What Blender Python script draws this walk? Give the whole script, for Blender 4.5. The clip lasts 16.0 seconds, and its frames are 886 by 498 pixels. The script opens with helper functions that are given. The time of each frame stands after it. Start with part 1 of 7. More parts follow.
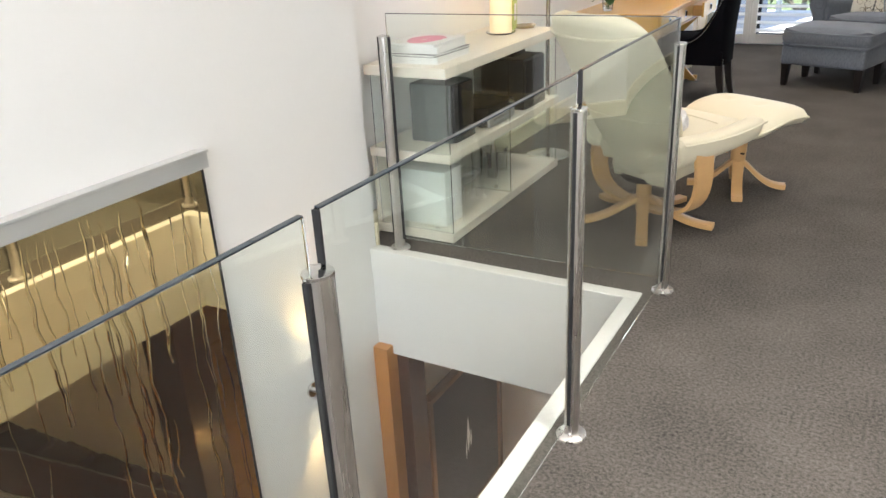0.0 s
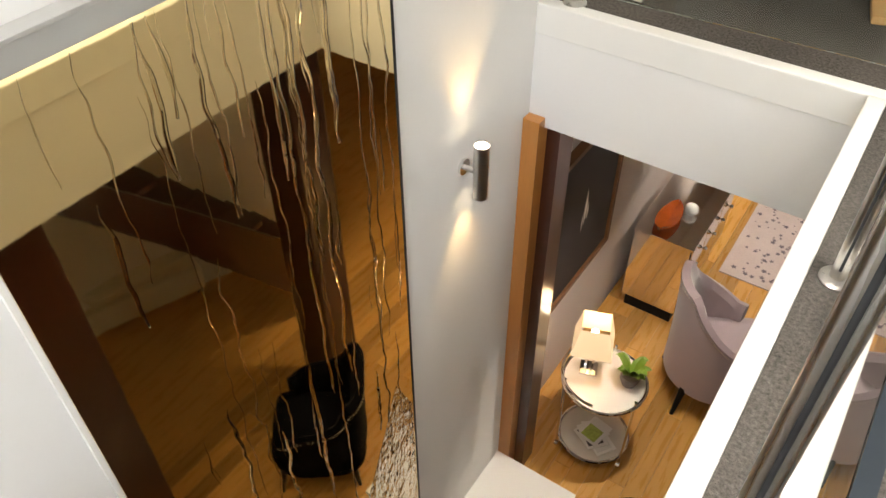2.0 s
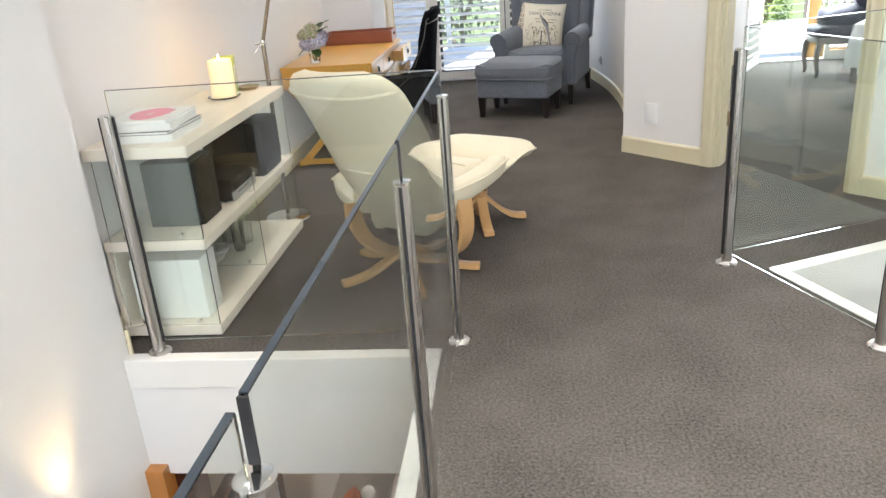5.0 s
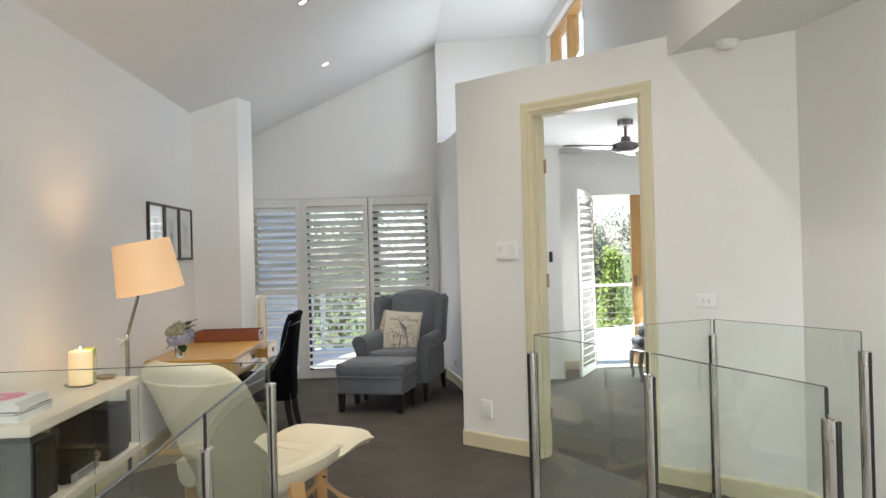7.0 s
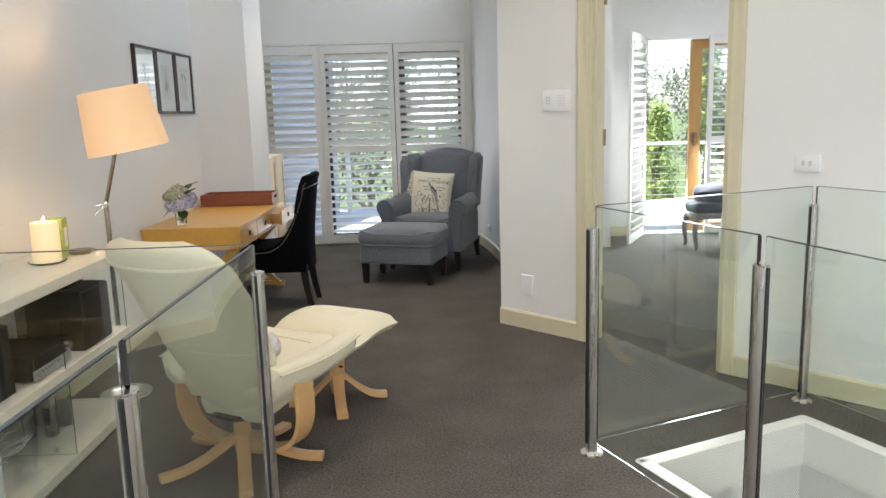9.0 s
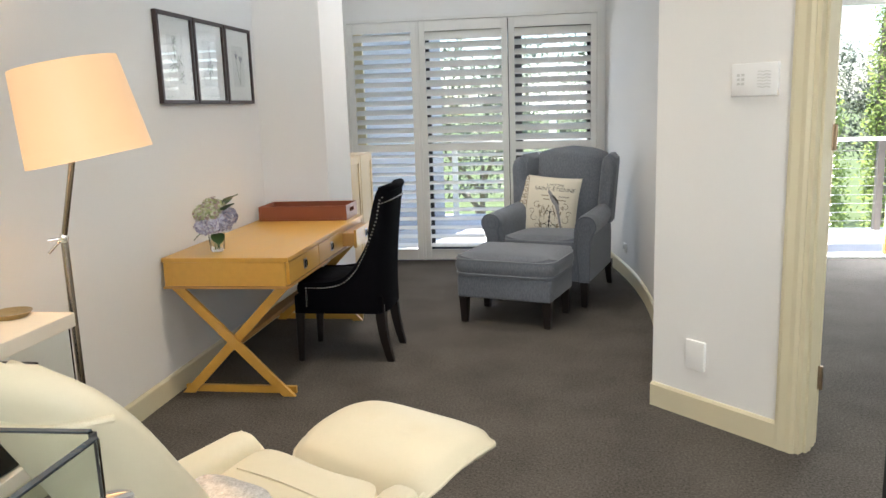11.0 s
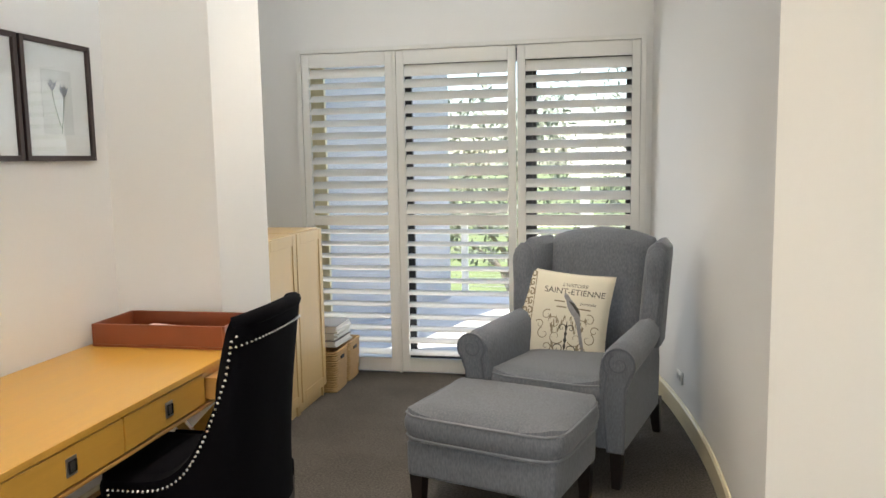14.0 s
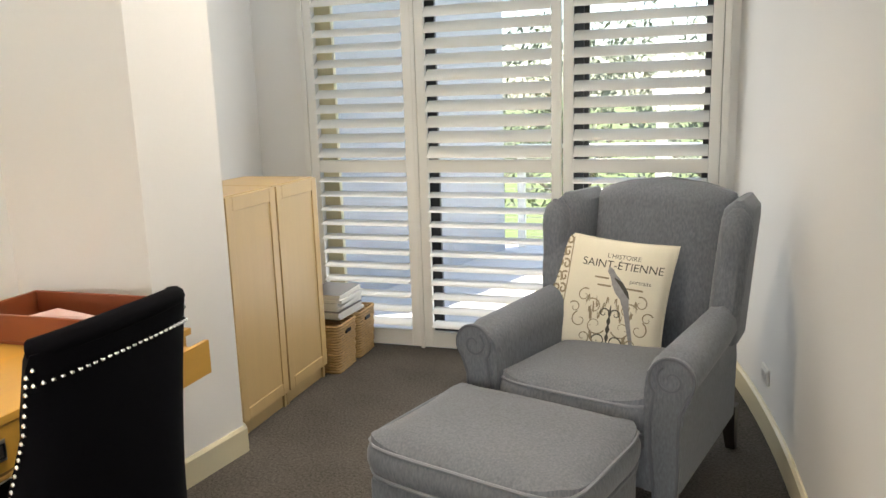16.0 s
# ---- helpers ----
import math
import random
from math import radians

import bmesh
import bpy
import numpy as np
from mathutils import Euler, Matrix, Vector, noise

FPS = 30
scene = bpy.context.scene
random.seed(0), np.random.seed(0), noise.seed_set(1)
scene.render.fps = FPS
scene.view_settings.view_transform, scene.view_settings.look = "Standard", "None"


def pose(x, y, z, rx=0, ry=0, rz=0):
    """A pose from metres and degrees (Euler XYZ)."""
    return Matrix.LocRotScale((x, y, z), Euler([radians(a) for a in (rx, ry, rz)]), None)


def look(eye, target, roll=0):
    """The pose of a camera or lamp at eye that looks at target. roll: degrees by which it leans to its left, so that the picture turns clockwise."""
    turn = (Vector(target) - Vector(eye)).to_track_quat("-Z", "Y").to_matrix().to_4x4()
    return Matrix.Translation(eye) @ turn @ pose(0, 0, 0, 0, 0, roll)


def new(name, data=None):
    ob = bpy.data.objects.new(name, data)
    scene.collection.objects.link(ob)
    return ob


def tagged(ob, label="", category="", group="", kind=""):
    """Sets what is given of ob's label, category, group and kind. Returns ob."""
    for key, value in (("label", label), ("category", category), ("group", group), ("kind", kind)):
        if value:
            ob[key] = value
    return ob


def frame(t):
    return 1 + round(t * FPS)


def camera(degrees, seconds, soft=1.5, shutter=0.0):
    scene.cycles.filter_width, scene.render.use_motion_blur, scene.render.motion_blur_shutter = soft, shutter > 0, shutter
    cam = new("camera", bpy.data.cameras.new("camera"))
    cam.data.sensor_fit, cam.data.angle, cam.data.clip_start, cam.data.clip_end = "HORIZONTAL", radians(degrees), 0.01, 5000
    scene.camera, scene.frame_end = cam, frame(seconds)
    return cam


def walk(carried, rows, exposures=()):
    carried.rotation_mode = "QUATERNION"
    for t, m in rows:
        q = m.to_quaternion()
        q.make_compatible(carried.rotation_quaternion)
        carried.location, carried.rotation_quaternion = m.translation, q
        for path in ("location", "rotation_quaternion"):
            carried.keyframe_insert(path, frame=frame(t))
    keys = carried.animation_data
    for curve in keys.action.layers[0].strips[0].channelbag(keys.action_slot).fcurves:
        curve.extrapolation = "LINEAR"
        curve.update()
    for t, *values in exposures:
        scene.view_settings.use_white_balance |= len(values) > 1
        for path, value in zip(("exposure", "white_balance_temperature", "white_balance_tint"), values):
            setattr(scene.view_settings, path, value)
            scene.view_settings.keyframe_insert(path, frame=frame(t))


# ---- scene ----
cam = camera(60.0, 16.0)
PATH = [
    (0, (0.293, -0.086, 1.415), (-0.636, 1.499, 0.624), -2.9),
    (0.5, (0.084, -0.019, 1.433), (-1.187, 1.305, 0.639), -2.1),
    (1, (-0.048, 0.037, 1.413), (-1.464, 1.141, 0.531), -0.3),
    (1.5, (-0.233, 0.078, 1.397), (-1.406, 1.279, 0.31), -1.8),
    (2, (-0.399, 0.071, 1.343), (-1.226, 1.272, -0.025), -0.6),
    (2.5, (-0.438, 0.11, 1.3), (-1.084, 1.233, -0.224), 0.5),
    (3, (-0.426, 0.126, 1.321), (-1.055, 1.254, -0.206), -0.9),
    (3.5, (-0.35, 0.127, 1.351), (-1.053, 1.428, 0.005), -4.2),
    (4, (-0.256, 0.136, 1.408), (-0.897, 1.687, 0.321), -6.0),
    (4.5, (-0.187, 0.099, 1.449), (-0.641, 1.833, 0.56), -6.0),
    (5, (-0.066, 0.047, 1.459), (-0.284, 1.895, 0.726), -4.3),
    (5.2, (0.008, 0.0, 1.463), (-0.116, 1.883, 0.801), -3.1),
    (7.3, (0.222, -0.463, 1.49), (0.325, 1.534, 1.525), -1.7),
    (7.5, (0.226, -0.44, 1.489), (0.328, 1.557, 1.522), -2.0),
    (8, (0.285, -0.23, 1.472), (0.377, 1.768, 1.424), -2.7),
    (8.5, (0.312, 0.024, 1.462), (0.364, 2.01, 1.234), -2.1),
    (9, (0.232, 0.369, 1.454), (0.238, 2.338, 1.101), -1.6),
    (9.5, (0.223, 0.736, 1.426), (0.161, 2.7, 1.055), -1.3),
    (10, (0.226, 1.177, 1.442), (0.049, 3.135, 1.076), -0.9),
    (10.2, (0.188, 1.351, 1.433), (-0.019, 3.306, 1.063), -1.0),
    (12.3, (0.227, 2.801, 1.451), (-0.166, 4.734, 1.125), -2.2),
    (12.5, (0.284, 2.957, 1.475), (-0.121, 4.897, 1.208), -1.8),
    (13, (0.278, 3.282, 1.493), (-0.123, 5.232, 1.296), -1.2),
    (13.5, (0.221, 3.632, 1.486), (-0.172, 5.582, 1.283), -1.2),
    (14, (0.312, 3.946, 1.47), (-0.091, 5.892, 1.239), -1.0),
    (14.5, (0.358, 4.242, 1.465), (-0.051, 6.181, 1.2), -0.8),
    (15, (0.307, 4.565, 1.459), (-0.062, 6.509, 1.169), -1.0),
    (15.5, (0.336, 4.776, 1.452), (-0.119, 6.697, 1.134), -1.6),
    (16, (0.437, 4.946, 1.445), (-0.181, 6.808, 1.055), -1.8),
]
walk(cam, [(t, look(eye, target, roll)) for t, eye, target, roll in PATH],
     exposures=[(0, 2.22, 6050, 12), (1.5, 2.02, 6400, 12), (3.0, 2.33, 6150, 10), (4.0, 2.30, 5950, 11), (5.2, 2.25, 5950, 12), (7.4, 1.66, 6270, 10), (8.5, 1.80, 6050, 10), (10.2, 1.98, 6100, 10), (12.4, 2.2, 6320, 10), (14.0, 2.18, 6700, 10), (16, 2.38, 6900, 10)])

# ---- world and light ----
world = bpy.data.worlds.new("world")
scene.world = world
world.use_nodes = True
wn = world.node_tree.nodes
sky = wn.new("ShaderNodeTexSky")
sky.sky_type = 'NISHITA'
sky.sun_disc = False
sky.sun_elevation = radians(71)
sky.sun_rotation = radians(-116.6)
wn["Background"].inputs["Strength"].default_value = 0.11
world.node_tree.links.new(sky.outputs[0], wn["Background"].inputs["Color"])

sun_data = bpy.data.lights.new("sun", 'SUN')
sun_data.energy, sun_data.angle, sun_data.color = 3.8, radians(0.5), (1.0, 0.95, 0.88)
sun = new("sun", sun_data)
sun.matrix_world = look((-3, -1.5, 10), (0, 0, 0))


DIM = 0.30  # the lamps and window lights against the open daylight


def area(name, eye, target, w, h, watts, col=(1, 1, 1)):
    d = bpy.data.lights.new(name, 'AREA')
    d.shape, d.size, d.size_y, d.energy, d.color = 'RECTANGLE', w, h, watts * DIM, col
    ob = new(name, d)
    ob.matrix_world = look(eye, target)
    return ob


def spot(name, eye, target, watts, col=(1, 0.86, 0.68), cone=110, blend=0.7, r=0.04):
    d = bpy.data.lights.new(name, 'SPOT')
    d.energy, d.color, d.spot_size, d.spot_blend, d.shadow_soft_size = watts * DIM, col, radians(cone), blend, r
    ob = new(name, d)
    ob.matrix_world = look(eye, target)
    return ob


def bulb(name, eye, watts, col=(1, 0.72, 0.42), r=0.04):
    d = bpy.data.lights.new(name, 'POINT')
    d.energy, d.color, d.shadow_soft_size = watts * DIM, col, r
    ob = new(name, d)
    ob.location = eye
    return ob


# daylight of the windows: an unseen one added behind the landing, the clerestory, the study's and the bedroom's glazing
area("added_south_light", (0.9, -3.85, 1.9), (0.5, 1.5, 1.2), 2.8, 1.8, 158, (1.0, 0.97, 0.93))
area("clerestory_light", (2.02, 7.3, 3.40), (0.2, 7.0, 0.4), 1.7, 0.80, 40, (0.85, 0.92, 1.0))
area("study_window_light", (-0.57, 8.965, 1.15), (-0.57, 5, 0.9), 2.2, 2.0, 11, (0.92, 0.96, 1.0))
area("bedroom_window_light", (3.55, 8.93, 1.15), (3.3, 5.0, 0.0), 1.95, 2.0, 190, (0.97, 0.98, 0.98))

# ---- materials ----


def mat(name, col, rough=0.5, metal=0.0, var=0.08, vscale=3.0, bump=0.0, bscale=150.0, stretch=(1, 1, 1), spec=0.5,
        rand=0.0, fine=0.0, fscale=80.0, fdet=3, coat=0.0, sheen=0.0, dist=0.002):
    m = bpy.data.materials.new(name)
    m.use_nodes = True
    nt = m.node_tree
    n, l = nt.nodes, nt.links
    b = n["Principled BSDF"]
    tc = n.new("ShaderNodeTexCoord")
    mp = n.new("ShaderNodeMapping")
    mp.inputs["Scale"].default_value = stretch
    l.new(tc.outputs["Object"], mp.inputs["Vector"])
    n1 = n.new("ShaderNodeTexNoise")
    n1.inputs["Scale"].default_value, n1.inputs["Detail"].default_value = vscale, 5
    l.new(mp.outputs[0], n1.inputs["Vector"])
    n2 = n.new("ShaderNodeTexNoise")
    n2.inputs["Scale"].default_value, n2.inputs["Detail"].default_value = fscale, fdet
    if fdet > 5:
        n2.inputs["Roughness"].default_value = 0.8
    l.new(mp.outputs[0], n2.inputs["Vector"])
    # value = 1 + var * (n1 - .5) * 2 + fine * (n2 - .5) * 2 + rand * (random - .5)

    def scaled(sock, k):
        q = n.new("ShaderNodeMath")
        q.operation = 'MULTIPLY_ADD'
        l.new(sock, q.inputs[0])
        q.inputs[1].default_value, q.inputs[2].default_value = 2 * k, -k
        return q.outputs[0]

    def add(a, c):
        q = n.new("ShaderNodeMath")
        q.operation = 'ADD'
        l.new(a, q.inputs[0])
        l.new(c, q.inputs[1])
        return q.outputs[0]
    val = add(scaled(n1.outputs["Fac"], var), scaled(n2.outputs["Fac"], fine))
    if rand:
        oi = n.new("ShaderNodeObjectInfo")
        val = add(val, scaled(oi.outputs["Random"], rand))
    one = n.new("ShaderNodeMath")
    one.operation = 'ADD'
    l.new(val, one.inputs[0])
    one.inputs[1].default_value = 1.0
    vm = n.new("ShaderNodeVectorMath")
    vm.operation = 'SCALE'
    vm.inputs[0].default_value = col
    l.new(one.outputs[0], vm.inputs["Scale"])
    l.new(vm.outputs[0], b.inputs["Base Color"])
    b.inputs["Metallic"].default_value = metal
    b.inputs["Specular IOR Level"].default_value = spec
    rr = n.new("ShaderNodeMath")
    rr.operation = 'MULTIPLY_ADD'
    l.new(n1.outputs["Fac"], rr.inputs[0])
    rr.inputs[1].default_value, rr.inputs[2].default_value = rough * 0.3, rough * 0.85
    l.new(rr.outputs[0], b.inputs["Roughness"])
    if coat:
        b.inputs["Coat Weight"].default_value, b.inputs["Coat Roughness"].default_value = coat, 0.15
    if sheen:
        b.inputs["Sheen Weight"].default_value, b.inputs["Sheen Roughness"].default_value = sheen, 0.4
    if bump:
        n3 = n.new("ShaderNodeTexNoise")
        n3.inputs["Scale"].default_value, n3.inputs["Detail"].default_value = bscale, 3
        l.new(mp.outputs[0], n3.inputs["Vector"])
        bp = n.new("ShaderNodeBump")
        bp.inputs["Strength"].default_value, bp.inputs["Distance"].default_value = bump, dist
        l.new(n3.outputs["Fac"], bp.inputs["Height"])
        l.new(bp.outputs[0], b.inputs["Normal"])
    return m


def glass_mat(name, col, rough=0.0, ior=1.5):
    m = bpy.data.materials.new(name)
    m.use_nodes = True
    b = m.node_tree.nodes["Principled BSDF"]
    b.inputs["Base Color"].default_value = (*col, 1)
    b.inputs["Roughness"].default_value, b.inputs["IOR"].default_value = rough, ior
    b.inputs["Transmission Weight"].default_value = 1.0
    return m


def glow(name, col, power, base=(0.8, 0.8, 0.8)):
    m = bpy.data.materials.new(name)
    m.use_nodes = True
    b = m.node_tree.nodes["Principled BSDF"]
    b.inputs["Base Color"].default_value = (*base, 1)
    b.inputs["Emission Color"].default_value = (*col, 1)
    b.inputs["Emission Strength"].default_value = power * DIM
    return m


M_WALL = mat("wall_paint", (0.80, 0.79, 0.765), 0.75, var=0.015, vscale=1.2, bump=0.12, bscale=260, fine=0.01, fscale=60)
M_CEIL = mat("ceiling_paint", (0.80, 0.80, 0.79), 0.85, var=0.012, vscale=0.8, bump=0.08, bscale=200)
M_TRIM = mat("cream_gloss_trim", (0.66, 0.60, 0.42), 0.35, var=0.03, vscale=4, bump=0.05, bscale=90)
M_WHITE = mat("white_gloss_paint", (0.80, 0.79, 0.75), 0.35, var=0.02, vscale=4, bump=0.04, bscale=90)
M_SHUT = mat("shutter_paint", (0.78, 0.77, 0.73), 0.4, var=0.02, vscale=5, rand=0.02)
M_CARPET = mat("grey_carpet", (0.104, 0.094, 0.083), 0.95, var=0.40, vscale=3.0, fine=2.1, fscale=95, fdet=8, bump=0.9, bscale=230, spec=0.05, dist=0.006)
M_STEEL = mat("brushed_steel", (0.62, 0.60, 0.57), 0.28, 1.0, var=0.06, vscale=30, stretch=(1, 1, 0.05), bump=0.05, bscale=60)
M_CHROME = mat("chrome", (0.75, 0.74, 0.72), 0.09, 1.0, var=0.02, vscale=8)
M_RUBBER = mat("black_rubber", (0.012, 0.012, 0.013), 0.55, var=0.2, vscale=20)
M_GLASS = glass_mat("balustrade_glass", (0.93, 0.98, 0.955))
M_GLASSEDGE = mat("glass_edge", (0.045, 0.058, 0.072), 0.15, var=0.2, vscale=12)
M_CLEAR = glass_mat("clear_glass", (0.97, 0.985, 0.98))

# ---- building helpers ----


def put(bm, name, material, parent=None, label="", smooth=False, m=None):
    me = bpy.data.meshes.new(name)
    bmesh.ops.recalc_face_normals(bm, faces=bm.faces)
    bm.to_mesh(me)
    bm.free()
    if material:
        me.materials.append(material)
    if smooth:
        me.shade_smooth()
        try:
            me.set_sharp_from_angle(angle=radians(38))
        except AttributeError:
            pass
    ob = new(name, me)
    if parent is not None:
        ob.parent = parent
    if m is not None:
        ob.matrix_basis = m
    if label:
        ob["label"] = label
    return ob


def part(name, bm, material, parent, label="", smooth=True, m=None):
    return put(bm, name, material, parent, label, smooth, m)


def thing(name, m, label, category, group="", kind=""):
    ob = new(name)
    ob.empty_display_size = 0.1
    ob.matrix_basis = m
    return tagged(ob, label, category, group, kind)


def solid(name, bm, material, label, category, kind="structure", group="", smooth=False, m=None):
    return tagged(put(bm, name, material, None, "", smooth, m), label, category, group, kind)


def box(x0, x1, y0, y1, z0, z1, bevel=0.0, bm=None, seg=2):
    b = bmesh.new()
    bmesh.ops.create_cube(b, size=1.0)
    for v in b.verts:
        v.co = Vector(((x0 + x1) / 2 + v.co.x * (x1 - x0), (y0 + y1) / 2 + v.co.y * (y1 - y0), (z0 + z1) / 2 + v.co.z * (z1 - z0)))
    if bevel:
        bmesh.ops.bevel(b, geom=list(b.edges), offset=bevel, segments=seg, profile=0.5, affect='EDGES')
    return merge(bm, b) if bm is not None else b


def merge(bm, other):
    me = bpy.data.meshes.new("tmp")
    other.to_mesh(me)
    other.free()
    bm.from_mesh(me)
    bpy.data.meshes.remove(me)
    return bm


def prism(poly, z0, z1, bevel=0.0, axis='z'):
    """An upright prism over a plan outline; axis x or y: the outline is (y, z) or (x, z) and is drawn along that axis."""
    b = bmesh.new()

    def at(p, h):
        return (p[0], p[1], h) if axis == 'z' else ((h, p[0], p[1]) if axis == 'x' else (p[0], h, p[1]))
    lo = [b.verts.new(at(p, z0)) for p in poly]
    hi = [b.verts.new(at(p, z1)) for p in poly]
    b.faces.new(lo)
    b.faces.new(hi)
    k = len(poly)
    for i in range(k):
        b.faces.new((lo[i], lo[(i + 1) % k], hi[(i + 1) % k], hi[i]))
    if bevel:
        bmesh.ops.bevel(b, geom=list(b.edges), offset=bevel, segments=2, profile=0.5, affect='EDGES')
    return b


def holed(outer, holes, z0, z1):
    """A slab with holes through it."""
    b = bmesh.new()
    edges = []
    for loop in (outer, *holes):
        vs = [b.verts.new((p[0], p[1], z1)) for p in loop]
        edges += [b.edges.new((vs[i], vs[(i + 1) % len(vs)])) for i in range(len(vs))]
    r = bmesh.ops.triangle_fill(b, edges=edges, use_beauty=True, use_dissolve=False)
    faces = [g for g in r["geom"] if isinstance(g, bmesh.types.BMFace)]
    bmesh.ops.recalc_face_normals(b, faces=faces)
    e = bmesh.ops.extrude_face_region(b, geom=faces)
    for g in e["geom"]:
        if isinstance(g, bmesh.types.BMVert):
            g.co.z = z0
    return b


def cyl(p0, p1, r0, r1=None, seg=20, bm=None, cap=True):
    r1 = r0 if r1 is None else r1
    b = bm if bm is not None else bmesh.new()
    p0, p1 = Vector(p0), Vector(p1)
    d = (p1 - p0).normalized()
    u = d.orthogonal().normalized()
    w = d.cross(u)
    ring = lambda p, r: [b.verts.new(p + r * (math.cos(2 * math.pi * i / seg) * u + math.sin(2 * math.pi * i / seg) * w)) for i in range(seg)]
    a, c = ring(p0, r0), ring(p1, r1)
    for i in range(seg):
        b.faces.new((a[i], a[(i + 1) % seg], c[(i + 1) % seg], c[i]))
    if cap:
        b.faces.new(a)
        b.faces.new(c)
    return b


def lathe(profile, seg=28, at=(0, 0, 0), bm=None):
    """A turned body: profile of (radius, height), from its first point up."""
    b = bm if bm is not None else bmesh.new()
    rings = []
    for r, z in profile:
        if r < 1e-5:
            rings.append([b.verts.new((at[0], at[1], at[2] + z))])
        else:
            rings.append([b.verts.new((at[0] + r * math.cos(2 * math.pi * i / seg), at[1] + r * math.sin(2 * math.pi * i / seg), at[2] + z)) for i in range(seg)])
    for a, c in zip(rings, rings[1:]):
        for i in range(seg):
            j = (i + 1) % seg
            if len(a) == 1 and len(c) > 1:
                b.faces.new((a[0], c[i], c[j]))
            elif len(c) == 1 and len(a) > 1:
                b.faces.new((a[i], a[j], c[0]))
            elif len(a) > 1:
                b.faces.new((a[i], a[j], c[j], c[i]))
    return b


def tube(pts, r, seg=10, bm=None, closed=False, flat=1.0):
    """A round bar along points; r one radius or one for each point."""
    b = bm if bm is not None else bmesh.new()
    pts = [Vector(p) for p in pts]
    k = len(pts)
    rs = r if isinstance(r, (list, tuple)) else [r] * k
    rings = []
    u = None
    for i, p in enumerate(pts):
        if closed:
            d = (pts[(i + 1) % k] - pts[i - 1]).normalized()
        else:
            d = (pts[min(i + 1, k - 1)] - pts[max(i - 1, 0)]).normalized()
        u = d.orthogonal().normalized() if u is None else (u - d * u.dot(d)).normalized()
        w = d.cross(u)
        rings.append([b.verts.new(p + rs[i] * (math.cos(2 * math.pi * j / seg) * u + flat * math.sin(2 * math.pi * j / seg) * w)) for j in range(seg)])
    pairs = list(zip(rings, rings[1:])) + ([(rings[-1], rings[0])] if closed else [])
    for a, c in pairs:
        for j in range(seg):
            b.faces.new((a[j], a[(j + 1) % seg], c[(j + 1) % seg], c[j]))
    if not closed:
        b.faces.new(rings[0])
        b.faces.new(rings[-1])
    return b


def loft(sections, bm=None, cap=True):
    """A skin over closed outlines of equal length."""
    b = bm if bm is not None else bmesh.new()
    rings = [[b.verts.new(p) for p in s] for s in sections]
    k = len(rings[0])
    for a, c in zip(rings, rings[1:]):
        for j in range(k):
            b.faces.new((a[j], a[(j + 1) % k], c[(j + 1) % k], c[j]))
    if cap:
        b.faces.new(rings[0])
        b.faces.new(rings[-1])
    return b


def pad(sx, sy, sz, power=4.0, crown=0.0, n=14, at=(0, 0, 0), zpow=2.6):
    """A stuffed cushion: a rounded box, with its top and bottom swelling by crown."""
    b = bmesh.new()
    bmesh.ops.create_cube(b, size=2.0)
    bmesh.ops.subdivide_edges(b, edges=list(b.edges), cuts=n, use_grid_fill=True)
    for v in b.verts:
        x, y, z = v.co
        s = (abs(x) ** power + abs(y) ** power) ** (1 / power)
        s = max(s, 1e-6)
        m = max(abs(x), abs(y))
        x2, y2 = (x * m / s, y * m / s) if m > 0 else (0, 0)
        h = (max(0.0, 1 - min(1.0, max(abs(x2), abs(y2))) ** 6)) ** (1 / zpow)
        if abs(z) > 0.999:
            z2 = math.copysign(0.55 + 0.45 * h + crown * (1 - x2 * x2) * (1 - y2 * y2), z)
        else:
            k = 1 + 0.04 * (1 - z * z)
            x2, y2, z2 = x2 * k, y2 * k, z * 0.55
        v.co = Vector((at[0] + x2 * sx / 2, at[1] + y2 * sy / 2, at[2] + z2 * sz / 2))
    return b


def arc(cx, cy, r, a0, a1, n):
    return [(cx + r * math.cos(radians(a0 + (a1 - a0) * i / n)), cy + r * math.sin(radians(a0 + (a1 - a0) * i / n))) for i in range(n + 1)]


def strip(path, side, thick, z0, z1, cham=0.012):
    """A moulding that follows a plan line at its left (side 1) or right (-1), with a bevelled top."""
    b = bmesh.new()
    k = len(path)
    secs = []
    for i, p in enumerate(path):
        p = Vector(p)
        ns = []
        if i > 0:
            d = (p - Vector(path[i - 1])).normalized()
            ns.append(Vector((-d.y, d.x)))
        if i < k - 1:
            d = (Vector(path[i + 1]) - p).normalized()
            ns.append(Vector((-d.y, d.x)))
        nn = sum(ns, Vector((0, 0))) / len(ns)
        nn = nn / max(nn.length_squared, 0.2) * side
        o = lambda t, z: (p.x + nn.x * t, p.y + nn.y * t, z)
        secs.append([o(-0.01, z0), o(thick, z0), o(thick, z1 - cham), o(thick * 0.45, z1), o(-0.01, z1)])
    return loft(secs, b)


# ---- plan ----
R2 = math.sqrt(0.5)
DOOR_A = (0.64, 5.525)          # nib end of the slanting door wall, which runs at 45 degrees


def dw(s, off=0.0):
    """A plan point on the door wall: s metres from the nib, off metres into the bedroom."""
    return (DOOR_A[0] + s * R2 + off * R2, DOOR_A[1] - s * R2 + off * R2)


def curve_x(y):
    return 0.83 - 0.062 * (y - 7.2) ** 2


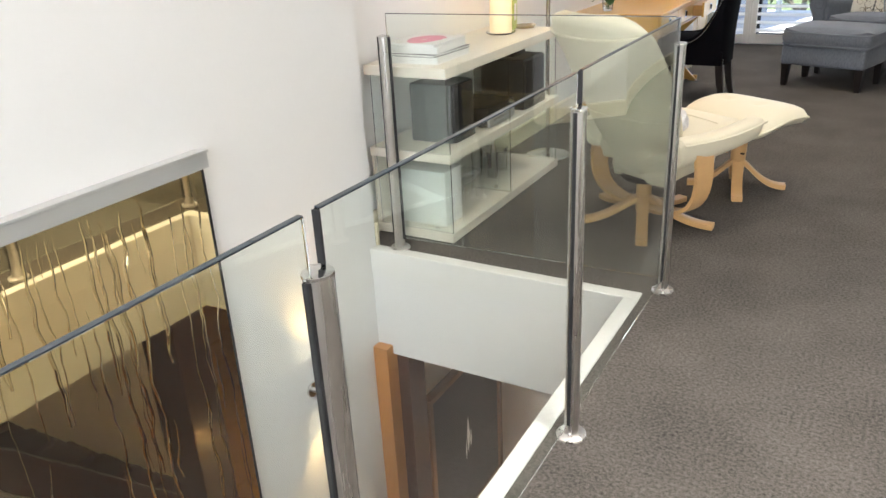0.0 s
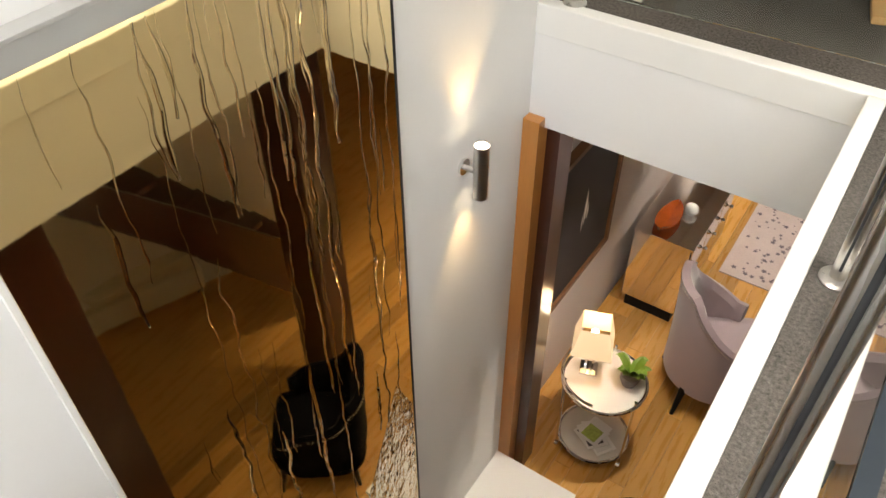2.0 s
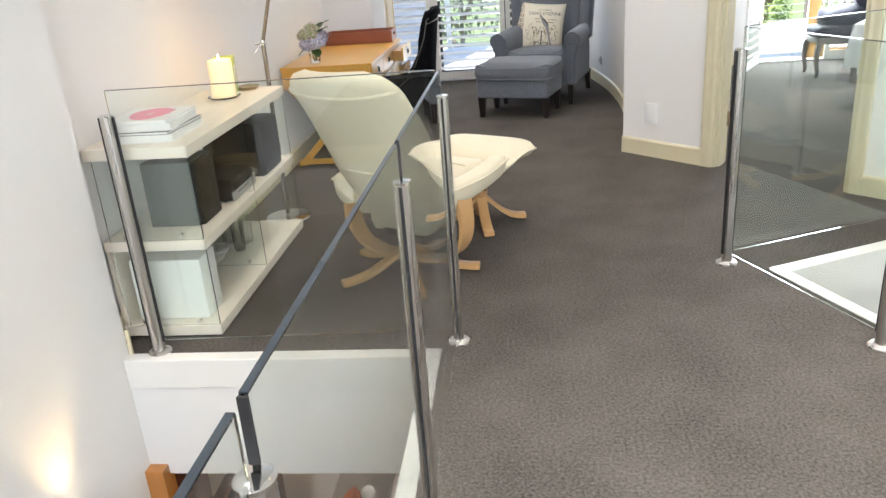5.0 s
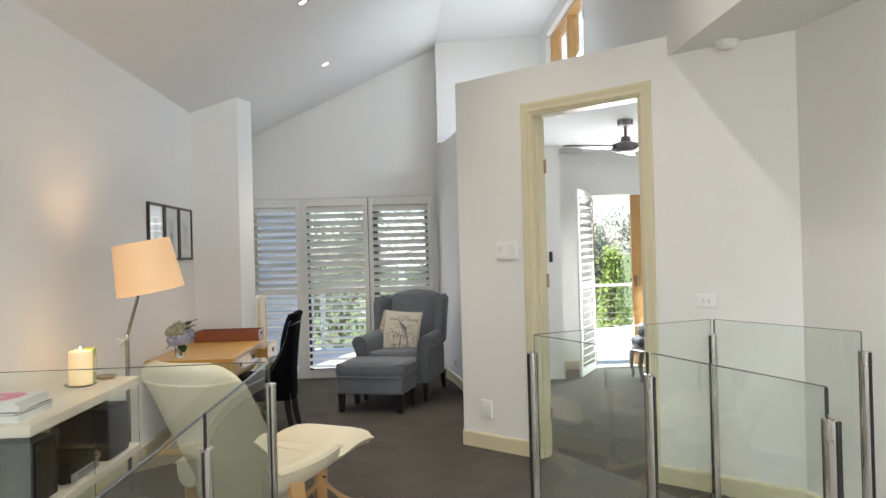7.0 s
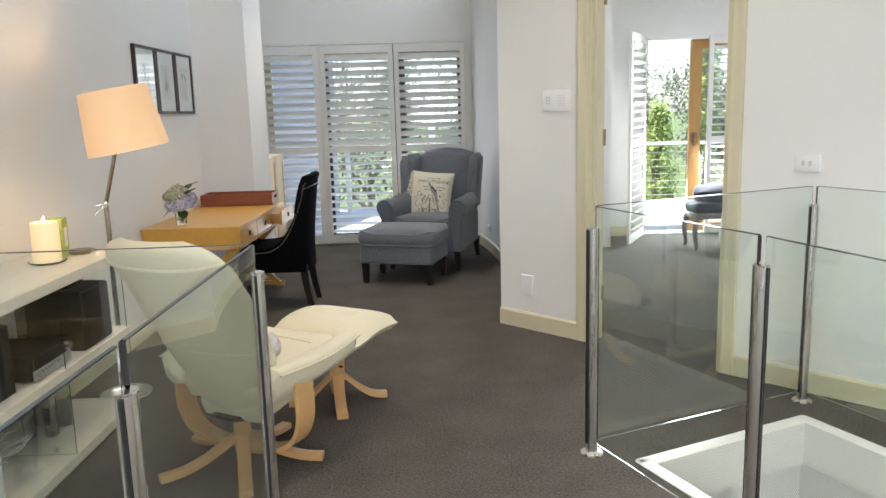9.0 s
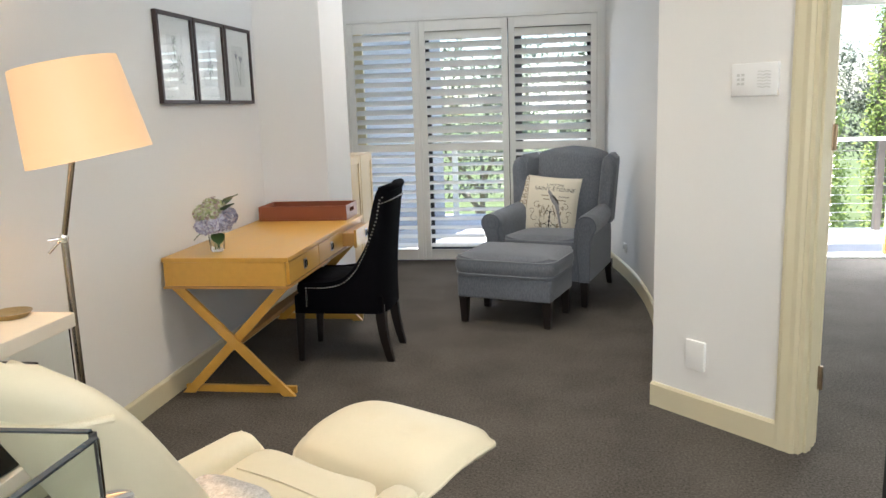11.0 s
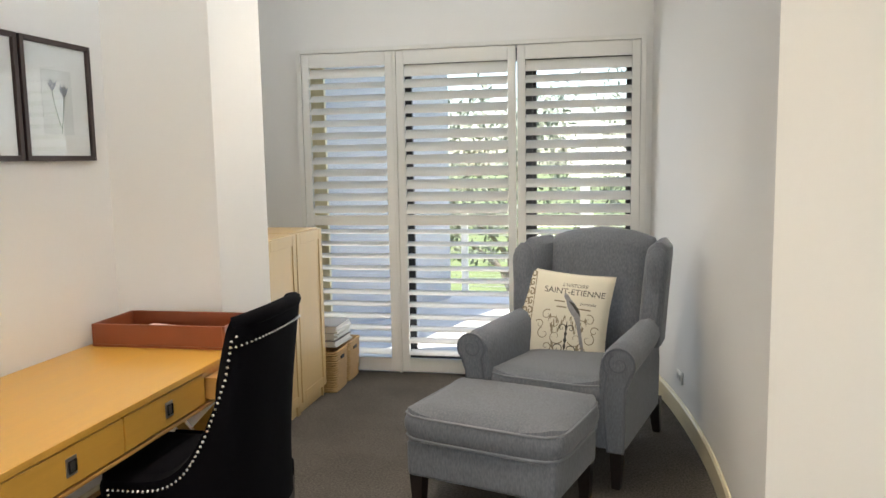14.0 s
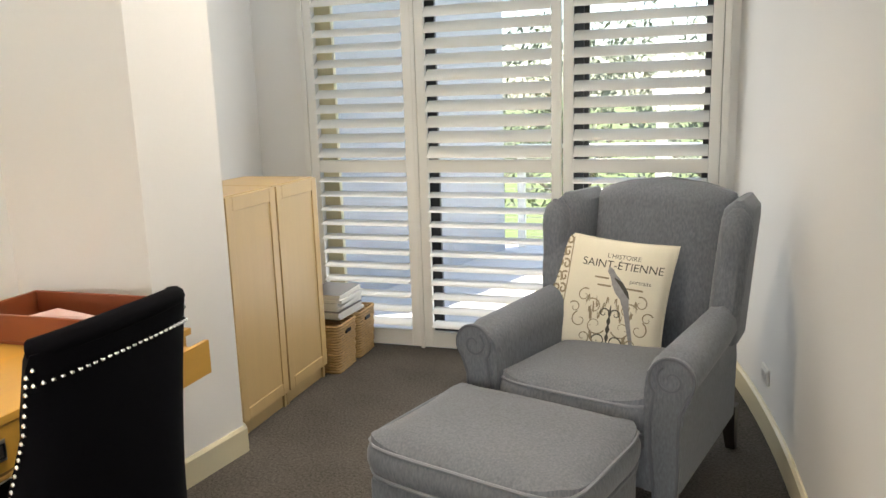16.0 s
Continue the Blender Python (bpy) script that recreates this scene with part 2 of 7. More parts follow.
CURVE = [(curve_x(y), y) for y in [5.525 + (9.02 - 5.525) * i / 28 for i in range(29)]]
NORTH, WEST, VWEST, SOUTH = 9.02, -1.79, -1.69, -4.0
EAST = [(2.429, 3.736), (2.60, 2.6), (2.66, SOUTH)]
LOW = -3.3
VOID1 = [(VWEST, -0.6), (-0.475, -0.6), (-0.475, 2.605), (VWEST, 2.605)]
VOID2 = [(1.03, 3.35), (1.27, 2.79), (1.52, 2.1), (1.62, 1.6), (2.5, 1.6), (2.46, 2.55), (1.915, 3.76)]


def ceil_z(x):
    return 2.887 + (x - WEST) * 0.466 if x < 0.64 else 4.019 + (x - 0.64) * 0.07


# floors
out = [(-2.25, SOUTH), (5.6, SOUTH), (5.6, NORTH), (-2.25, NORTH)]
solid("floor", holed(out, [[(-1.75, -0.665), (-0.415, -0.665), (-0.415, 2.672), (-1.75, 2.672)], VOID2], -0.03, 0.0), M_CARPET,
      "charcoal grey cut-pile carpet over the upper floor", "carpet")
solid("floor_slab", holed(out, [[(-1.75, -0.615), (-0.465, -0.615), (-0.465, 2.615), (-1.75, 2.615)], VOID2], -0.55, -0.031), M_WALL,
      "white plastered floor edge and ceiling of the lower room", "floor slab")
# cap boards round the stair void and the second opening
cap = box(-0.475, -0.416, -0.66, 2.605, -0.13, 0.004, 0.004)
solid("trim", cap, M_WHITE, "white painted cap board along the stair void", "trim")
solid("trim_north", box(VWEST, -0.416, 2.606, 2.671, -0.125, 0.004, 0.005), M_WHITE, "cream painted cap board along the stair void", "trim")
solid("trim_south", box(VWEST, -0.476, -0.665, -0.6, -0.125, 0.004, 0.004), M_TRIM, "cream painted cap board along the stair void", "trim")
solid("trim_opening", strip(VOID2[:4], 1, 0.055, -0.2, 0.005, 0.004), M_WHITE, "white painted rim of the second floor opening", "trim")
solid("trim_opening_far", strip(list(reversed(VOID2[4:])) [:1] + [VOID2[5], VOID2[4]], -1, 0.055, -0.2, 0.005, 0.004), M_WHITE, "white painted rim of the second floor opening", "trim")
solid("trim_opening_end", strip([VOID2[6], VOID2[0]], 1, 0.055, -0.2, 0.005, 0.004), M_WHITE, "white painted rim of the second floor opening", "trim")

# walls of the upper floor
solid("wall_west", box(WEST - 0.2, WEST, 2.66, 6.95, -0.02, 2.9), M_WALL, "white painted plaster wall behind desk and shelves", "wall")
solid("wall_west_void", box(VWEST - 0.3, VWEST, SOUTH, 2.66, LOW - 0.05, 2.95), M_WALL, "white painted double-height wall beside the stair void", "wall")
PIER = [(WEST, 6.95), (-1.395, 7.15), (-1.335, 7.545), (-1.40, 7.6), (-2.25, 7.6), (-2.25, 6.95)]
solid("wall_pier", prism(PIER, -0.02, 3.12), M_WALL, "white angled wall pier between desk and cabinet", "wall")
solid("wall_alcove", box(-2.25, -2.05, 7.6, NORTH, -0.02, 2.8), M_WALL, "white side wall of the cabinet alcove", "wall")


def wall_north():
    b = bmesh.new()
    y0, y1 = NORTH, NORTH + 0.2
    xs = [(-2.3, -1.70), (0.57, 2.50), (4.6, 5.7)]
    for x0, x1 in xs:
        box(x0, x1, y0, y1, -0.6, 2.2, bm=b)
    box(-2.3, 5.7, y0, y1, 2.2, 4.6, bm=b)
    box(-1.70, 0.57, y0, y1, -0.6, 0.0, bm=b)
    box(2.50, 4.6, y0, y1, -0.6, 0.0, bm=b)
    return b


solid("wall_north", wall_north(), M_WALL, "white window wall of study and bedroom", "wall")
solid("wall_curved", prism(CURVE + [(0.95, NORTH), (1.05, 7.2), (0.82, 5.65), dw(0.0, 0.12)], -0.02, 2.81), M_WALL, "white gently curved partition wall", "wall")


def door_wall():
    b = bmesh.new()
    S0, S1 = 0.70, 1.583
    for s0, s1, z0, z1 in ((0, S0, -0.02, 2.81), (S1, 2.53, -0.02, 2.81), (S0, S1, 2.485, 2.81)):
        merge(b, prism([dw(s0), dw(s1), dw(s1, 0.12), dw(s0, 0.12)], z0, z1))
    return b


solid("wall_door", door_wall(), M_WALL, "white slanting partition with a tall doorway", "wall")
solid("wall_east", prism(EAST + [(2.86, SOUTH), (2.86, 2.6), (2.7, 3.8)], -0.02, 2.8), M_WALL, "white painted wall behind the glass balustrade", "wall")
# this wall's window is assumed, left open for the added south lamp
solid("wall_south_low", box(-2.3, 2.9, SOUTH - 0.2, SOUTH, -0.6, 0.95), M_WALL, "white wall below the assumed landing window", "wall")
solid("wall_south_high", box(-2.3, 2.9, SOUTH - 0.2, SOUTH, 2.85, 4.6), M_WALL, "white wall above the assumed landing window", "wall")
solid("wall_south_west", box(-2.3, -1.3, SOUTH - 0.2, SOUTH, 0.95, 2.85), M_WALL, "white wall beside the assumed landing window", "wall")
solid("wall_south_east", box(2.1, 2.9, SOUTH - 0.2, SOUTH, 0.95, 2.85), M_WALL, "white wall beside the assumed landing window", "wall")
solid("wall_bulkhead", box(1.89, 2.0, SOUTH, 4.28, 2.685, 4.3), M_WALL, "white bulkhead face above the landing", "wall")
solid("ceiling_low", box(2.0, 3.0, SOUTH, 4.3, 2.685, 2.8), M_CEIL, "low white soffit over the balustrade", "ceiling")


def clerestory():
    b = bmesh.new()
    for y0, y1, z0, z1 in ((4.28, 6.45, 2.815, 4.3), (8.2, NORTH, 2.815, 4.3), (6.45, 8.2, 2.815, 3.02), (6.45, 8.2, 3.93, 4.3)):
        box(1.89, 2.05, y0, y1, z0, z1, bm=b)
    return b


solid("wall_upper_return", box(0.64, 1.89, 8.76, NORTH, 2.815, 4.2), M_WALL, "white upper wall beside the raked gable", "wall")
solid("wall_clerestory", clerestory(), M_WALL, "white upper wall with a clerestory window", "wall")
solid("ceiling", prism([(-2.3, ceil_z(-2.3)), (0.64, ceil_z(0.64)), (2.06, ceil_z(2.06)), (2.06, 4.45), (0.6, 4.3), (-2.3, 2.95)], SOUTH - 0.2, NORTH + 0.2, axis='y'), M_CEIL,
      "white raked plaster ceiling rising from the desk wall", "ceiling")
BED = [dw(0.02, 0.1), dw(2.66, 0.1), (2.85, 3.2), (5.6, 3.2), (5.6, NORTH), (0.8, NORTH), (0.95, 7.2)]
solid("ceiling_bedroom", prism(BED, 2.70, 2.812), M_CEIL, "flat white bedroom ceiling", "ceiling")
solid("wall_bedroom_east", box(5.6, 5.8, 3.0, NORTH, -0.1, 2.8), M_WALL, "white bedroom wall", "wall")
solid("wall_bedroom_south", box(2.8, 5.8, 3.0, 3.2, -0.1, 2.8), M_WALL, "white bedroom wall", "wall")
solid("wall_bedroom_west", box(1.1, 2.02, 8.35, NORTH, -0.02, 2.7), M_WALL, "white boxed-out bedroom corner", "wall")

# skirtings
for i, (pth, sd) in enumerate((([(WEST, 2.675), (WEST, 6.95), (-1.395, 7.15), (-1.335, 7.545), (-1.36, 7.57)], -1), (CURVE[:-1], 1), ([dw(0.0), dw(0.633)], -1),
                                ([dw(1.651), EAST[0], EAST[1], EAST[2]], -1), ([(2.02, 8.35), (2.02, NORTH)], -1))):
    solid("baseboard" if i == 0 else "baseboard_%d" % i, strip(pth, sd, 0.016, 0.0, 0.115), M_TRIM, "cream painted skirting board with bevelled top", "skirting")
solid("baseboard_return", box(VWEST, WEST + 0.115, 2.66, 2.675, 0.0, 0.115, 0.003), M_TRIM, "cream painted skirting board end", "skirting")

# lower room
M_LOWWALL = mat("lower_wall_paint", (0.74, 0.68, 0.64), 0.7, var=0.02, vscale=1.5, bump=0.1, bscale=250)
solid("lower_floor_base", box(-2.3, 5.6, SOUTH, 9.0, LOW - 0.1, LOW - 0.012), M_RUBBER, "dark floor under the boards", "floor")
solid("lower_wall_west", box(VWEST - 0.3, -1.755, 2.66, 9.0, LOW - 0.05, -0.5), M_LOWWALL, "pale pinkish wall of the lower room", "wall")
solid("lower_wall_north", box(-2.3, 5.7, 8.8, 9.0, LOW - 0.05, -0.5), M_LOWWALL, "pale far wall of the lower room", "wall")
solid("lower_wall_east", box(4.2, 4.4, SOUTH, 9.0, LOW - 0.05, -0.5), M_LOWWALL, "pale wall of the lower room", "wall")
solid("lower_wall_south", box(-2.3, 4.4, SOUTH - 0.2, SOUTH, LOW - 0.05, -0.5), M_LOWWALL, "pale wall of the lower room", "wall")

# ---- balustrades ----
POST_H, GLASS_H = 0.975, 1.062


def post_of(at, turn):
    t = thing("balustrade_post", pose(at[0], at[1], 0.0, 0, 0, turn), "brushed stainless steel balustrade post with slotted sides", "post", "balustrade posts")
    part("tube", cyl((0, 0, 0.008), (0, 0, POST_H - 0.006), 0.0242, seg=28), M_STEEL, t)
    part("base_flange", lathe([(0, 0.0), (0.047, 0.0), (0.047, 0.006), (0.040, 0.011), (0.027, 0.014), (0.0, 0.014)], 32), M_STEEL, t)
    part("cap_disc", lathe([(0, POST_H - 0.006), (0.026, POST_H - 0.006), (0.026, POST_H - 0.001), (0.024, POST_H), (0, POST_H)], 28), M_CHROME, t)
    for s in (-1, 1):
        part("gasket", box(-0.0075 + s * 0.0215, 0.0075 + s * 0.0215, -0.0085, 0.0085, 0.05, POST_H - 0.008), M_RUBBER, t, smooth=False)
    return t


def glass_of(a, b, seal_end=True):
    a, b = Vector(a), Vector(b)
    d = b - a
    ln = d.length
    turn = math.degrees(math.atan2(d.y, d.x))
    t = thing("glass_panel", pose(a.x, a.y, 0.055, 0, 0, turn), "clear greenish toughened glass panel between steel posts", "glass panel", "balustrade glass")
    pane = part("pane", box(0.016, ln - 0.016, -0.005, 0.005, 0, GLASS_H - 0.055, 0.0012, seg=1), M_GLASS, t, smooth=False)
    pane.visible_shadow = False
    e = part("polished_edge", box(0.018, ln - 0.018, -0.0046, 0.0046, GLASS_H - 0.0552, GLASS_H - 0.0532), M_GLASSEDGE, t, "dark polished glass edge", smooth=False)
    if seal_end:
        part("seal", box(ln - 0.0165, ln - 0.0125, -0.006, 0.006, POST_H - 0.05, GLASS_H - 0.057), M_RUBBER, t, smooth=False)
    return t


PS, P0, PB, PC, PA = (-0.35, -0.38), (-0.35, 0.66), (-0.347, 1.692), (-0.35, 2.73), (-1.568, 2.685)
PD, PE, PF, PH, PI = (0.853, 3.44), (1.997, 3.952), (1.2, 2.63), (1.46, 1.76), (2.38, 3.09)
for p, tn in ((PS, 90), (P0, 90), (PB, 90), (PC, 90), (PA, 2), (PD, 24), (PE, 24), (PF, -66), (PH, -72), (PI, -65)):
    post_of(p, tn)
for a, b in ((P0, PS), (PB, P0), (PC, PB), (PA, PC), (PD, PF), (PF, PH), (PE, PD), (PI, PE)):
    glass_of(a, b)

# ---- water feature on the void wall ----


def bronze_mirror():
    m = mat("bronze_mirror", (0.92, 0.75, 0.42), 0.03, 1.0, var=0.05, vscale=2, bump=0.02, bscale=9, stretch=(1, 1, 0.25), dist=0.01)
    return m


M_BRONZE = bronze_mirror()
M_HEADER = mat("satin_aluminium", (0.66, 0.66, 0.65), 0.42, 0.75, var=0.02, vscale=6)
M_WATER = glass_mat("running_water", (0.9, 0.85, 0.75), 0.02, 1.33)
wf = thing("water_feature", pose(VWEST, 0, 0), "bronze mirror water wall with steel header, water running down", "water feature")
part("mirror_panel", box(0.001, 0.018, 0.445, 1.672, -2.98, 0.684), M_BRONZE, wf, smooth=False)
part("edge_strip", box(0.001, 0.020, 1.6725, 1.682, -2.98, 0.684), M_RUBBER, wf, smooth=False)
part("edge_strip", box(0.001, 0.014, 0.43, 0.4445, -2.98, 0.684), M_WHITE, wf, smooth=False)
part("header", box(0.001, 0.058, 0.425, 1.676, 0.684, 0.742, 0.003), M_HEADER, wf, "satin aluminium header box", smooth=False)
part("header_lip", box(0.046, 0.064, 0.423, 1.678, 0.737, 0.748, 0.002), M_HEADER, wf, smooth=False)
rng = random.Random(5)
for i in range(58):
    y = rng.uniform(0.50, 1.65) if i < 30 else rng.uniform(0.9, 1.65)
    z = 0.655 if i % 2 == 0 else rng.uniform(-1.1, 0.60)
    end = max(-2.9, z - rng.choice((0.12, 0.25, 0.4, 0.6, 0.9, 1.6)))
    pts, rs = [], []
    amp = rng.uniform(0.002, 0.010)
    wid = rng.choice((0.0012, 0.0016, 0.0022, 0.003, 0.0055))
    ph, fr = rng.uniform(0, 6), rng.uniform(9, 26)
    z0 = z
    while z > end:
        k = z0 - z
        grow = min(1.0, k * 6 + 0.2) * (1.0 if z > end + 0.06 else 0.5)
        pts.append((0.0185, y + amp * math.sin(ph + k * fr) + 0.010 * noise.noise((y * 40, k * 14, 0)), z))
        rs.append(wid * grow * (1 + 0.5 * noise.noise((y * 17, k * 22, 3))))
        z -= 0.016
    part("rivulet", tube(pts, rs, 6), M_WATER, wf, "thin rivulet of water")
M_FOAM = mat("rippled_water", (0.75, 0.66, 0.50), 0.08, 1.0, var=0.2, vscale=8, bump=1.0, bscale=28, stretch=(1, 1, 0.45), dist=0.02)
b = bmesh.new()
nx, nz = 26, 60
grid = [[None] * (nz + 1) for _ in range(nx + 1)]
for i in range(nx + 1):
    for j in range(nz + 1):
        top = -1.25 - 1.1 * abs(i / nx - 0.80) ** 0.9
        y = 1.15 + 0.515 * i / nx
        z = -2.97 + (top + 2.97) * j / nz
        edge = min(1.0, 4 * min(i / nx, 1 - i / nx, 1 - j / nz) + 0.02)
        grid[i][j] = b.verts.new((0.0186 + edge * (0.004 + 0.010 * (1 - j / nz)) * abs(noise.noise((y * 38, z * 16, 1.3))), y, z))
for i in range(nx):
    for j in range(nz):
        b.faces.new((grid[i][j], grid[i + 1][j], grid[i + 1][j + 1], grid[i][j + 1]))
part("ripples", b, M_FOAM, wf, "rippling sheet of falling water")

# sconce
M_BULB = glow("lamp_glow", (1.0, 0.83, 0.55), 18)
sc = thing("wall_sconce", pose(VWEST, 2.085, -0.45), "cylindrical brushed steel up-and-down wall light, lit", "wall light")
part("body", lathe([(0.0, -0.118), (0.026, -0.118), (0.031, -0.124), (0.031, 0.124), (0.026, 0.118), (0, 0.118)], 32, (0.085, 0, 0)), M_STEEL, sc)
part("arm", cyl((0.0, 0, -0.01), (0.058, 0, -0.01), 0.012), M_STEEL, sc)
part("wall_plate", cyl((0.0, 0, -0.01), (0.012, 0, -0.01), 0.034, seg=28), M_CHROME, sc)
for s in (-1, 1):
    part("lens", lathe([(0, s * 0.119), (0.024, s * 0.119), (0.024, s * 0.121), (0, s * 0.121)], 24, (0.085, 0, 0)), M_BULB, sc, "glowing lamp lens")
    spot("sconce_light", (VWEST + 0.085, 2.085, -0.45 + s * 0.128), (VWEST + 0.02, 2.085, -0.45 + s * 1.0), 8, (1, 0.66, 0.28), 70, 0.9, 0.02)

# ---- windows, shutters, doors ----
M_DARKFRAME = mat("dark_window_frame", (0.02, 0.02, 0.022), 0.4, var=0.1, vscale=6)
M_PINE = mat("honey_timber", (0.50, 0.28, 0.09), 0.35, var=0.14, vscale=6, stretch=(6, 6, 0.5), fine=0.06, fscale=60, coat=0.3)
M_REDTIMBER = mat("red_brown_timber", (0.055, 0.016, 0.008), 0.3, var=0.2, vscale=5, stretch=(5, 5, 0.5), fine=0.1, fscale=50, coat=0.4)
M_JAMB = mat("orange_timber", (0.52, 0.22, 0.05), 0.3, var=0.14, vscale=5, stretch=(6, 6, 0.4), fine=0.08, fscale=60, coat=0.4)


def shutter_panel(x0, x1, tilts, parent_m, label):
    t = thing("plantation_shutter", parent_m, label, "shutter", "plantation shutters")
    w = x1 - x0
    st = 0.052
    part("stile", box(0, st, 0, 0.03, 0.012, 2.195, 0.003), M_SHUT, t, smooth=False)
    part("stile", box(w - st, w, 0, 0.03, 0.012, 2.195, 0.003), M_SHUT, t, smooth=False)
    for n_, z0, z1 in (("bottom_rail", 0.012, 0.105), ("middle_rail", 1.03, 1.10), ("top_rail", 2.105, 2.195)):
        part(n_, box(st + 0.0005, w - st - 0.0005, 0.001, 0.029, z0, z1, 0.002), M_SHUT, t, smooth=False)
    lw, th = 0.089, 0.0055
    prof = [(lw / 2 * math.cos(a), th * math.sin(a)) for a in [2 * math.pi * i / 12 for i in range(12)]]
    me_b = prism(prof, st + 0.002, w - st - 0.002, axis='x')
    first = None
    zones = [(0.105, 1.03, 11), (1.10, 2.105, 12)]
    for (z0, z1, k), tilt in zip(zones, tilts):
        for i in range(k):
            z = z0 + (i + 0.5) * (z1 - z0) / k
            a = tilt + (18 if (i == k - 1 and z > 2) else 0)
            m = Matrix.Translation((0, 0.015, z)) @ Matrix.Rotation(radians(a), 4, 'X')
            if first is None:
                first = part("louvre", me_b, M_SHUT, t, m=m)
            else:
                o = new("louvre", first.data)
                o.parent, o.matrix_basis = t, m
    return t


SH = [(-1.70, -1.058, (14, 33)), (-1.033, -0.235, (14, 44)), (-0.225, 0.55, (14, 38))]
for x0, x1, tl in SH:
    shutter_panel(x0, x1, tl, pose(x0, 8.992, 0), "white plantation shutter with angled louvres over the study window")
wfm = bmesh.new()
for q in ((-1.735, -1.702, 0, 2.225), (0.552, 0.585, 0, 2.225), (-1.702, 0.552, 2.197, 2.225), (-1.056, -1.035, 0, 2.196)):
    box(q[0], q[1], 8.985, 9.018, q[2] + 0.002, q[3], 0.002, bm=wfm)
solid("window_1_shutter_frame", wfm, M_SHUT, "white shutter frame round the study window", "window frame")
b = box(0.575, 0.585, 8.972, 8.984, 0.86, 0.94, 0.002)
solid("window_1_catch", b, M_SHUT, "small white shutter catch", "catch")

win = tagged(new("window_1"), "dark aluminium sliding glass doors behind the shutters", "window", kind="structure")
win.location = (0, 9.14, 0)
for x0, x1, y in ((-1.05, -0.14, 0.0), (-0.20, 0.57, 0.035)):
    for q in ((x0, x0 + 0.085, 0.0, 2.2), (x1 - 0.10, x1, 0.0, 2.2), (x0 + 0.085, x1 - 0.10, 0, 0.10), (x0 + 0.085, x1 - 0.10, 2.11, 2.2)):
        part("window_frame", box(q[0], q[1], y, y + 0.03, q[2], q[3]), M_DARKFRAME, win, smooth=False)
    g = part("pane", box(x0 + 0.085, x1 - 0.10, y + 0.012, y + 0.018, 0.10, 2.11), M_CLEAR, win, smooth=False)
    g.visible_shadow = False
M_CREAMFRAME = mat("cream_window_frame", (0.75, 0.66, 0.42), 0.4, var=0.04)
for q in ((-1.70, -1.60, 0, 2.2), (-1.11, -1.052, 0, 2.2)):
    part("window_frame", box(q[0], q[1], 0, 0.04, q[2], q[3]), M_CREAMFRAME, win, "cream fixed window frame", smooth=False)
g = part("pane", box(-1.60, -1.11, 0.015, 0.021, 0, 2.2), M_CLEAR, win, smooth=False)
g.visible_shadow = False

# clerestory window
w2 = tagged(new("window_2"), "high clerestory window with honey timber frame", "window", kind="structure")
w2.location = (1.9, 6.45, 3.02)
for q in ((0, 0.05, 0, 0.91), (1.70, 1.75, 0, 0.91), (0.05, 1.70, 0, 0.045), (0.05, 1.70, 0.865, 0.91), (0.84, 0.90, 0.045, 0.865)):
    part("window_frame", box(0.03, 0.15, q[0], q[1], q[2], q[3], 0.003), M_PINE, w2, smooth=False)
for q in ((-0.03, 0.0, -0.03, 0.94), (1.75, 1.78, -0.03, 0.94), (0, 1.75, 0.91, 0.94)):
    part("window_trim", box(-0.022, -0.011, q[0], q[1], q[2], q[3]), M_WHITE, w2, smooth=False)
g = part("pane", box(0.09, 0.096, 0.05, 1.70, 0.045, 0.865), M_CLEAR, w2, smooth=False)
g.visible_shadow = False

# slanting doorway: lining, casings, open door leaf with hinges
S0, S1 = 0.70, 1.583
DT = pose(DOOR_A[0], DOOR_A[1], 0, 0, 0, -45)   # x along the wall, y into the bedroom
d1 = tagged(new("door_1"), "tall cream painted doorway lining and architraves", "door frame", kind="structure")
d1.matrix_basis = DT
for x0, x1, z0, z1 in ((S0, S0 + 0.03, 0, 2.485), (S1 - 0.03, S1, 0, 2.485), (S0 + 0.03, S1 - 0.03, 2.455, 2.485)):
    part("door_lining", box(x0, x1, -0.004, 0.124, z0, z1, 0.002), M_TRIM, d1, smooth=False)
prof = [(0.0, 0.0), (0.0, -0.012), (0.014, -0.019), (0.034, -0.016), (0.064, -0.021), (0.078, -0.019), (0.080, 0.0)]
for side in (0, 1):
    for yy, sg in ((0.0, 1), (0.12, -1)):
        if side == 0:
            pl = [(S0 + 0.012 - u, yy + sg * v) for u, v in prof]
        else:
            pl = [(S1 - 0.012 + u, yy + sg * v) for u, v in prof]
        part("architrave", prism(pl, 0.0, 2.553), M_TRIM, d1, smooth=False)
for yy, sg in ((0.0, 1), (0.12, -1)):
    pl = [(yy + sg * v, 2.473 + u) for u, v in prof]
    part("architrave", prism(pl, S0 - 0.067, S1 + 0.067, axis='x'), M_TRIM, d1, smooth=False)
for x0, x1 in ((S0 + 0.03, S0 + 0.042), (S1 - 0.042, S1 - 0.03)):
    part("door_stop", box(x0, x1, 0.03, 0.075, 0, 2.455, 0.002), M_TRIM, d1, smooth=False)
leaf = thing("door_leaf", DT @ pose(S0 + 0.036, 0.128, 0, 0, 0, 133), "cream painted tall door leaf standing open into the bedroom", "door")
part("panel", box(0.004, 0.815, 0.0, 0.038, 0.012, 2.445, 0.003), M_TRIM, leaf, smooth=False)
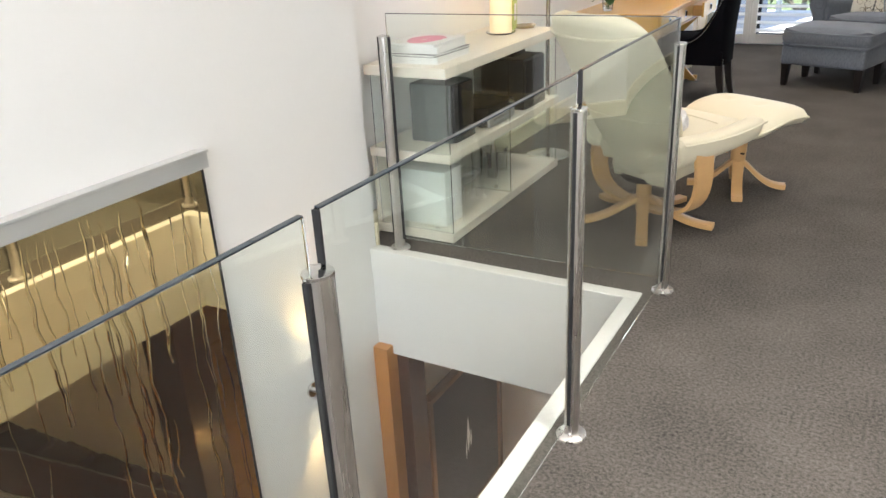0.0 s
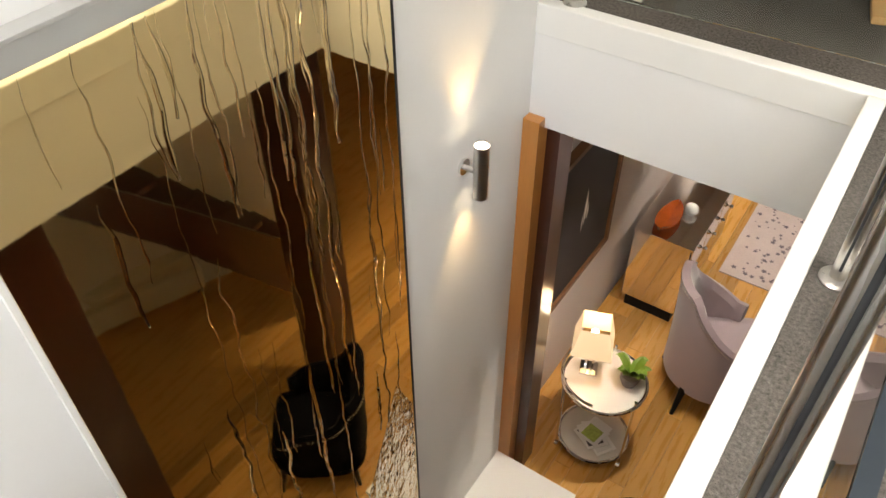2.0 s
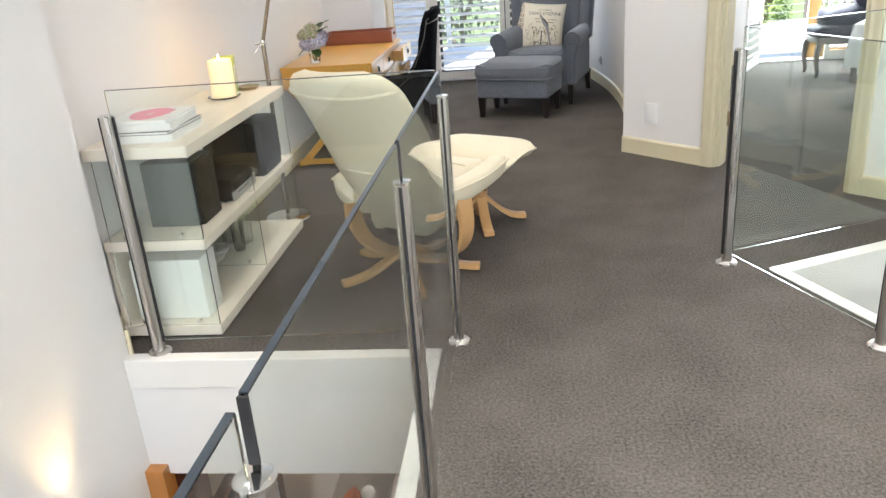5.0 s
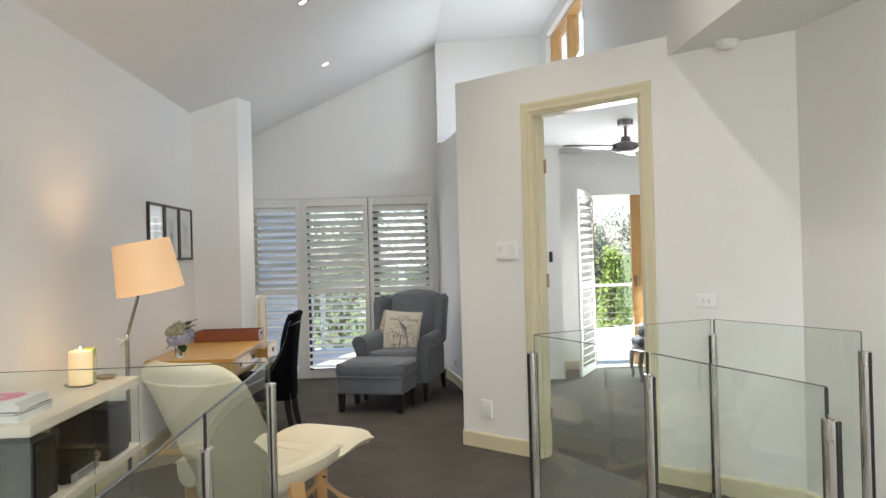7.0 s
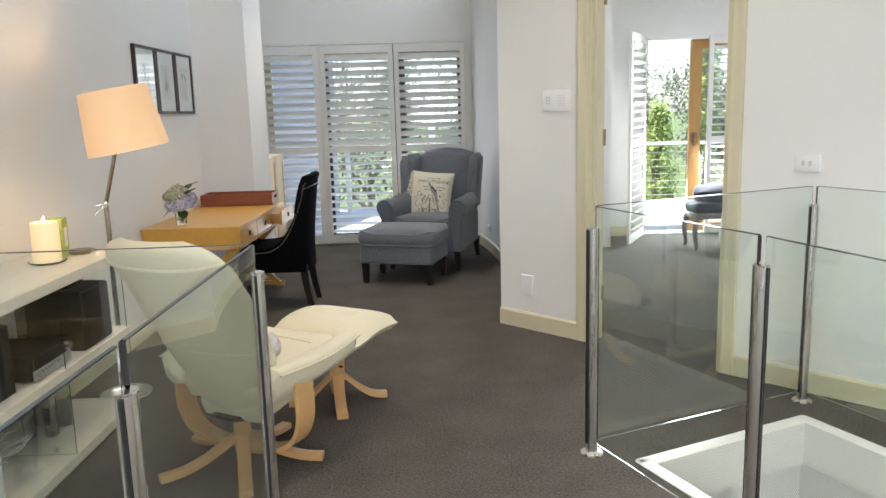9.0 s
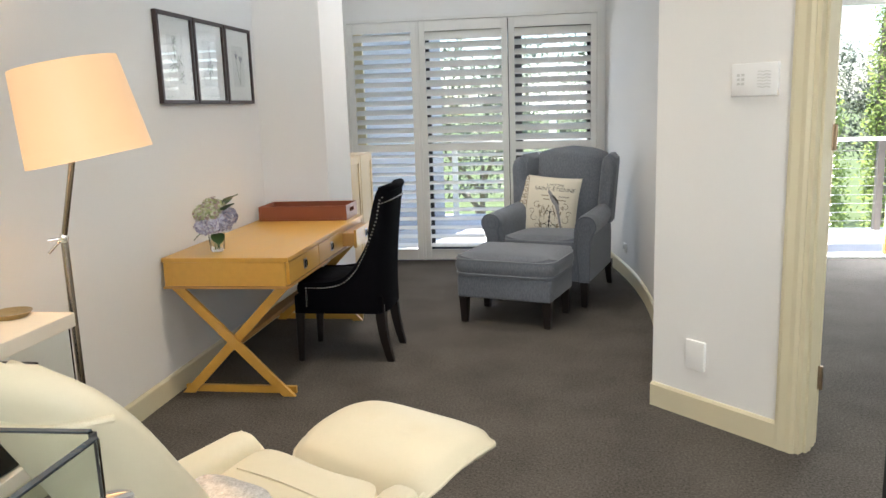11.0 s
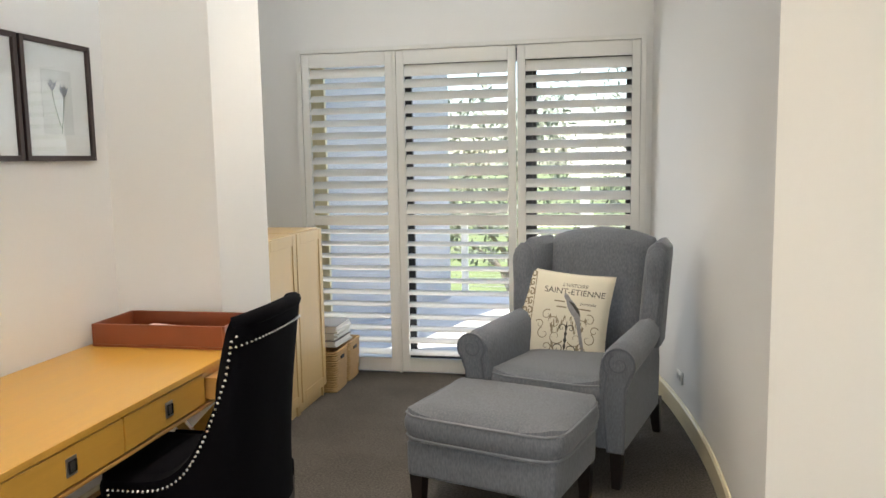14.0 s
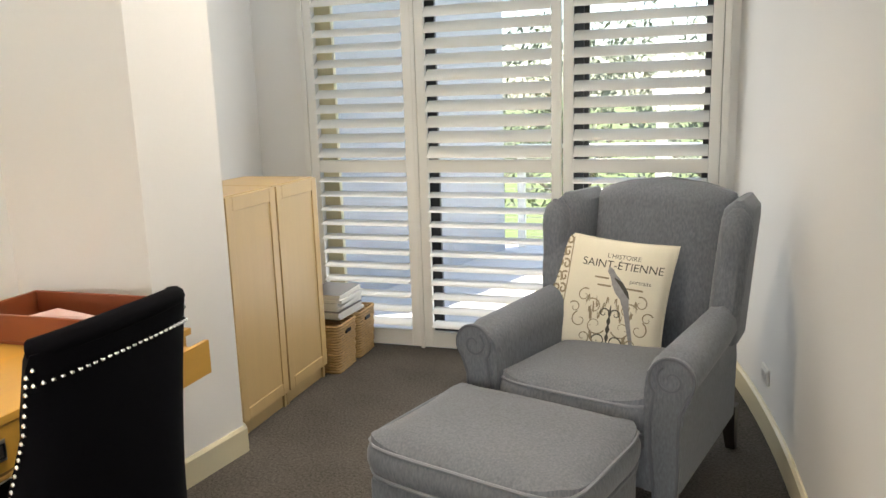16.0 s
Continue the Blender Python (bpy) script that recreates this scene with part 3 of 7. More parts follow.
for s in (-1, 1):
    h = part("lever_handle", tube([(0.755, 0.019 + s * 0.02, 1.0), (0.755, 0.019 + s * 0.06, 1.0), (0.70, 0.019 + s * 0.065, 1.0), (0.64, 0.019 + s * 0.062, 1.0)], 0.009), M_STEEL, leaf)
    part("rose", cyl((0.755, 0.019 + s * 0.02, 1.0), (0.755, 0.019 + s * 0.028, 1.0), 0.026), M_STEEL, h)
M_BRASS = mat("dull_bronze_hinge", (0.30, 0.22, 0.14), 0.35, 1.0, var=0.15, vscale=20)
for z in (0.30, 1.27, 2.10):
    h = part("hinge", cyl((-0.004, -0.002, z - 0.05), (-0.004, -0.002, z + 0.05), 0.007, seg=12), M_BRASS, leaf, "bronze butt hinge")
    part("hinge_leaf", box(-0.003, 0.0, 0.002, 0.032, z - 0.05, z + 0.05), M_BRASS, h, smooth=False)


M_PLATE = mat("white_switch_plastic", (0.86, 0.86, 0.85), 0.3, var=0.01)


def plate(name, s, z, w, h, label, cat, bits):
    t = thing(name, DT @ pose(s, 0, z), label, cat)
    part("plate", box(-w / 2, w / 2, -0.016, 0.0, -h / 2, h / 2, 0.003), M_PLATE, t)
    bits(t)
    return t


M_GREYBIT = mat("pale_grey_plastic", (0.64, 0.64, 0.62), 0.5, var=0.05)


def intercom(t):
    for i in range(6):
        part("grille_slot", tube([(0.015 + 0.008 * k, -0.0165, -0.030 + 0.012 * i + 0.002 * math.sin(k * 1.6)) for k in range(8)], 0.0018, 6), M_GREYBIT, t)
    for i in range(3):
        for j in range(2):
            part("button", box(-0.075 + 0.02 * j, -0.062 + 0.02 * j, -0.0185, -0.0158, -0.02 + 0.017 * i, -0.010 + 0.017 * i, 0.001), M_GREYBIT, t)


def rockers(t):
    for x in (-0.016, 0.016):
        part("rocker", box(x - 0.007, x + 0.007, -0.0195, -0.0158, -0.012, 0.012, 0.002), M_GREYBIT, t)


rm = thing("wall_remote", pose(1.892, 8.349, 1.40), "small black fan remote in a holder on the bedroom wall", "remote control")
part("holder", box(-0.024, 0.024, -0.012, 0.0, -0.05, 0.02, 0.003), M_GREYBIT, rm)
part("remote", box(-0.020, 0.020, -0.024, -0.0122, -0.045, 0.075, 0.004), M_DARKFRAME, rm)
plate("intercom_panel", 0.476, 1.50, 0.20, 0.128, "white wall intercom panel with speaker grille", "intercom", intercom)
plate("blank_wall_plate", 0.24, 0.302, 0.098, 0.135, "white blank wall plate above the skirting", "wall plate", lambda t: None)
plate("light_switch", 1.98, 1.157, 0.122, 0.082, "white double light switch plate", "light switch", rockers)
po = thing("power_outlet", pose(curve_x(8.3) - 0.001, 8.30, 0.245, 0, 0, -90 + 7.8), "white power outlet low on the curved wall", "power outlet")
part("plate", box(-0.055, 0.055, -0.011, 0.0, -0.036, 0.036, 0.003), M_WHITE, po)
for x in (-0.025, 0.025):
    part("socket", box(x - 0.014, x + 0.014, -0.0135, -0.0108, -0.015, 0.015, 0.003), M_GREYBIT, po)

# ceiling fittings
# all but the first two are unseen, added to light the landing and void
for x, y in ((-0.53, 5.56), (-0.55, 7.47), (-0.5, 3.2), (-0.9, 1.2), (1.2, 3.0), (1.1, 1.1), (0.6, 4.4), (1.1, -0.9), (-0.9, -1.6)):
    tl = math.degrees(math.atan(0.466 if x < 0.64 else 0.07))
    t = thing("downlight", pose(x, y, ceil_z(x) - 0.001, 0, -tl, 0), "small round recessed downlight among real and added ones in the raked ceiling, lit", "downlight", "ceiling downlights")
    part("ring", lathe([(0.030, 0.0), (0.030, -0.004), (0.046, -0.004), (0.050, 0.0), (0.030, 0.0)], 28), M_STEEL, t)
    part("lamp", lathe([(0, -0.001), (0.029, -0.001), (0.029, 0.0), (0, 0.0)], 20), M_BULB, t, "glowing lamp")
    # 520 W goes to the two added lamps that brighten the landing carpet
    spot("downlight_beam", (x, y, ceil_z(x) - 0.03), (x, y, 0), 520 if x > 1 and y < 2 else (120 if x < 0 and y > 5 else 75), (1, 0.92, 0.82) if x > 1 else (1, 0.87, 0.71), 112 if x > 1 and y > 2 else (66 if x > 1 else 84), 0.9, 0.03)
# unseen soffit lamps, added to light the balustrade side
for x, y in ((2.3, 2.3), (2.3, 0.4)):
    t = thing("downlight", pose(x, y, 2.684), "small round added downlight in the low soffit, lit", "downlight", "ceiling downlights")
    part("ring", lathe([(0.030, 0.0), (0.030, -0.004), (0.046, -0.004), (0.050, 0.0), (0.030, 0.0)], 28), M_STEEL, t)
    part("lamp", lathe([(0, -0.001), (0.029, -0.001), (0.029, 0.0), (0, 0.0)], 20), M_BULB, t, "glowing lamp")
    spot("added_soffit_beam", (x, y, 2.65), (x - 0.15, y + 0.3, 0), 60, (1, 0.9, 0.76), 100, 0.9, 0.03)
sd = thing("smoke_detector", pose(2.13, 3.95, 2.685), "round white smoke detector on the soffit", "smoke detector")
part("base", lathe([(0, -0.012), (0.066, -0.012), (0.068, 0.0), (0, 0)], 32), M_WHITE, sd)
part("dome", lathe([(0, -0.046), (0.03, -0.045), (0.048, -0.036), (0.056, -0.022), (0.058, -0.0125), (0, -0.0125)], 32), M_WHITE, sd)

# ---- study furniture ----
M_LAMINATE = mat("pale_laminate", (0.72, 0.66, 0.56), 0.4, var=0.03, vscale=8, stretch=(1, 6, 6))
M_BLACK = mat("black_plastic", (0.008, 0.008, 0.009), 0.45, var=0.15, vscale=10, spec=0.12)
M_GREYCLOTH = mat("grey_speaker_side", (0.085, 0.095, 0.095), 0.6, var=0.05, vscale=8)
M_SILVER = mat("silver_plastic", (0.45, 0.45, 0.46), 0.3, 0.9, var=0.04)
M_PAPER = mat("white_paper", (0.78, 0.77, 0.74), 0.6, var=0.03, vscale=20)
M_PINKPAPER = mat("pink_cover", (0.72, 0.20, 0.30), 0.4, var=0.25, vscale=18)
M_DARKPAPER = mat("dark_cover", (0.10, 0.09, 0.09), 0.4, var=0.3, vscale=12)
M_WAX = mat("cream_wax", (0.80, 0.66, 0.42), 0.5, var=0.03)
M_OAK = mat("golden_oak", (0.600, 0.333, 0.058), 0.33, var=0.10, vscale=4, stretch=(8, 0.8, 8), fine=0.05, fscale=50, coat=0.25)
M_OAKDARK = mat("golden_oak_edge", (0.46, 0.25, 0.07), 0.35, var=0.12, vscale=5, stretch=(8, 1, 8), fine=0.06, fscale=50, coat=0.2)
M_BIRCH = mat("birch_veneer", (0.55, 0.38, 0.17), 0.4, var=0.07, vscale=5, stretch=(5, 5, 0.6), fine=0.04, fscale=60, coat=0.15)
M_BEECH = mat("beech_bentwood", (0.60, 0.36, 0.15), 0.35, var=0.10, vscale=7, stretch=(1, 1, 3), fine=0.05, fscale=60, coat=0.25)
M_CREAM = mat("cream_leather", (0.68, 0.62, 0.46), 0.42, var=0.04, vscale=5, bump=0.25, bscale=160, fine=0.02, fscale=90, dist=0.001)
M_GREYFAB = mat("grey_blue_linen", (0.150, 0.163, 0.186), 0.9, var=0.10, vscale=6, fine=0.42, fscale=150, bump=0.35, bscale=420, stretch=(1, 1, 0.35), spec=0.15, sheen=0.2, dist=0.001)
M_PIPE = mat("grey_piping", (0.20, 0.215, 0.24), 0.85, var=0.06, vscale=30)
M_DARKPIPE = mat("dark_grey_piping", (0.112, 0.122, 0.140), 0.9, var=0.1, vscale=30)
M_VELVET = mat("black_velvet", (0.0035, 0.0035, 0.005), 0.9, var=0.4, vscale=8, bump=0.2, bscale=300, sheen=0.006, spec=0.06)
M_NAIL = mat("nickel_nailhead", (0.70, 0.69, 0.66), 0.2, 1.0, var=0.03)
M_DARKLEG = mat("dark_stained_leg", (0.010, 0.006, 0.005), 0.4, var=0.2, vscale=20, stretch=(4, 4, 0.6))
M_TRAY = mat("red_brown_leather", (0.235, 0.060, 0.022), 0.4, var=0.14, vscale=9, bump=0.2, bscale=200, coat=0.15)
M_FRAME = mat("dark_brown_frame", (0.035, 0.018, 0.015), 0.4, var=0.2, vscale=18)
M_SHADE = glow("lit_linen_shade", (1.0, 0.54, 0.23), 0.36, (0.66, 0.48, 0.30))
M_WICKER = mat("wicker", (0.42, 0.26, 0.10), 0.6, var=0.3, vscale=40, fine=0.2, fscale=150, bump=0.6, bscale=120)
M_LINEN = mat("cream_linen", (0.70, 0.65, 0.53), 0.85, var=0.05, vscale=10, bump=0.4, bscale=500, fine=0.08, fscale=300, sheen=0.2)
M_INK = mat("printed_ink", (0.06, 0.055, 0.045), 0.8, var=0.1, vscale=30)
M_TAUPE = mat("printed_taupe", (0.27, 0.22, 0.145), 0.85, var=0.2, vscale=40)
M_BIRD = mat("printed_grey", (0.25, 0.245, 0.25), 0.85, var=0.3, vscale=60)
M_SAGE = mat("printed_sage", (0.20, 0.24, 0.17), 0.8, var=0.25, vscale=60)
M_MAUVE = mat("printed_mauve", (0.34, 0.28, 0.32), 0.8, var=0.25, vscale=60)
M_SLATE = mat("printed_slate", (0.14, 0.17, 0.22), 0.8, var=0.25, vscale=60)
M_GREENPRINT = mat("green_print", (0.40, 0.48, 0.10), 0.5, var=0.5, vscale=45)
M_LEAF = mat("dark_green_leaf", (0.045, 0.10, 0.030), 0.45, var=0.3, vscale=20)


def petal_mat(name, stops):
    """Each floret has a colour of its own."""
    m = bpy.data.materials.new(name)
    m.use_nodes = True
    n, l = m.node_tree.nodes, m.node_tree.links
    g = n.new("ShaderNodeNewGeometry")
    cr = n.new("ShaderNodeValToRGB")
    cr.color_ramp.interpolation = 'CONSTANT'
    for i, c in enumerate(stops):
        e = cr.color_ramp.elements[i] if i < 2 else cr.color_ramp.elements.new(0.5)
        e.position, e.color = i / len(stops), (*c, 1)
    l.new(g.outputs["Random Per Island"], cr.inputs[0])
    b = n["Principled BSDF"]
    l.new(cr.outputs[0], b.inputs["Base Color"])
    b.inputs["Roughness"].default_value = 0.65
    return m


M_PETAL1 = petal_mat("lilac_petal", [(0.52, 0.52, 0.64), (0.42, 0.42, 0.55), (0.60, 0.59, 0.66), (0.34, 0.32, 0.45), (0.50, 0.44, 0.50), (0.45, 0.47, 0.58)])
M_PETAL2 = petal_mat("green_dusty_petal", [(0.50, 0.51, 0.33), (0.38, 0.42, 0.20), (0.57, 0.56, 0.42), (0.38, 0.28, 0.26), (0.30, 0.34, 0.17), (0.48, 0.42, 0.38)])


def shelf_unit():
    t = thing("hifi_shelf", pose(-1.775, 2.805, 0), "low pale hi-fi shelf on glass uprights against the wall", "shelf unit")
    L, D = 1.32, 0.43
    part("bottom_board", box(0, D, 0, L, 0.012, 0.058, 0.003), M_LAMINATE, t, smooth=False)
    part("middle_board", box(0, D, 0, L, 0.395, 0.438, 0.003), M_LAMINATE, t, smooth=False)
    part("top_board", box(0, D, 0, L, 0.775, 0.822, 0.003), M_LAMINATE, t, smooth=False)
    part("back_board", box(0, 0.012, 0.01, L - 0.01, 0.0585, 0.3945), M_LAMINATE, t, smooth=False)
    part("plinth", box(0.03, D - 0.02, 0.02, L - 0.02, 0.0, 0.0118), M_BLACK, t, smooth=False)
    for y in (0.006, 0.645, 1.285):
        for z0, z1 in ((0.0582, 0.3948), (0.4382, 0.7748)):
            g = part("glass_upright", box(0.03, D - 0.004, y, y + 0.008, z0, z1), M_GLASS, t, smooth=False)
            g.visible_shadow = False
            for x in (0.10, 0.34):
                part("clip", cyl((x, y - 0.004, z0 + 0.018), (x, y + 0.012, z0 + 0.018), 0.009, seg=12), M_CHROME, g)
    return t


shelf_unit()
SX, SY, SM = -1.775, 2.825, 0.438
sp = thing("bookshelf_speaker", pose(SX + 0.135, SY + 0.155, SM), "grey-sided bookshelf speaker with black front on the shelf", "speaker")
part("cabinet", box(0, 0.215, 0, 0.20, 0, 0.275, 0.004), M_GREYCLOTH, sp, smooth=False)
part("grille", box(0.2155, 0.235, 0.003, 0.197, 0.003, 0.272, 0.004), M_BLACK, sp, "black cloth grille")
am = thing("amplifier", pose(SX + 0.085, SY + 0.45, SM), "black amplifier with silver front and volume knob", "amplifier")
part("case", box(0, 0.30, 0, 0.30, 0.008, 0.105, 0.003), M_BLACK, am, smooth=False)
part("front_panel", box(0.3005, 0.312, 0, 0.30, 0.052, 0.105, 0.002), M_BLACK, am, smooth=False)
part("lower_panel", box(0.3005, 0.312, 0, 0.30, 0.008, 0.0515, 0.002), M_SILVER, am, "brushed silver lower fascia", smooth=False)
part("display", box(0.3122, 0.3135, 0.02, 0.28, 0.062, 0.10), M_BLACK, am, smooth=False)
part("volume_knob", cyl((0.3125, 0.255, 0.08), (0.335, 0.255, 0.08), 0.020, 0.018, 24), M_CHROME, am)
for i in range(6):
    part("button", cyl((0.3122, 0.05 + 0.025 * i, 0.04), (0.317, 0.05 + 0.025 * i, 0.04), 0.005, seg=10), M_CHROME, am)
for y in (0.03, 0.27):
    part("foot", cyl((0.25, y, 0), (0.25, y, 0.008), 0.015), M_BLACK, am)
sw = thing("subwoofer", pose(SX + 0.10, SY + 0.875, SM), "black cube subwoofer on the shelf", "speaker")
part("cabinet", box(0, 0.30, 0, 0.27, 0, 0.27, 0.005), M_BLACK, sw, smooth=False)
part("grille", box(0.3005, 0.312, 0.006, 0.264, 0.006, 0.264, 0.005), M_BLACK, sw)
rt = thing("set_top_box", pose(SX + 0.17, SY + 0.93, SM + 0.27), "small black box on the subwoofer", "set-top box")
part("case", box(0, 0.15, 0, 0.16, 0, 0.03, 0.006), M_BLACK, rt)
pcb = thing("white_media_box", pose(SX + 0.05, SY + 0.05, 0.058), "white plastic media box on the bottom shelf", "media box")
part("case", box(0, 0.31, 0, 0.16, 0, 0.27, 0.006), M_PAPER, pcb)
part("port_strip", box(0.3102, 0.313, 0.03, 0.13, 0.02, 0.05), M_GREYBIT, pcb, smooth=False)
for k in range(3):
    cb = thing("cable", pose(SX + 0.15, SY + 0.33 + 0.1 * k, 0.062), "loose grey cable coiled on the bottom shelf", "cable", "loose cables")
    part("cord", tube([(0.07 * math.sin(i * 0.5 + k) + 0.04, 0.12 * math.cos(i * 0.31 + k * 2), 0.02 + 0.09 * abs(math.sin(i * 0.22 + k))) for i in range(34)], 0.003, 6), M_GREYBIT, cb)
for k in range(4):
    gl = thing("drinking_glass", pose(SX + 0.12 + 0.1 * (k % 2), SY + 0.84 + 0.12 * (k // 2), 0.058), "clear tall drinking glass on the bottom shelf", "glass", "drinking glasses")
    part("bowl", lathe([(0, 0.006), (0.024, 0.006), (0.032, 0.14), (0.034, 0.14), (0.027, 0.0), (0, 0.0)], 20), M_CLEAR, gl)
zz = 0.822
for k, (w, h, hh, mt, rz, lab) in enumerate(((0.29, 0.33, 0.03, M_PAPER, 2, "large white book lying on the shelf"), (0.28, 0.32, 0.012, M_DARKPAPER, -2, "thin dark-edged book in a stack"),
                                              (0.27, 0.30, 0.028, M_PAPER, 3, "white book in a stack"), (0.26, 0.29, 0.014, M_PAPER, -1, "magazine with a pink flower cover on a stack"))):
    bk = thing("book", pose(SX + 0.20, SY + 0.22, zz, 0, 0, rz), lab, "book", "book stack")
    part("page_block", box(-w / 2 + 0.003, w / 2 - 0.004, -h / 2 + 0.003, h / 2 - 0.003, 0.002, hh - 0.002), M_PAPER, bk, smooth=False)
    part("cover", box(-w / 2, w / 2, -h / 2, h / 2, hh - 0.0019, hh), mt, bk, smooth=False)
    part("back_cover", box(-w / 2, w / 2, -h / 2, h / 2, 0, 0.0019), mt, bk, smooth=False)
    if k == 3:
        r = random.Random(3)
        for i in range(9):
            a = i * 0.7
            part("printed_petal", lathe([(0, hh + 0.0004 + 0.0001 * i), (0.035 + 0.02 * r.random(), hh + 0.0004 + 0.0001 * i)], 14, (0.05 * math.cos(a) * 0.9, 0.075 * math.sin(a), 0)), M_PINKPAPER, bk)
    zz += hh
cd = thing("pillar_candle", pose(-1.56, 3.82, 0.822), "cream pillar candle on a glass dish, lit", "candle")
part("wax", lathe([(0, 0.008), (0.058, 0.008), (0.060, 0.012), (0.060, 0.182), (0.055, 0.190), (0.03, 0.180), (0, 0.177)], 28), glow("lit_wax", (1, 0.62, 0.28), 0.35, (0.8, 0.66, 0.42)), cd)
part("wick", cyl((0, 0, 0.176), (0.002, 0, 0.190), 0.0015, seg=6), M_BLACK, cd)
part("flame", lathe([(0, 0.188), (0.004, 0.194), (0.0045, 0.20), (0.002, 0.21), (0, 0.218)], 12), M_BULB, cd)
part("saucer", lathe([(0, 0), (0.065, 0), (0.082, 0.01), (0.083, 0.012), (0.065, 0.006), (0, 0.005)], 28), M_CLEAR, cd)
bulb("candle_light", (-1.56, 3.82, 1.06), 0.6, (1, 0.6, 0.28), 0.02)
bx = thing("candle_box", pose(-1.60, 3.98, 0.822, 0, 0, 12), "cardboard candle box printed with green leaves", "box")
part("carton", box(-0.05, 0.05, -0.05, 0.05, 0, 0.185, 0.002), M_GREENPRINT, bx, smooth=False)
part("paper_label", box(0.0502, 0.051, -0.026, 0.026, 0.05, 0.14), M_PAPER, bx, smooth=False)
ds = thing("trinket_dish", pose(-1.52, 4.06, 0.822), "small round brass dish on the shelf", "dish")
part("bowl", lathe([(0, 0.004), (0.045, 0.006), (0.062, 0.018), (0.064, 0.018), (0.048, 0.0), (0, 0.0)], 28), mat("dull_brass", (0.55, 0.42, 0.22), 0.25, 1.0), ds)

# floor lamp
# darker metal for pole and arm than for the chrome base
M_NICKEL = mat("dark_nickel", (0.34, 0.30, 0.25), 0.22, 1.0, var=0.08, vscale=12)
fl = thing("floor_lamp", pose(-1.49, 4.325, 0), "chrome floor lamp with a tilted cream drum shade, lit", "floor lamp")
part("base", lathe([(0, 0), (0.135, 0), (0.137, 0.006), (0.132, 0.014), (0.02, 0.022), (0.012, 0.03), (0, 0.03)], 40), M_CHROME, fl)
part("pole", cyl((0, 0, 0.028), (0, 0, 1.02), 0.0125), M_NICKEL, fl)
j = part("joint", lathe([(0, -0.02), (0.012, -0.018), (0.016, 0), (0.012, 0.018), (0, 0.02)], 16, (0, 0, 1.03)), M_CHROME, fl)
part("thumb_screw", cyl((-0.045, -0.02, 1.025), (0, 0, 1.03), 0.006), M_CHROME, j)
part("counter_arm", cyl((-0.05, -0.02, 0.98), (0.0, 0, 1.035), 0.005), M_CHROME, j)
part("arm", cyl((0, 0, 1.03), (0.145, -0.06, 1.46), 0.010), M_NICKEL, fl)
sm = pose(0.145, -0.065, 1.46, 4, -9, 0)
part("shade", lathe([(0.166, 0.15), (0.198, -0.155), (0.196, -0.155), (0.164, 0.15)], 48), M_SHADE, fl, "glowing cream fabric shade", m=sm)
part("shade_ring", tube([(0.03 * math.cos(a), 0.03 * math.sin(a), 0.10) for a in [i * math.pi / 8 for i in range(16)]], 0.002, 6, closed=True), M_CHROME, fl, m=sm)
bulb("floor_lamp_light", (-1.345, 4.255, 1.45), 6, (1, 0.70, 0.40), 0.05)


def star_foot(t, k, R, h, mt, rad, spread):
    """Bent laminated wooden feet that spring from a hub."""
    for i in range(k):
        a = radians(spread + 360 / k * i)
        c, s = math.cos(a), math.sin(a)
        secs = []
        for u in range(13):
            v = u / 12
            r = 0.025 + R * (v ** 0.8)
            z = h * (1 - v) ** 2.6 + 0.024
            w, th = 0.027, 0.012
            q = []
            for x_, z_ in ((-w, -th), (-w * 0.8, -th * 1.2), (w * 0.8, -th * 1.2), (w, -th), (w, th), (w * 0.8, th * 1.2), (-w * 0.8, th * 1.2), (-w, th)):
                q.append((r * c - x_ * s, r * s + x_ * c, max(0.0, z + z_ - 0.006)))
            secs.append(q)
        part("foot", loft(secs), mt, t)


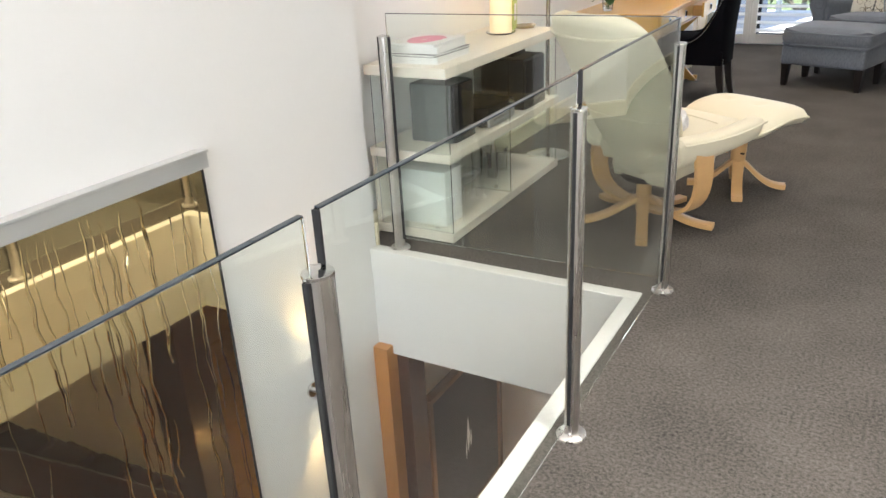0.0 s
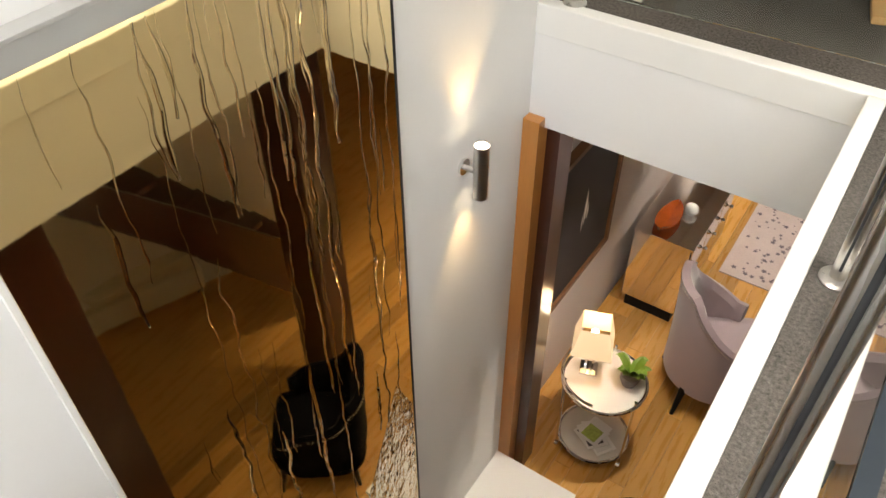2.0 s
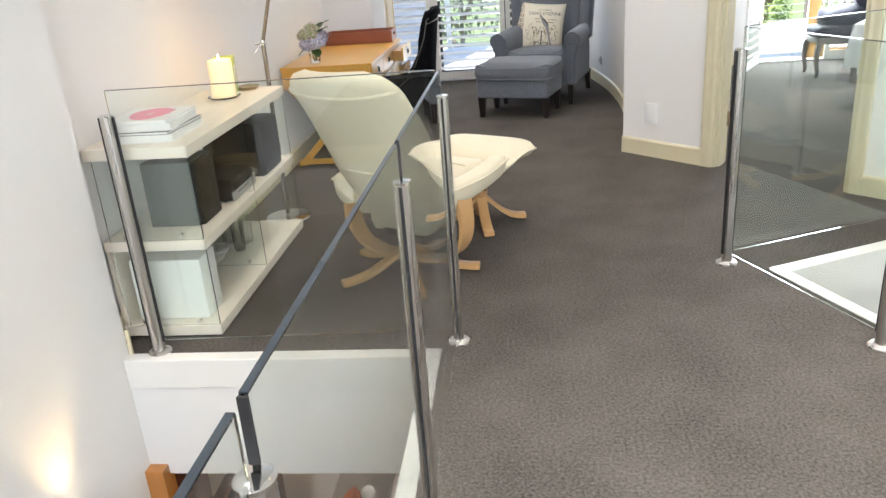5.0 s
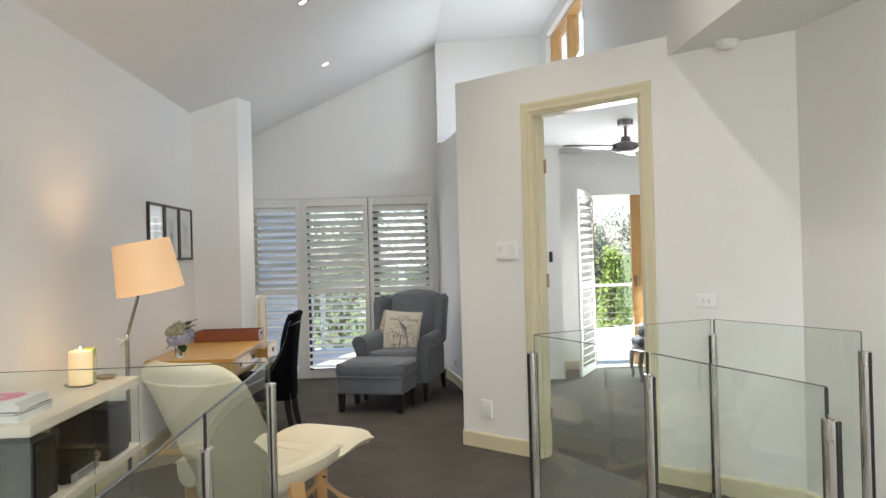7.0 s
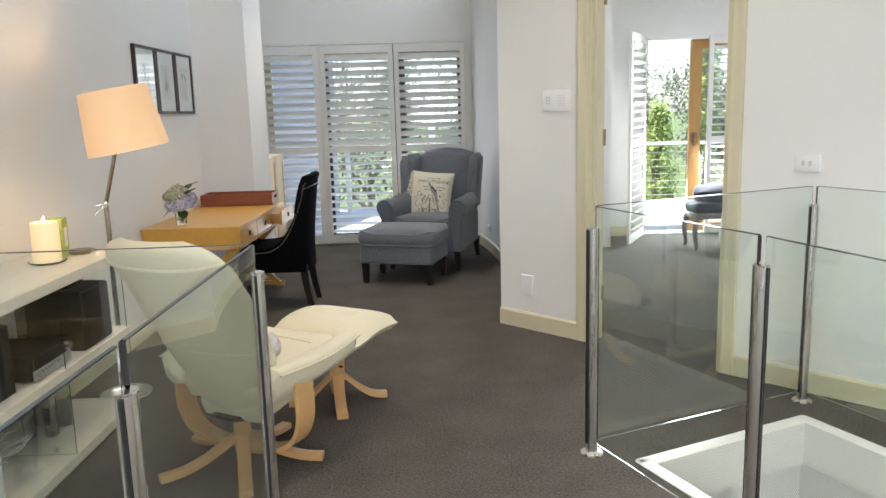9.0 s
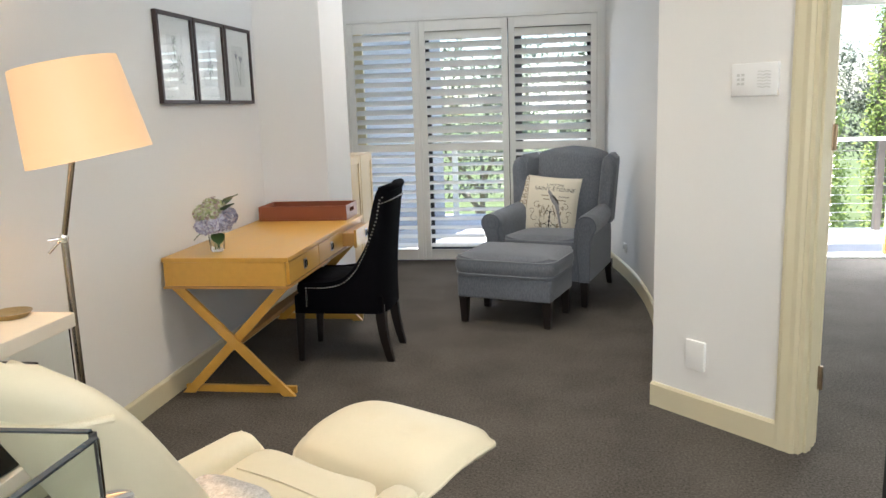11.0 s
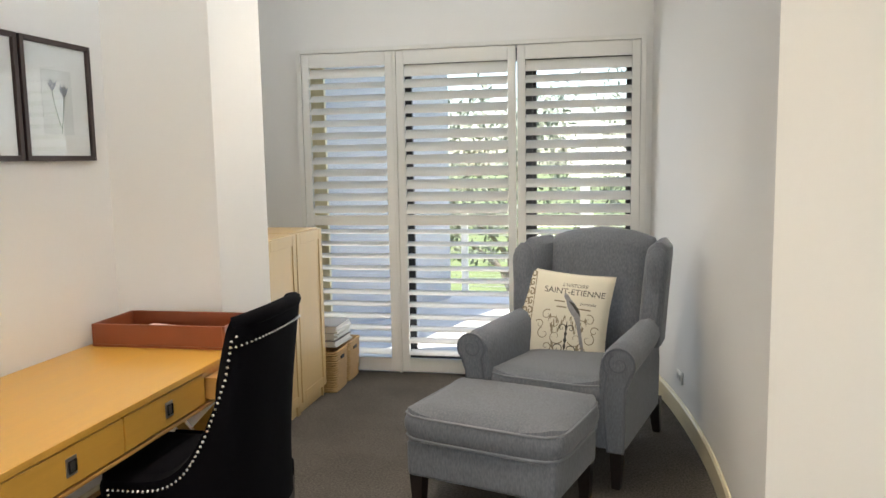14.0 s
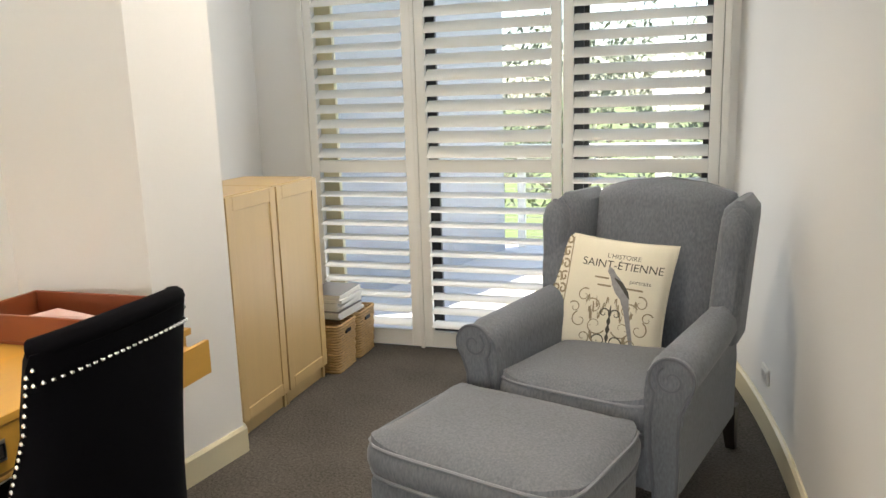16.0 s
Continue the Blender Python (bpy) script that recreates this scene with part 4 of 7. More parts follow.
def recliner():
    t = thing("recliner_chair", pose(-0.645, 3.47, 0, 0, 0, -28), "cream leather recliner on a bentwood star base", "armchair")
    star_foot(t, 5, 0.325, 0.10, M_BEECH, 0.3, 25)
    part("hub", cyl((0, 0, 0.05), (0, 0, 0.23), 0.036, seg=24), M_BEECH, t)
    part("swivel_plate", lathe([(0, 0.215), (0.10, 0.215), (0.11, 0.225), (0.11, 0.24), (0, 0.24)], 28), M_BLACK, t)
    part("seat_base", pad(0.36, 0.42, 0.11, 5, 0.06, 10), M_CREAM, t, m=pose(0, 0.13, 0.285, 6, 0, 0))
    seat = part("seat", pad(0.50, 0.54, 0.14, 5, 0.16, 14), M_CREAM, t, m=pose(0, 0.16, 0.385, 6, 0, 0))
    part("seat_seam", tube([(-0.19 + 0.38 * i / 16, 0.12, 0.073 + 0.010 * math.sin(math.pi * i / 16)) for i in range(17)], 0.003, 6), M_CREAM, seat)

    # the back: one padded shell, broad at the shoulders, folded over at the head
    def shell(v, a):
        z = 0.225 + 0.80 * v
        yc = -0.035 - 0.345 * v - 0.05 * v * v + 0.035 * math.sin(v * math.pi)
        w = 0.160 + 0.134 * math.sin(min(1.0, v / 0.62) * math.pi / 2) ** 0.9 - 0.012 * max(0.0, (v - 0.62) / 0.38) ** 2
        th = 0.050 + 0.030 * math.sin(v * math.pi) + 0.012 * max(0.0, math.sin((v - 0.74) / 0.26 * math.pi))
        if v > 0.86:
            k = math.sqrt(max(0.0, 1 - ((v - 0.86) / 0.1405) ** 2))
            w, th = w * (0.52 + 0.48 * k), th * max(0.12, min(1.0, 1.25 * k))
        if v < 0.08:
            k = math.sqrt(max(0.0, 1 - ((0.08 - v) / 0.081) ** 2))
            w, th = w * (0.70 + 0.30 * k), th * max(0.15, k)
        ca, sa = math.cos(a), math.sin(a)
        x = w * math.copysign(abs(ca) ** 0.62, ca)
        y = th * math.copysign(abs(sa) ** 0.85, sa)
        bow = 0.055 * (x / max(w, 1e-3)) ** 2
        return (x, yc + y + bow, z - 0.12 * y)
    rings = [[shell(i / 40, 2 * math.pi * k / 36) for k in range(36)] for i in range(41)]
    back = part("backrest", loft(rings), M_CREAM, t)
    pts = []
    for k in range(33):
        u = k / 32
        x, y, z = shell(0.89 - 0.035 * math.sin(math.pi * u) ** 2, math.pi + math.pi * (0.02 + 0.96 * u))
        pts.append((x * 1.004, y - 0.003, z))
    part("head_seam", tube(pts, 0.008, 8), M_CREAM, back)
    pts = []
    for k in range(33):
        u = k / 32
        x, y, z = shell(0.40, math.pi + math.pi * (0.03 + 0.94 * u))
        pts.append((x * 1.002, y - 0.0015, z))
    part("waist_seam", tube(pts, 0.0025, 6), M_CREAM, back)
    part("head_cushion", pad(0.36, 0.11, 0.20, 3.5, 0.12, 10), M_CREAM, t, m=pose(0, -0.285, 0.85, 27, 0, 0))
    part("lumbar_cushion", pad(0.40, 0.10, 0.34, 4, 0.12, 10), M_CREAM, t, m=pose(0, -0.135, 0.565, 24, 0, 0))
    for s in (-1, 1):
        # arm pad: high at the back, rolled over at its front end
        secs = []
        n = 20
        for i in range(n + 1):
            v = i / n
            y = -0.13 + 0.56 * v
            f = 1.0
            if v > 0.90:
                f = math.sqrt(max(0.02, 1 - ((v - 0.90) / 0.102) ** 2))
            if v < 0.08:
                f = math.sqrt(max(0.05, 1 - ((0.08 - v) / 0.082) ** 2))
            top = 0.485 + 0.025 * v - 0.012 * math.sin(v * math.pi)
            bot = 0.335 + 0.06 * v
            zc, hz, hx = (top + bot) / 2, (top - bot) / 2 * f, 0.052 * f + 0.004
            xc = s * (0.265 + 0.035 * math.sin(v * math.pi * 0.8))
            ring = []
            for k in range(20):
                a = 2 * math.pi * k / 20
                ca, sa = math.cos(a), math.sin(a)
                ring.append((xc + hx * math.copysign(abs(ca) ** 0.7, ca) + s * 0.018 * sa, y, zc + hz * math.copysign(abs(sa) ** 0.7, sa)))
            secs.append(ring)
        arm = part("armrest", loft(secs), M_CREAM, t)
        pts = []
        for i in range(19):
            v = 0.04 + 0.94 * i / 18
            pts.append((s * (0.265 + 0.035 * math.sin(v * math.pi * 0.8) + 0.062), -0.13 + 0.56 * v, 0.458 + 0.027 * v - 0.012 * math.sin(v * math.pi)))
        part("arm_piping", tube(pts, 0.0055, 7), M_CREAM, arm)
        # broad bentwood band from under the arm, in to the hub
        p0, p1, p2, p3 = Vector((0.325, 0.405)), Vector((0.350, 0.22)), Vector((0.370, 0.07)), Vector((0.04, 0.085))
        secs = []
        for i in range(19):
            v = i / 18
            q = p0 * (1 - v) ** 3 + p1 * 3 * v * (1 - v) ** 2 + p2 * 3 * v * v * (1 - v) + p3 * v ** 3
            d = ((p1 - p0) * (1 - v) ** 2 + (p2 - p1) * 2 * v * (1 - v) + (p3 - p2) * v * v).normalized()
            nx, nz = -d.y * 0.009, d.x * 0.009
            yc, hw = 0.025 - 0.04 * v ** 2, 0.056 - 0.014 * v
            secs.append([(s * (q.x + nx), yc - hw, q.y + nz), (s * (q.x + nx), yc + hw, q.y + nz), (s * (q.x - nx), yc + hw, q.y - nz), (s * (q.x - nx), yc - hw, q.y - nz)])
        part("bentwood_side", loft(secs), M_BEECH, t)
    return t


M_SEQUIN = mat("silver_patterned_cloth", (0.52, 0.52, 0.52), 0.35, 0.4, var=0.5, vscale=60, fine=0.4, fscale=160, bump=0.5, bscale=200)
recliner()
sc2 = thing("small_cushion", pose(-0.625, 3.545, 0.475, 0, 0, -23), "small silver patterned cushion lying on the recliner seat", "cushion")
part("cover", pad(0.30, 0.22, 0.07, 2.6, 0.35, 10, zpow=1.6), M_SEQUIN, sc2, m=pose(0.02, -0.02, 0.0, 22, 0, 0))


def footstool():
    t = thing("footstool", pose(-0.315, 4.12, 0, 0, 0, -29), "cream leather footstool on a bentwood star base", "footstool")
    star_foot(t, 4, 0.225, 0.13, M_BEECH, 0.3, 41)
    part("hub", cyl((0, 0, 0.05), (0, 0, 0.33), 0.034, 0.045, 24), M_BEECH, t)
    b = bmesh.new()
    nx, ny = 22, 18
    W, D = 0.56, 0.45
    for side in (1, -1):
        g = []
        for i in range(nx + 1):
            row = []
            for j in range(ny + 1):
                u, v = -1 + 2 * i / nx, -1 + 2 * j / ny
                k = (abs(u) ** 5 + abs(v) ** 5) ** 0.2
                m_ = max(abs(u), abs(v))
                uu, vv = (u * m_ / k, v * m_ / k) if k > 0 else (0, 0)
                th = 0.055 * max(0.0, 1 - m_ ** 5) ** 0.5
                dip = 0.018 * (math.exp(-((u - 0.33) ** 2 + (v) ** 2) / 0.01) + math.exp(-((u + 0.33) ** 2 + v * v) / 0.01)) if side > 0 else 0
                z = 0.375 + 0.045 * (1 - (vv + 0.15) ** 2) + 0.03 * vv + side * th - dip
                row.append(b.verts.new((uu * W / 2, vv * D / 2, z)))
            g.append(row)
        for i in range(nx):
            for j in range(ny):
                b.faces.new((g[i][j], g[i + 1][j], g[i + 1][j + 1], g[i][j + 1]))
    bmesh.ops.remove_doubles(b, verts=b.verts, dist=0.0008)
    st = part("cushion", b, M_CREAM, t)
    pts = []
    for i in range(48):
        a = 2 * math.pi * i / 48
        c, s = math.cos(a), math.sin(a)
        k = (abs(c) ** 5 + abs(s) ** 5) ** 0.2
        vv = s / k
        pts.append((c / k * W / 2, vv * D / 2, 0.375 + 0.045 * (1 - (vv + 0.15) ** 2) + 0.03 * vv))
    part("piping", tube(pts, 0.006, 8, closed=True), M_CREAM, st)
    part("tilt_knob", lathe([(0, -0.02), (0.016, -0.016), (0.021, 0), (0.016, 0.016), (0, 0.02)], 18), M_BEECH, t, m=pose(-0.075, -0.02, 0.20, 0, 90, 0))
    part("tilt_bolt", cyl((-0.06, -0.02, 0.20), (0.05, -0.02, 0.20), 0.005), M_BLACK, t)
    return t


footstool()


def desk():
    x0, x1, y0, y1, zt = -1.775, -1.112, 5.465, 6.975, 0.73
    t = thing("writing_desk", pose(x0, y0, 0), "golden oak campaign desk with crossed legs and three drawers", "desk")
    W, L = x1 - x0, y1 - y0
    part("desktop", box(0, W, 0, L, zt - 0.022, zt, 0.002), M_OAK, t, smooth=False)
    part("apron", box(0.006, W - 0.02, 0.004, L - 0.004, 0.585, zt - 0.0225, 0.002), M_OAK, t, smooth=False)
    part("base_moulding", box(-0.002, W - 0.004, -0.002, L + 0.002, 0.572, 0.5845, 0.002), M_OAKDARK, t, smooth=False)
    dl = (L - 0.05) / 3
    for i in range(3):
        op = 0.085 if i == 2 else 0.0
        a = 0.02 + i * (dl + 0.005)
        d = part("drawer", box(W - 0.0195 + op, W - 0.003 + op, a, a + dl - 0.004, 0.592, zt - 0.027, 0.002), M_OAK, t, smooth=False)
        if op:
            part("drawer_box", box(W - 0.019, W - 0.02 + op, a + 0.02, a + dl - 0.024, 0.60, 0.68), M_OAKDARK, d, smooth=False)
        hx = W - 0.0028 + op
        part("handle_plate", box(hx, hx + 0.003, a + dl / 2 - 0.022, a + dl / 2 + 0.022, 0.622, 0.676, 0.001), M_SILVER, d, "square nickel drawer plate", smooth=False)
        part("pull_ring", tube([(hx + 0.006, a + dl / 2 + p, 0.649 + q) for p, q in ((-0.014, 0.016), (0.014, 0.016), (0.014, -0.016), (-0.014, -0.016))], 0.003, 6, closed=True), M_BLACK, d)
    for ye in (0.03, L - 0.075):
        for (xa, xb, off) in ((0.02, W - 0.02, 0.0), (W - 0.02, 0.02, 0.0225)):
            dx = 0.042 if xb > xa else -0.042
            ya, yb = ye + off, ye + off + 0.022
            pl = [(xa, 0.571), (xa + 1.6 * dx, 0.571), (xb, 0.0), (xb - 1.6 * dx, 0.0)]
            part("cross_leg", prism(pl, ya, yb, 0.002, axis='y'), M_OAK, t, smooth=False)
    for ye in (0.03, L - 0.075):
        part("foot_rail", box(0.03, W - 0.03, ye + 0.046, ye + 0.068, 0.0, 0.038, 0.002), M_OAK, t, smooth=False)
    part("stretcher", box(W / 2 - 0.035, W / 2 + 0.035, 0.08, L - 0.08, 0.27, 0.295, 0.002), M_OAKDARK, t, smooth=False)
    return t


desk()
ty = thing("desk_tray", pose(-1.74, 6.69, 0.7302, 0, 0, 1), "red-brown leather document tray on the desk", "tray")
TW, TL, TH = 0.59, 0.29, 0.095
part("tray_base", box(0, TW, 0, TL, 0, 0.010, 0.002), M_TRAY, ty, smooth=False)
for q in ((0, 0.012, 0, TL), (0.012, TW - 0.012, 0, 0.012), (0.012, TW - 0.012, TL - 0.012, TL)):
    part("tray_side", box(q[0], q[1], q[2], q[3], 0.0102, TH, 0.003), M_TRAY, ty, smooth=False)
for q in ((0, 0.09, 0.0102, TH), (TL - 0.09, TL, 0.0102, TH), (0.09, TL - 0.09, 0.0102, 0.045), (0.09, TL - 0.09, 0.07, TH)):
    part("tray_end", box(TW - 0.0118, TW, q[0], q[1], q[2], q[3], 0.001), M_TRAY, ty, smooth=False)
for k, (x, y, rz, w, h, mt, lab) in enumerate(((0.22, 0.21, -14, 0.21, 0.15, mat("pink_paper", (0.74, 0.52, 0.49), 0.6), "pink envelope in the tray"), (0.15, 0.20, 16, 0.19, 0.13, M_PAPER, "white envelope in the tray"),
                                               (0.36, 0.26, 8, 0.20, 0.14, M_DARKPAPER, "dark brown notebook in the tray"))):
    e = thing("envelope" if k < 2 else "notebook", pose(-1.74 + x, 6.62 + y, 0.7405 + 0.014 * (2 - k), 0, 0, rz), lab, "envelope" if k < 2 else "notebook")
    part("sheet", box(-w / 2, w / 2, -h / 2, h / 2, 0, 0.013, 0.002), M_TRAY if k == 2 else mt, e, smooth=False)
    part("flap", prism([(-w / 2 + 0.004, h / 2 - 0.004), (w / 2 - 0.004, h / 2 - 0.004), (0, 0)], 0.0131, 0.0136), mt, e, smooth=False)

# vase with hydrangeas
vs = thing("flower_vase", pose(-1.56, 5.66, 0.7302), "small cut-glass vase with mauve and green hydrangeas", "vase")
b = bmesh.new()
sg = 40
prof = [(0.0, 0.0, 0), (0.030, 0.0, 0), (0.035, 0.01, 1), (0.038, 0.05, 1), (0.040, 0.085, 1), (0.042, 0.095, 0), (0.0395, 0.095, 0), (0.036, 0.05, 0), (0.031, 0.012, 0), (0, 0.012, 0)]
rings = []
for r, z, f in prof:
    if r == 0:
        rings.append([b.verts.new((0, 0, z))])
    else:
        rings.append([b.verts.new(((r + f * 0.0018 * (i % 2)) * math.cos(2 * math.pi * i / sg), (r + f * 0.0018 * (i % 2)) * math.sin(2 * math.pi * i / sg), z)) for i in range(sg)])
for a_, c_ in zip(rings, rings[1:]):
    for i in range(sg):
        j2 = (i + 1) % sg
        if len(a_) == 1:
            b.faces.new((a_[0], c_[i], c_[j2]))
        elif len(c_) == 1:
            b.faces.new((a_[i], a_[j2], c_[0]))
        else:
            b.faces.new((a_[i], a_[j2], c_[j2], c_[i]))
part("vase_body", b, M_CLEAR, vs, "ribbed clear glass")
rng = random.Random(11)


def flower_head(c, R, count, mt, name):
    b = bmesh.new()
    for i in range(count):
        z = 1 - 1.7 * (i + 0.5) / count
        a = i * 2.39996
        rr = math.sqrt(max(0, 1 - z * z))
        d = Vector((rr * math.cos(a), rr * math.sin(a), z))
        p = Vector(c) + d * R * rng.uniform(0.72, 1.10)
        u = d.orthogonal().normalized()
        w = d.cross(u)
        th = rng.uniform(0, 3)
        s = rng.uniform(0.013, 0.022)
        for k in range(4):
            an = th + k * math.pi / 2
            e1 = math.cos(an) * u + math.sin(an) * w
            e2 = -math.sin(an) * u + math.cos(an) * w
            lift = d * rng.uniform(-0.004, 0.009)
            vs_ = [b.verts.new(p), b.verts.new(p + e1 * s * 0.7 + e2 * s * 0.55 + lift), b.verts.new(p + e1 * s * 1.25 + lift * 0.4), b.verts.new(p + e1 * s * 0.7 - e2 * s * 0.55 + lift)]
            b.faces.new(vs_)
    part(name, b, mt, vs, smooth=False)


for x, y, z, R, mt, nm in ((0.055, -0.03, 0.155, 0.052, M_PETAL1, "mauve_flower_head"), (0.02, -0.075, 0.145, 0.045, M_PETAL1, "mauve_flower_head"),
                           (0.065, 0.035, 0.175, 0.046, M_PETAL1, "mauve_flower_head"), (0.0, -0.01, 0.225, 0.052, M_PETAL2, "pale_flower_head"),
                           (-0.06, -0.03, 0.19, 0.048, M_PETAL2, "pale_flower_head"), (-0.02, 0.06, 0.205, 0.05, M_PETAL2, "pale_flower_head"),
                           (-0.05, -0.06, 0.135, 0.042, M_PETAL1, "mauve_flower_head"), (0.01, -0.065, 0.20, 0.042, M_PETAL2, "pale_flower_head")):
    flower_head((x * 0.82, y * 0.82, z), R, 80, mt, nm)
for (a, z, l) in ((5, 0.235, 0.10), (-20, 0.195, 0.11), (60, 0.215, 0.09), (200, 0.12, 0.085), (300, 0.10, 0.065)):
    b = bmesh.new()
    c, s = math.cos(radians(a)), math.sin(radians(a))
    rows = []
    for i in range(9):
        v = i / 8
        w = 0.036 * math.sin(math.pi * min(1, v * 0.96 + 0.04)) ** 0.8
        r = 0.03 + l * v
        zz2 = z + (0.085 * v if z > 0.15 else -0.03 * v) - 0.03 * v * v
        rows.append([b.verts.new((r * c - q * w * s, r * s + q * w * c, zz2 + 0.006 * abs(q))) for q in (-1, 0, 1)])
    for r1, r2 in zip(rows, rows[1:]):
        for k in range(2):
            b.faces.new((r1[k], r1[k + 1], r2[k + 1], r2[k]))
    part("leaf", b, M_LEAF, vs)
for k in range(4):
    part("stem", cyl((0.01 * math.cos(k * 2), 0.01 * math.sin(k * 2), 0.014), (0.03 * math.cos(k * 1.6), 0.03 * math.sin(k * 1.6), 0.15), 0.003, seg=8), M_LEAF, vs)


def desk_chair():
    t = thing("desk_chair", pose(-1.03, 6.255, 0, 0, 0, -90), "black velvet dining chair with nailhead trim at the desk", "chair")
    for x in (-0.185, 0.185):
        part("leg", cyl((x, -0.25, 0.33), (x, -0.26, 0.0), 0.030, 0.019, 14), M_DARKLEG, t)
        secs = []
        for i in range(9):
            v = i / 8
            y = 0.225 + 0.05 * v * v
            z = 0.34 * (1 - v)
            w = 0.029 - 0.010 * v
            secs.append([(x * 0.95 - w, y - w, z), (x * 0.95 + w, y - w, z), (x * 0.95 + w, y + w, z), (x * 0.95 - w, y + w, z)])
        part("leg", loft(secs), M_DARKLEG, t)
    part("seat_rail", box(-0.23, 0.23, -0.27, 0.25, 0.29, 0.40, 0.015), M_VELVET, t)
    part("seat", pad(0.44, 0.50, 0.13, 5, 0.12, 12), M_VELVET, t, m=pose(0, -0.02, 0.42))
    # wrapped back with sloping sides
    k = 14

    def plan(u):
        # u from -1 (one front end) to 1: sides then back
        a = abs(u)
        s = math.copysign(1, u) if u else 1
        if a > 0.5:
            v = (a - 0.5) / 0.5
            return s * 0.236, 0.20 - 0.41 * v
        ang = a / 0.5
        return s * 0.236 * math.sin(ang * math.pi / 2) ** 0.75, 0.20 + 0.075 * math.cos(ang * math.pi / 2) ** 0.8

    def top(u):
        a = abs(u)
        if a < 0.46:
            return 1.0 - 0.018 * (a / 0.46) ** 2
        v = (a - 0.46) / 0.54
        return 0.475 + (0.982 - 0.475) * (1 - v) ** 4.6
    us = [-1 + 2 * i / 60 for i in range(61)]
    b = bmesh.new()
    cols_o, cols_i = [], []
    for u in us:
        x, y = plan(u)
        tz = top(u)
        nx_, ny_ = (x / 0.236, 0.0) if abs(u) > 0.5 else (x / 0.236 * 0.8, 1.0)
        nl = math.hypot(nx_, ny_) or 1
        nx_, ny_ = nx_ / nl, ny_ / nl
        co, ci = [], []
        for j in range(k + 1):
            z = 0.295 + (tz - 0.295) * j / k
            rake = 0.055 * max(0.0, (z - 0.45) / 0.55) ** 1.5 * (1.0 if y > 0.19 else max(0, (y + 0.18) / 0.38))
            th = 0.055 if j < k else 0.035
            co.append(b.verts.new((x, y + rake, z)))
            ci.append(b.verts.new((x - nx_ * th, y + rake - ny_ * th, z + (0.012 if j == k else 0))))
        cols_o.append(co)
        cols_i.append(ci)
    for c1, c2 in zip(cols_o, cols_o[1:]):
        for j in range(k):
            b.faces.new((c1[j], c2[j], c2[j + 1], c1[j + 1]))
    for c1, c2 in zip(cols_i, cols_i[1:]):
        for j in range(k):
            b.faces.new((c1[j], c1[j + 1], c2[j + 1], c2[j]))
    for i in range(len(us) - 1):
        b.faces.new((cols_o[i][k], cols_o[i + 1][k], cols_i[i + 1][k], cols_i[i][k]))
        b.faces.new((cols_o[i][0], cols_i[i][0], cols_i[i + 1][0], cols_o[i + 1][0]))
    for cc in (0, -1):
        for j in range(k):
            b.faces.new((cols_o[cc][j], cols_o[cc][j + 1], cols_i[cc][j + 1], cols_i[cc][j]))
    bk = part("backrest", b, M_VELVET, t)
    part("top_roll", tube([(plan(u)[0] * 0.9, plan(u)[1] + 0.042, top(u) + 0.004) for u in [-0.46 + 0.92 * i / 20 for i in range(21)]], 0.024, 10), M_VELVET, bk)

    def nails(path, name):
        b = bmesh.new()
        for p, nrm in path:
            r = bmesh.ops.create_icosphere(b, subdivisions=1, radius=0.0058, matrix=Matrix.Translation(p))
        part(name, b, M_NAIL, bk, "row of round nickel nailheads")

    def surf(u, drop):
        x, y = plan(u)
        z = top(u) - drop
        rake = 0.055 * max(0.0, (z - 0.45) / 0.55) ** 1.5 * (1.0 if y > 0.19 else max(0, (y + 0.18) / 0.38))
        return Vector((x * 1.006, y + rake + (0.003 if abs(u) < 0.5 else 0), z)), None
    for s in (-1, 1):
        # along the sloping side, near its top edge, spaced evenly
        path, last = [], None
        for i in range(400):
            u = s * (0.42 + 0.57 * i / 399)
            p, _ = surf(u, 0.030)
            if last is None or (p - last).length > 0.0175:
                path.append((p, None))
                last = p
        for i in range(6):
            path.append((Vector((path[-1][0].x, path[-1][0].y, path[-1][0].z - 0.0175)), None))
        nails(path, "nailhead_trim")
    path, last = [], None
    for i in range(300):
        u = -0.42 + 0.84 * i / 299
        p, _ = surf(u, 0.062)
        if last is None or (p - last).length > 0.0175:
            path.append((p, None))
            last = p
    nails(path, "nailhead_trim")
    return t


desk_chair()

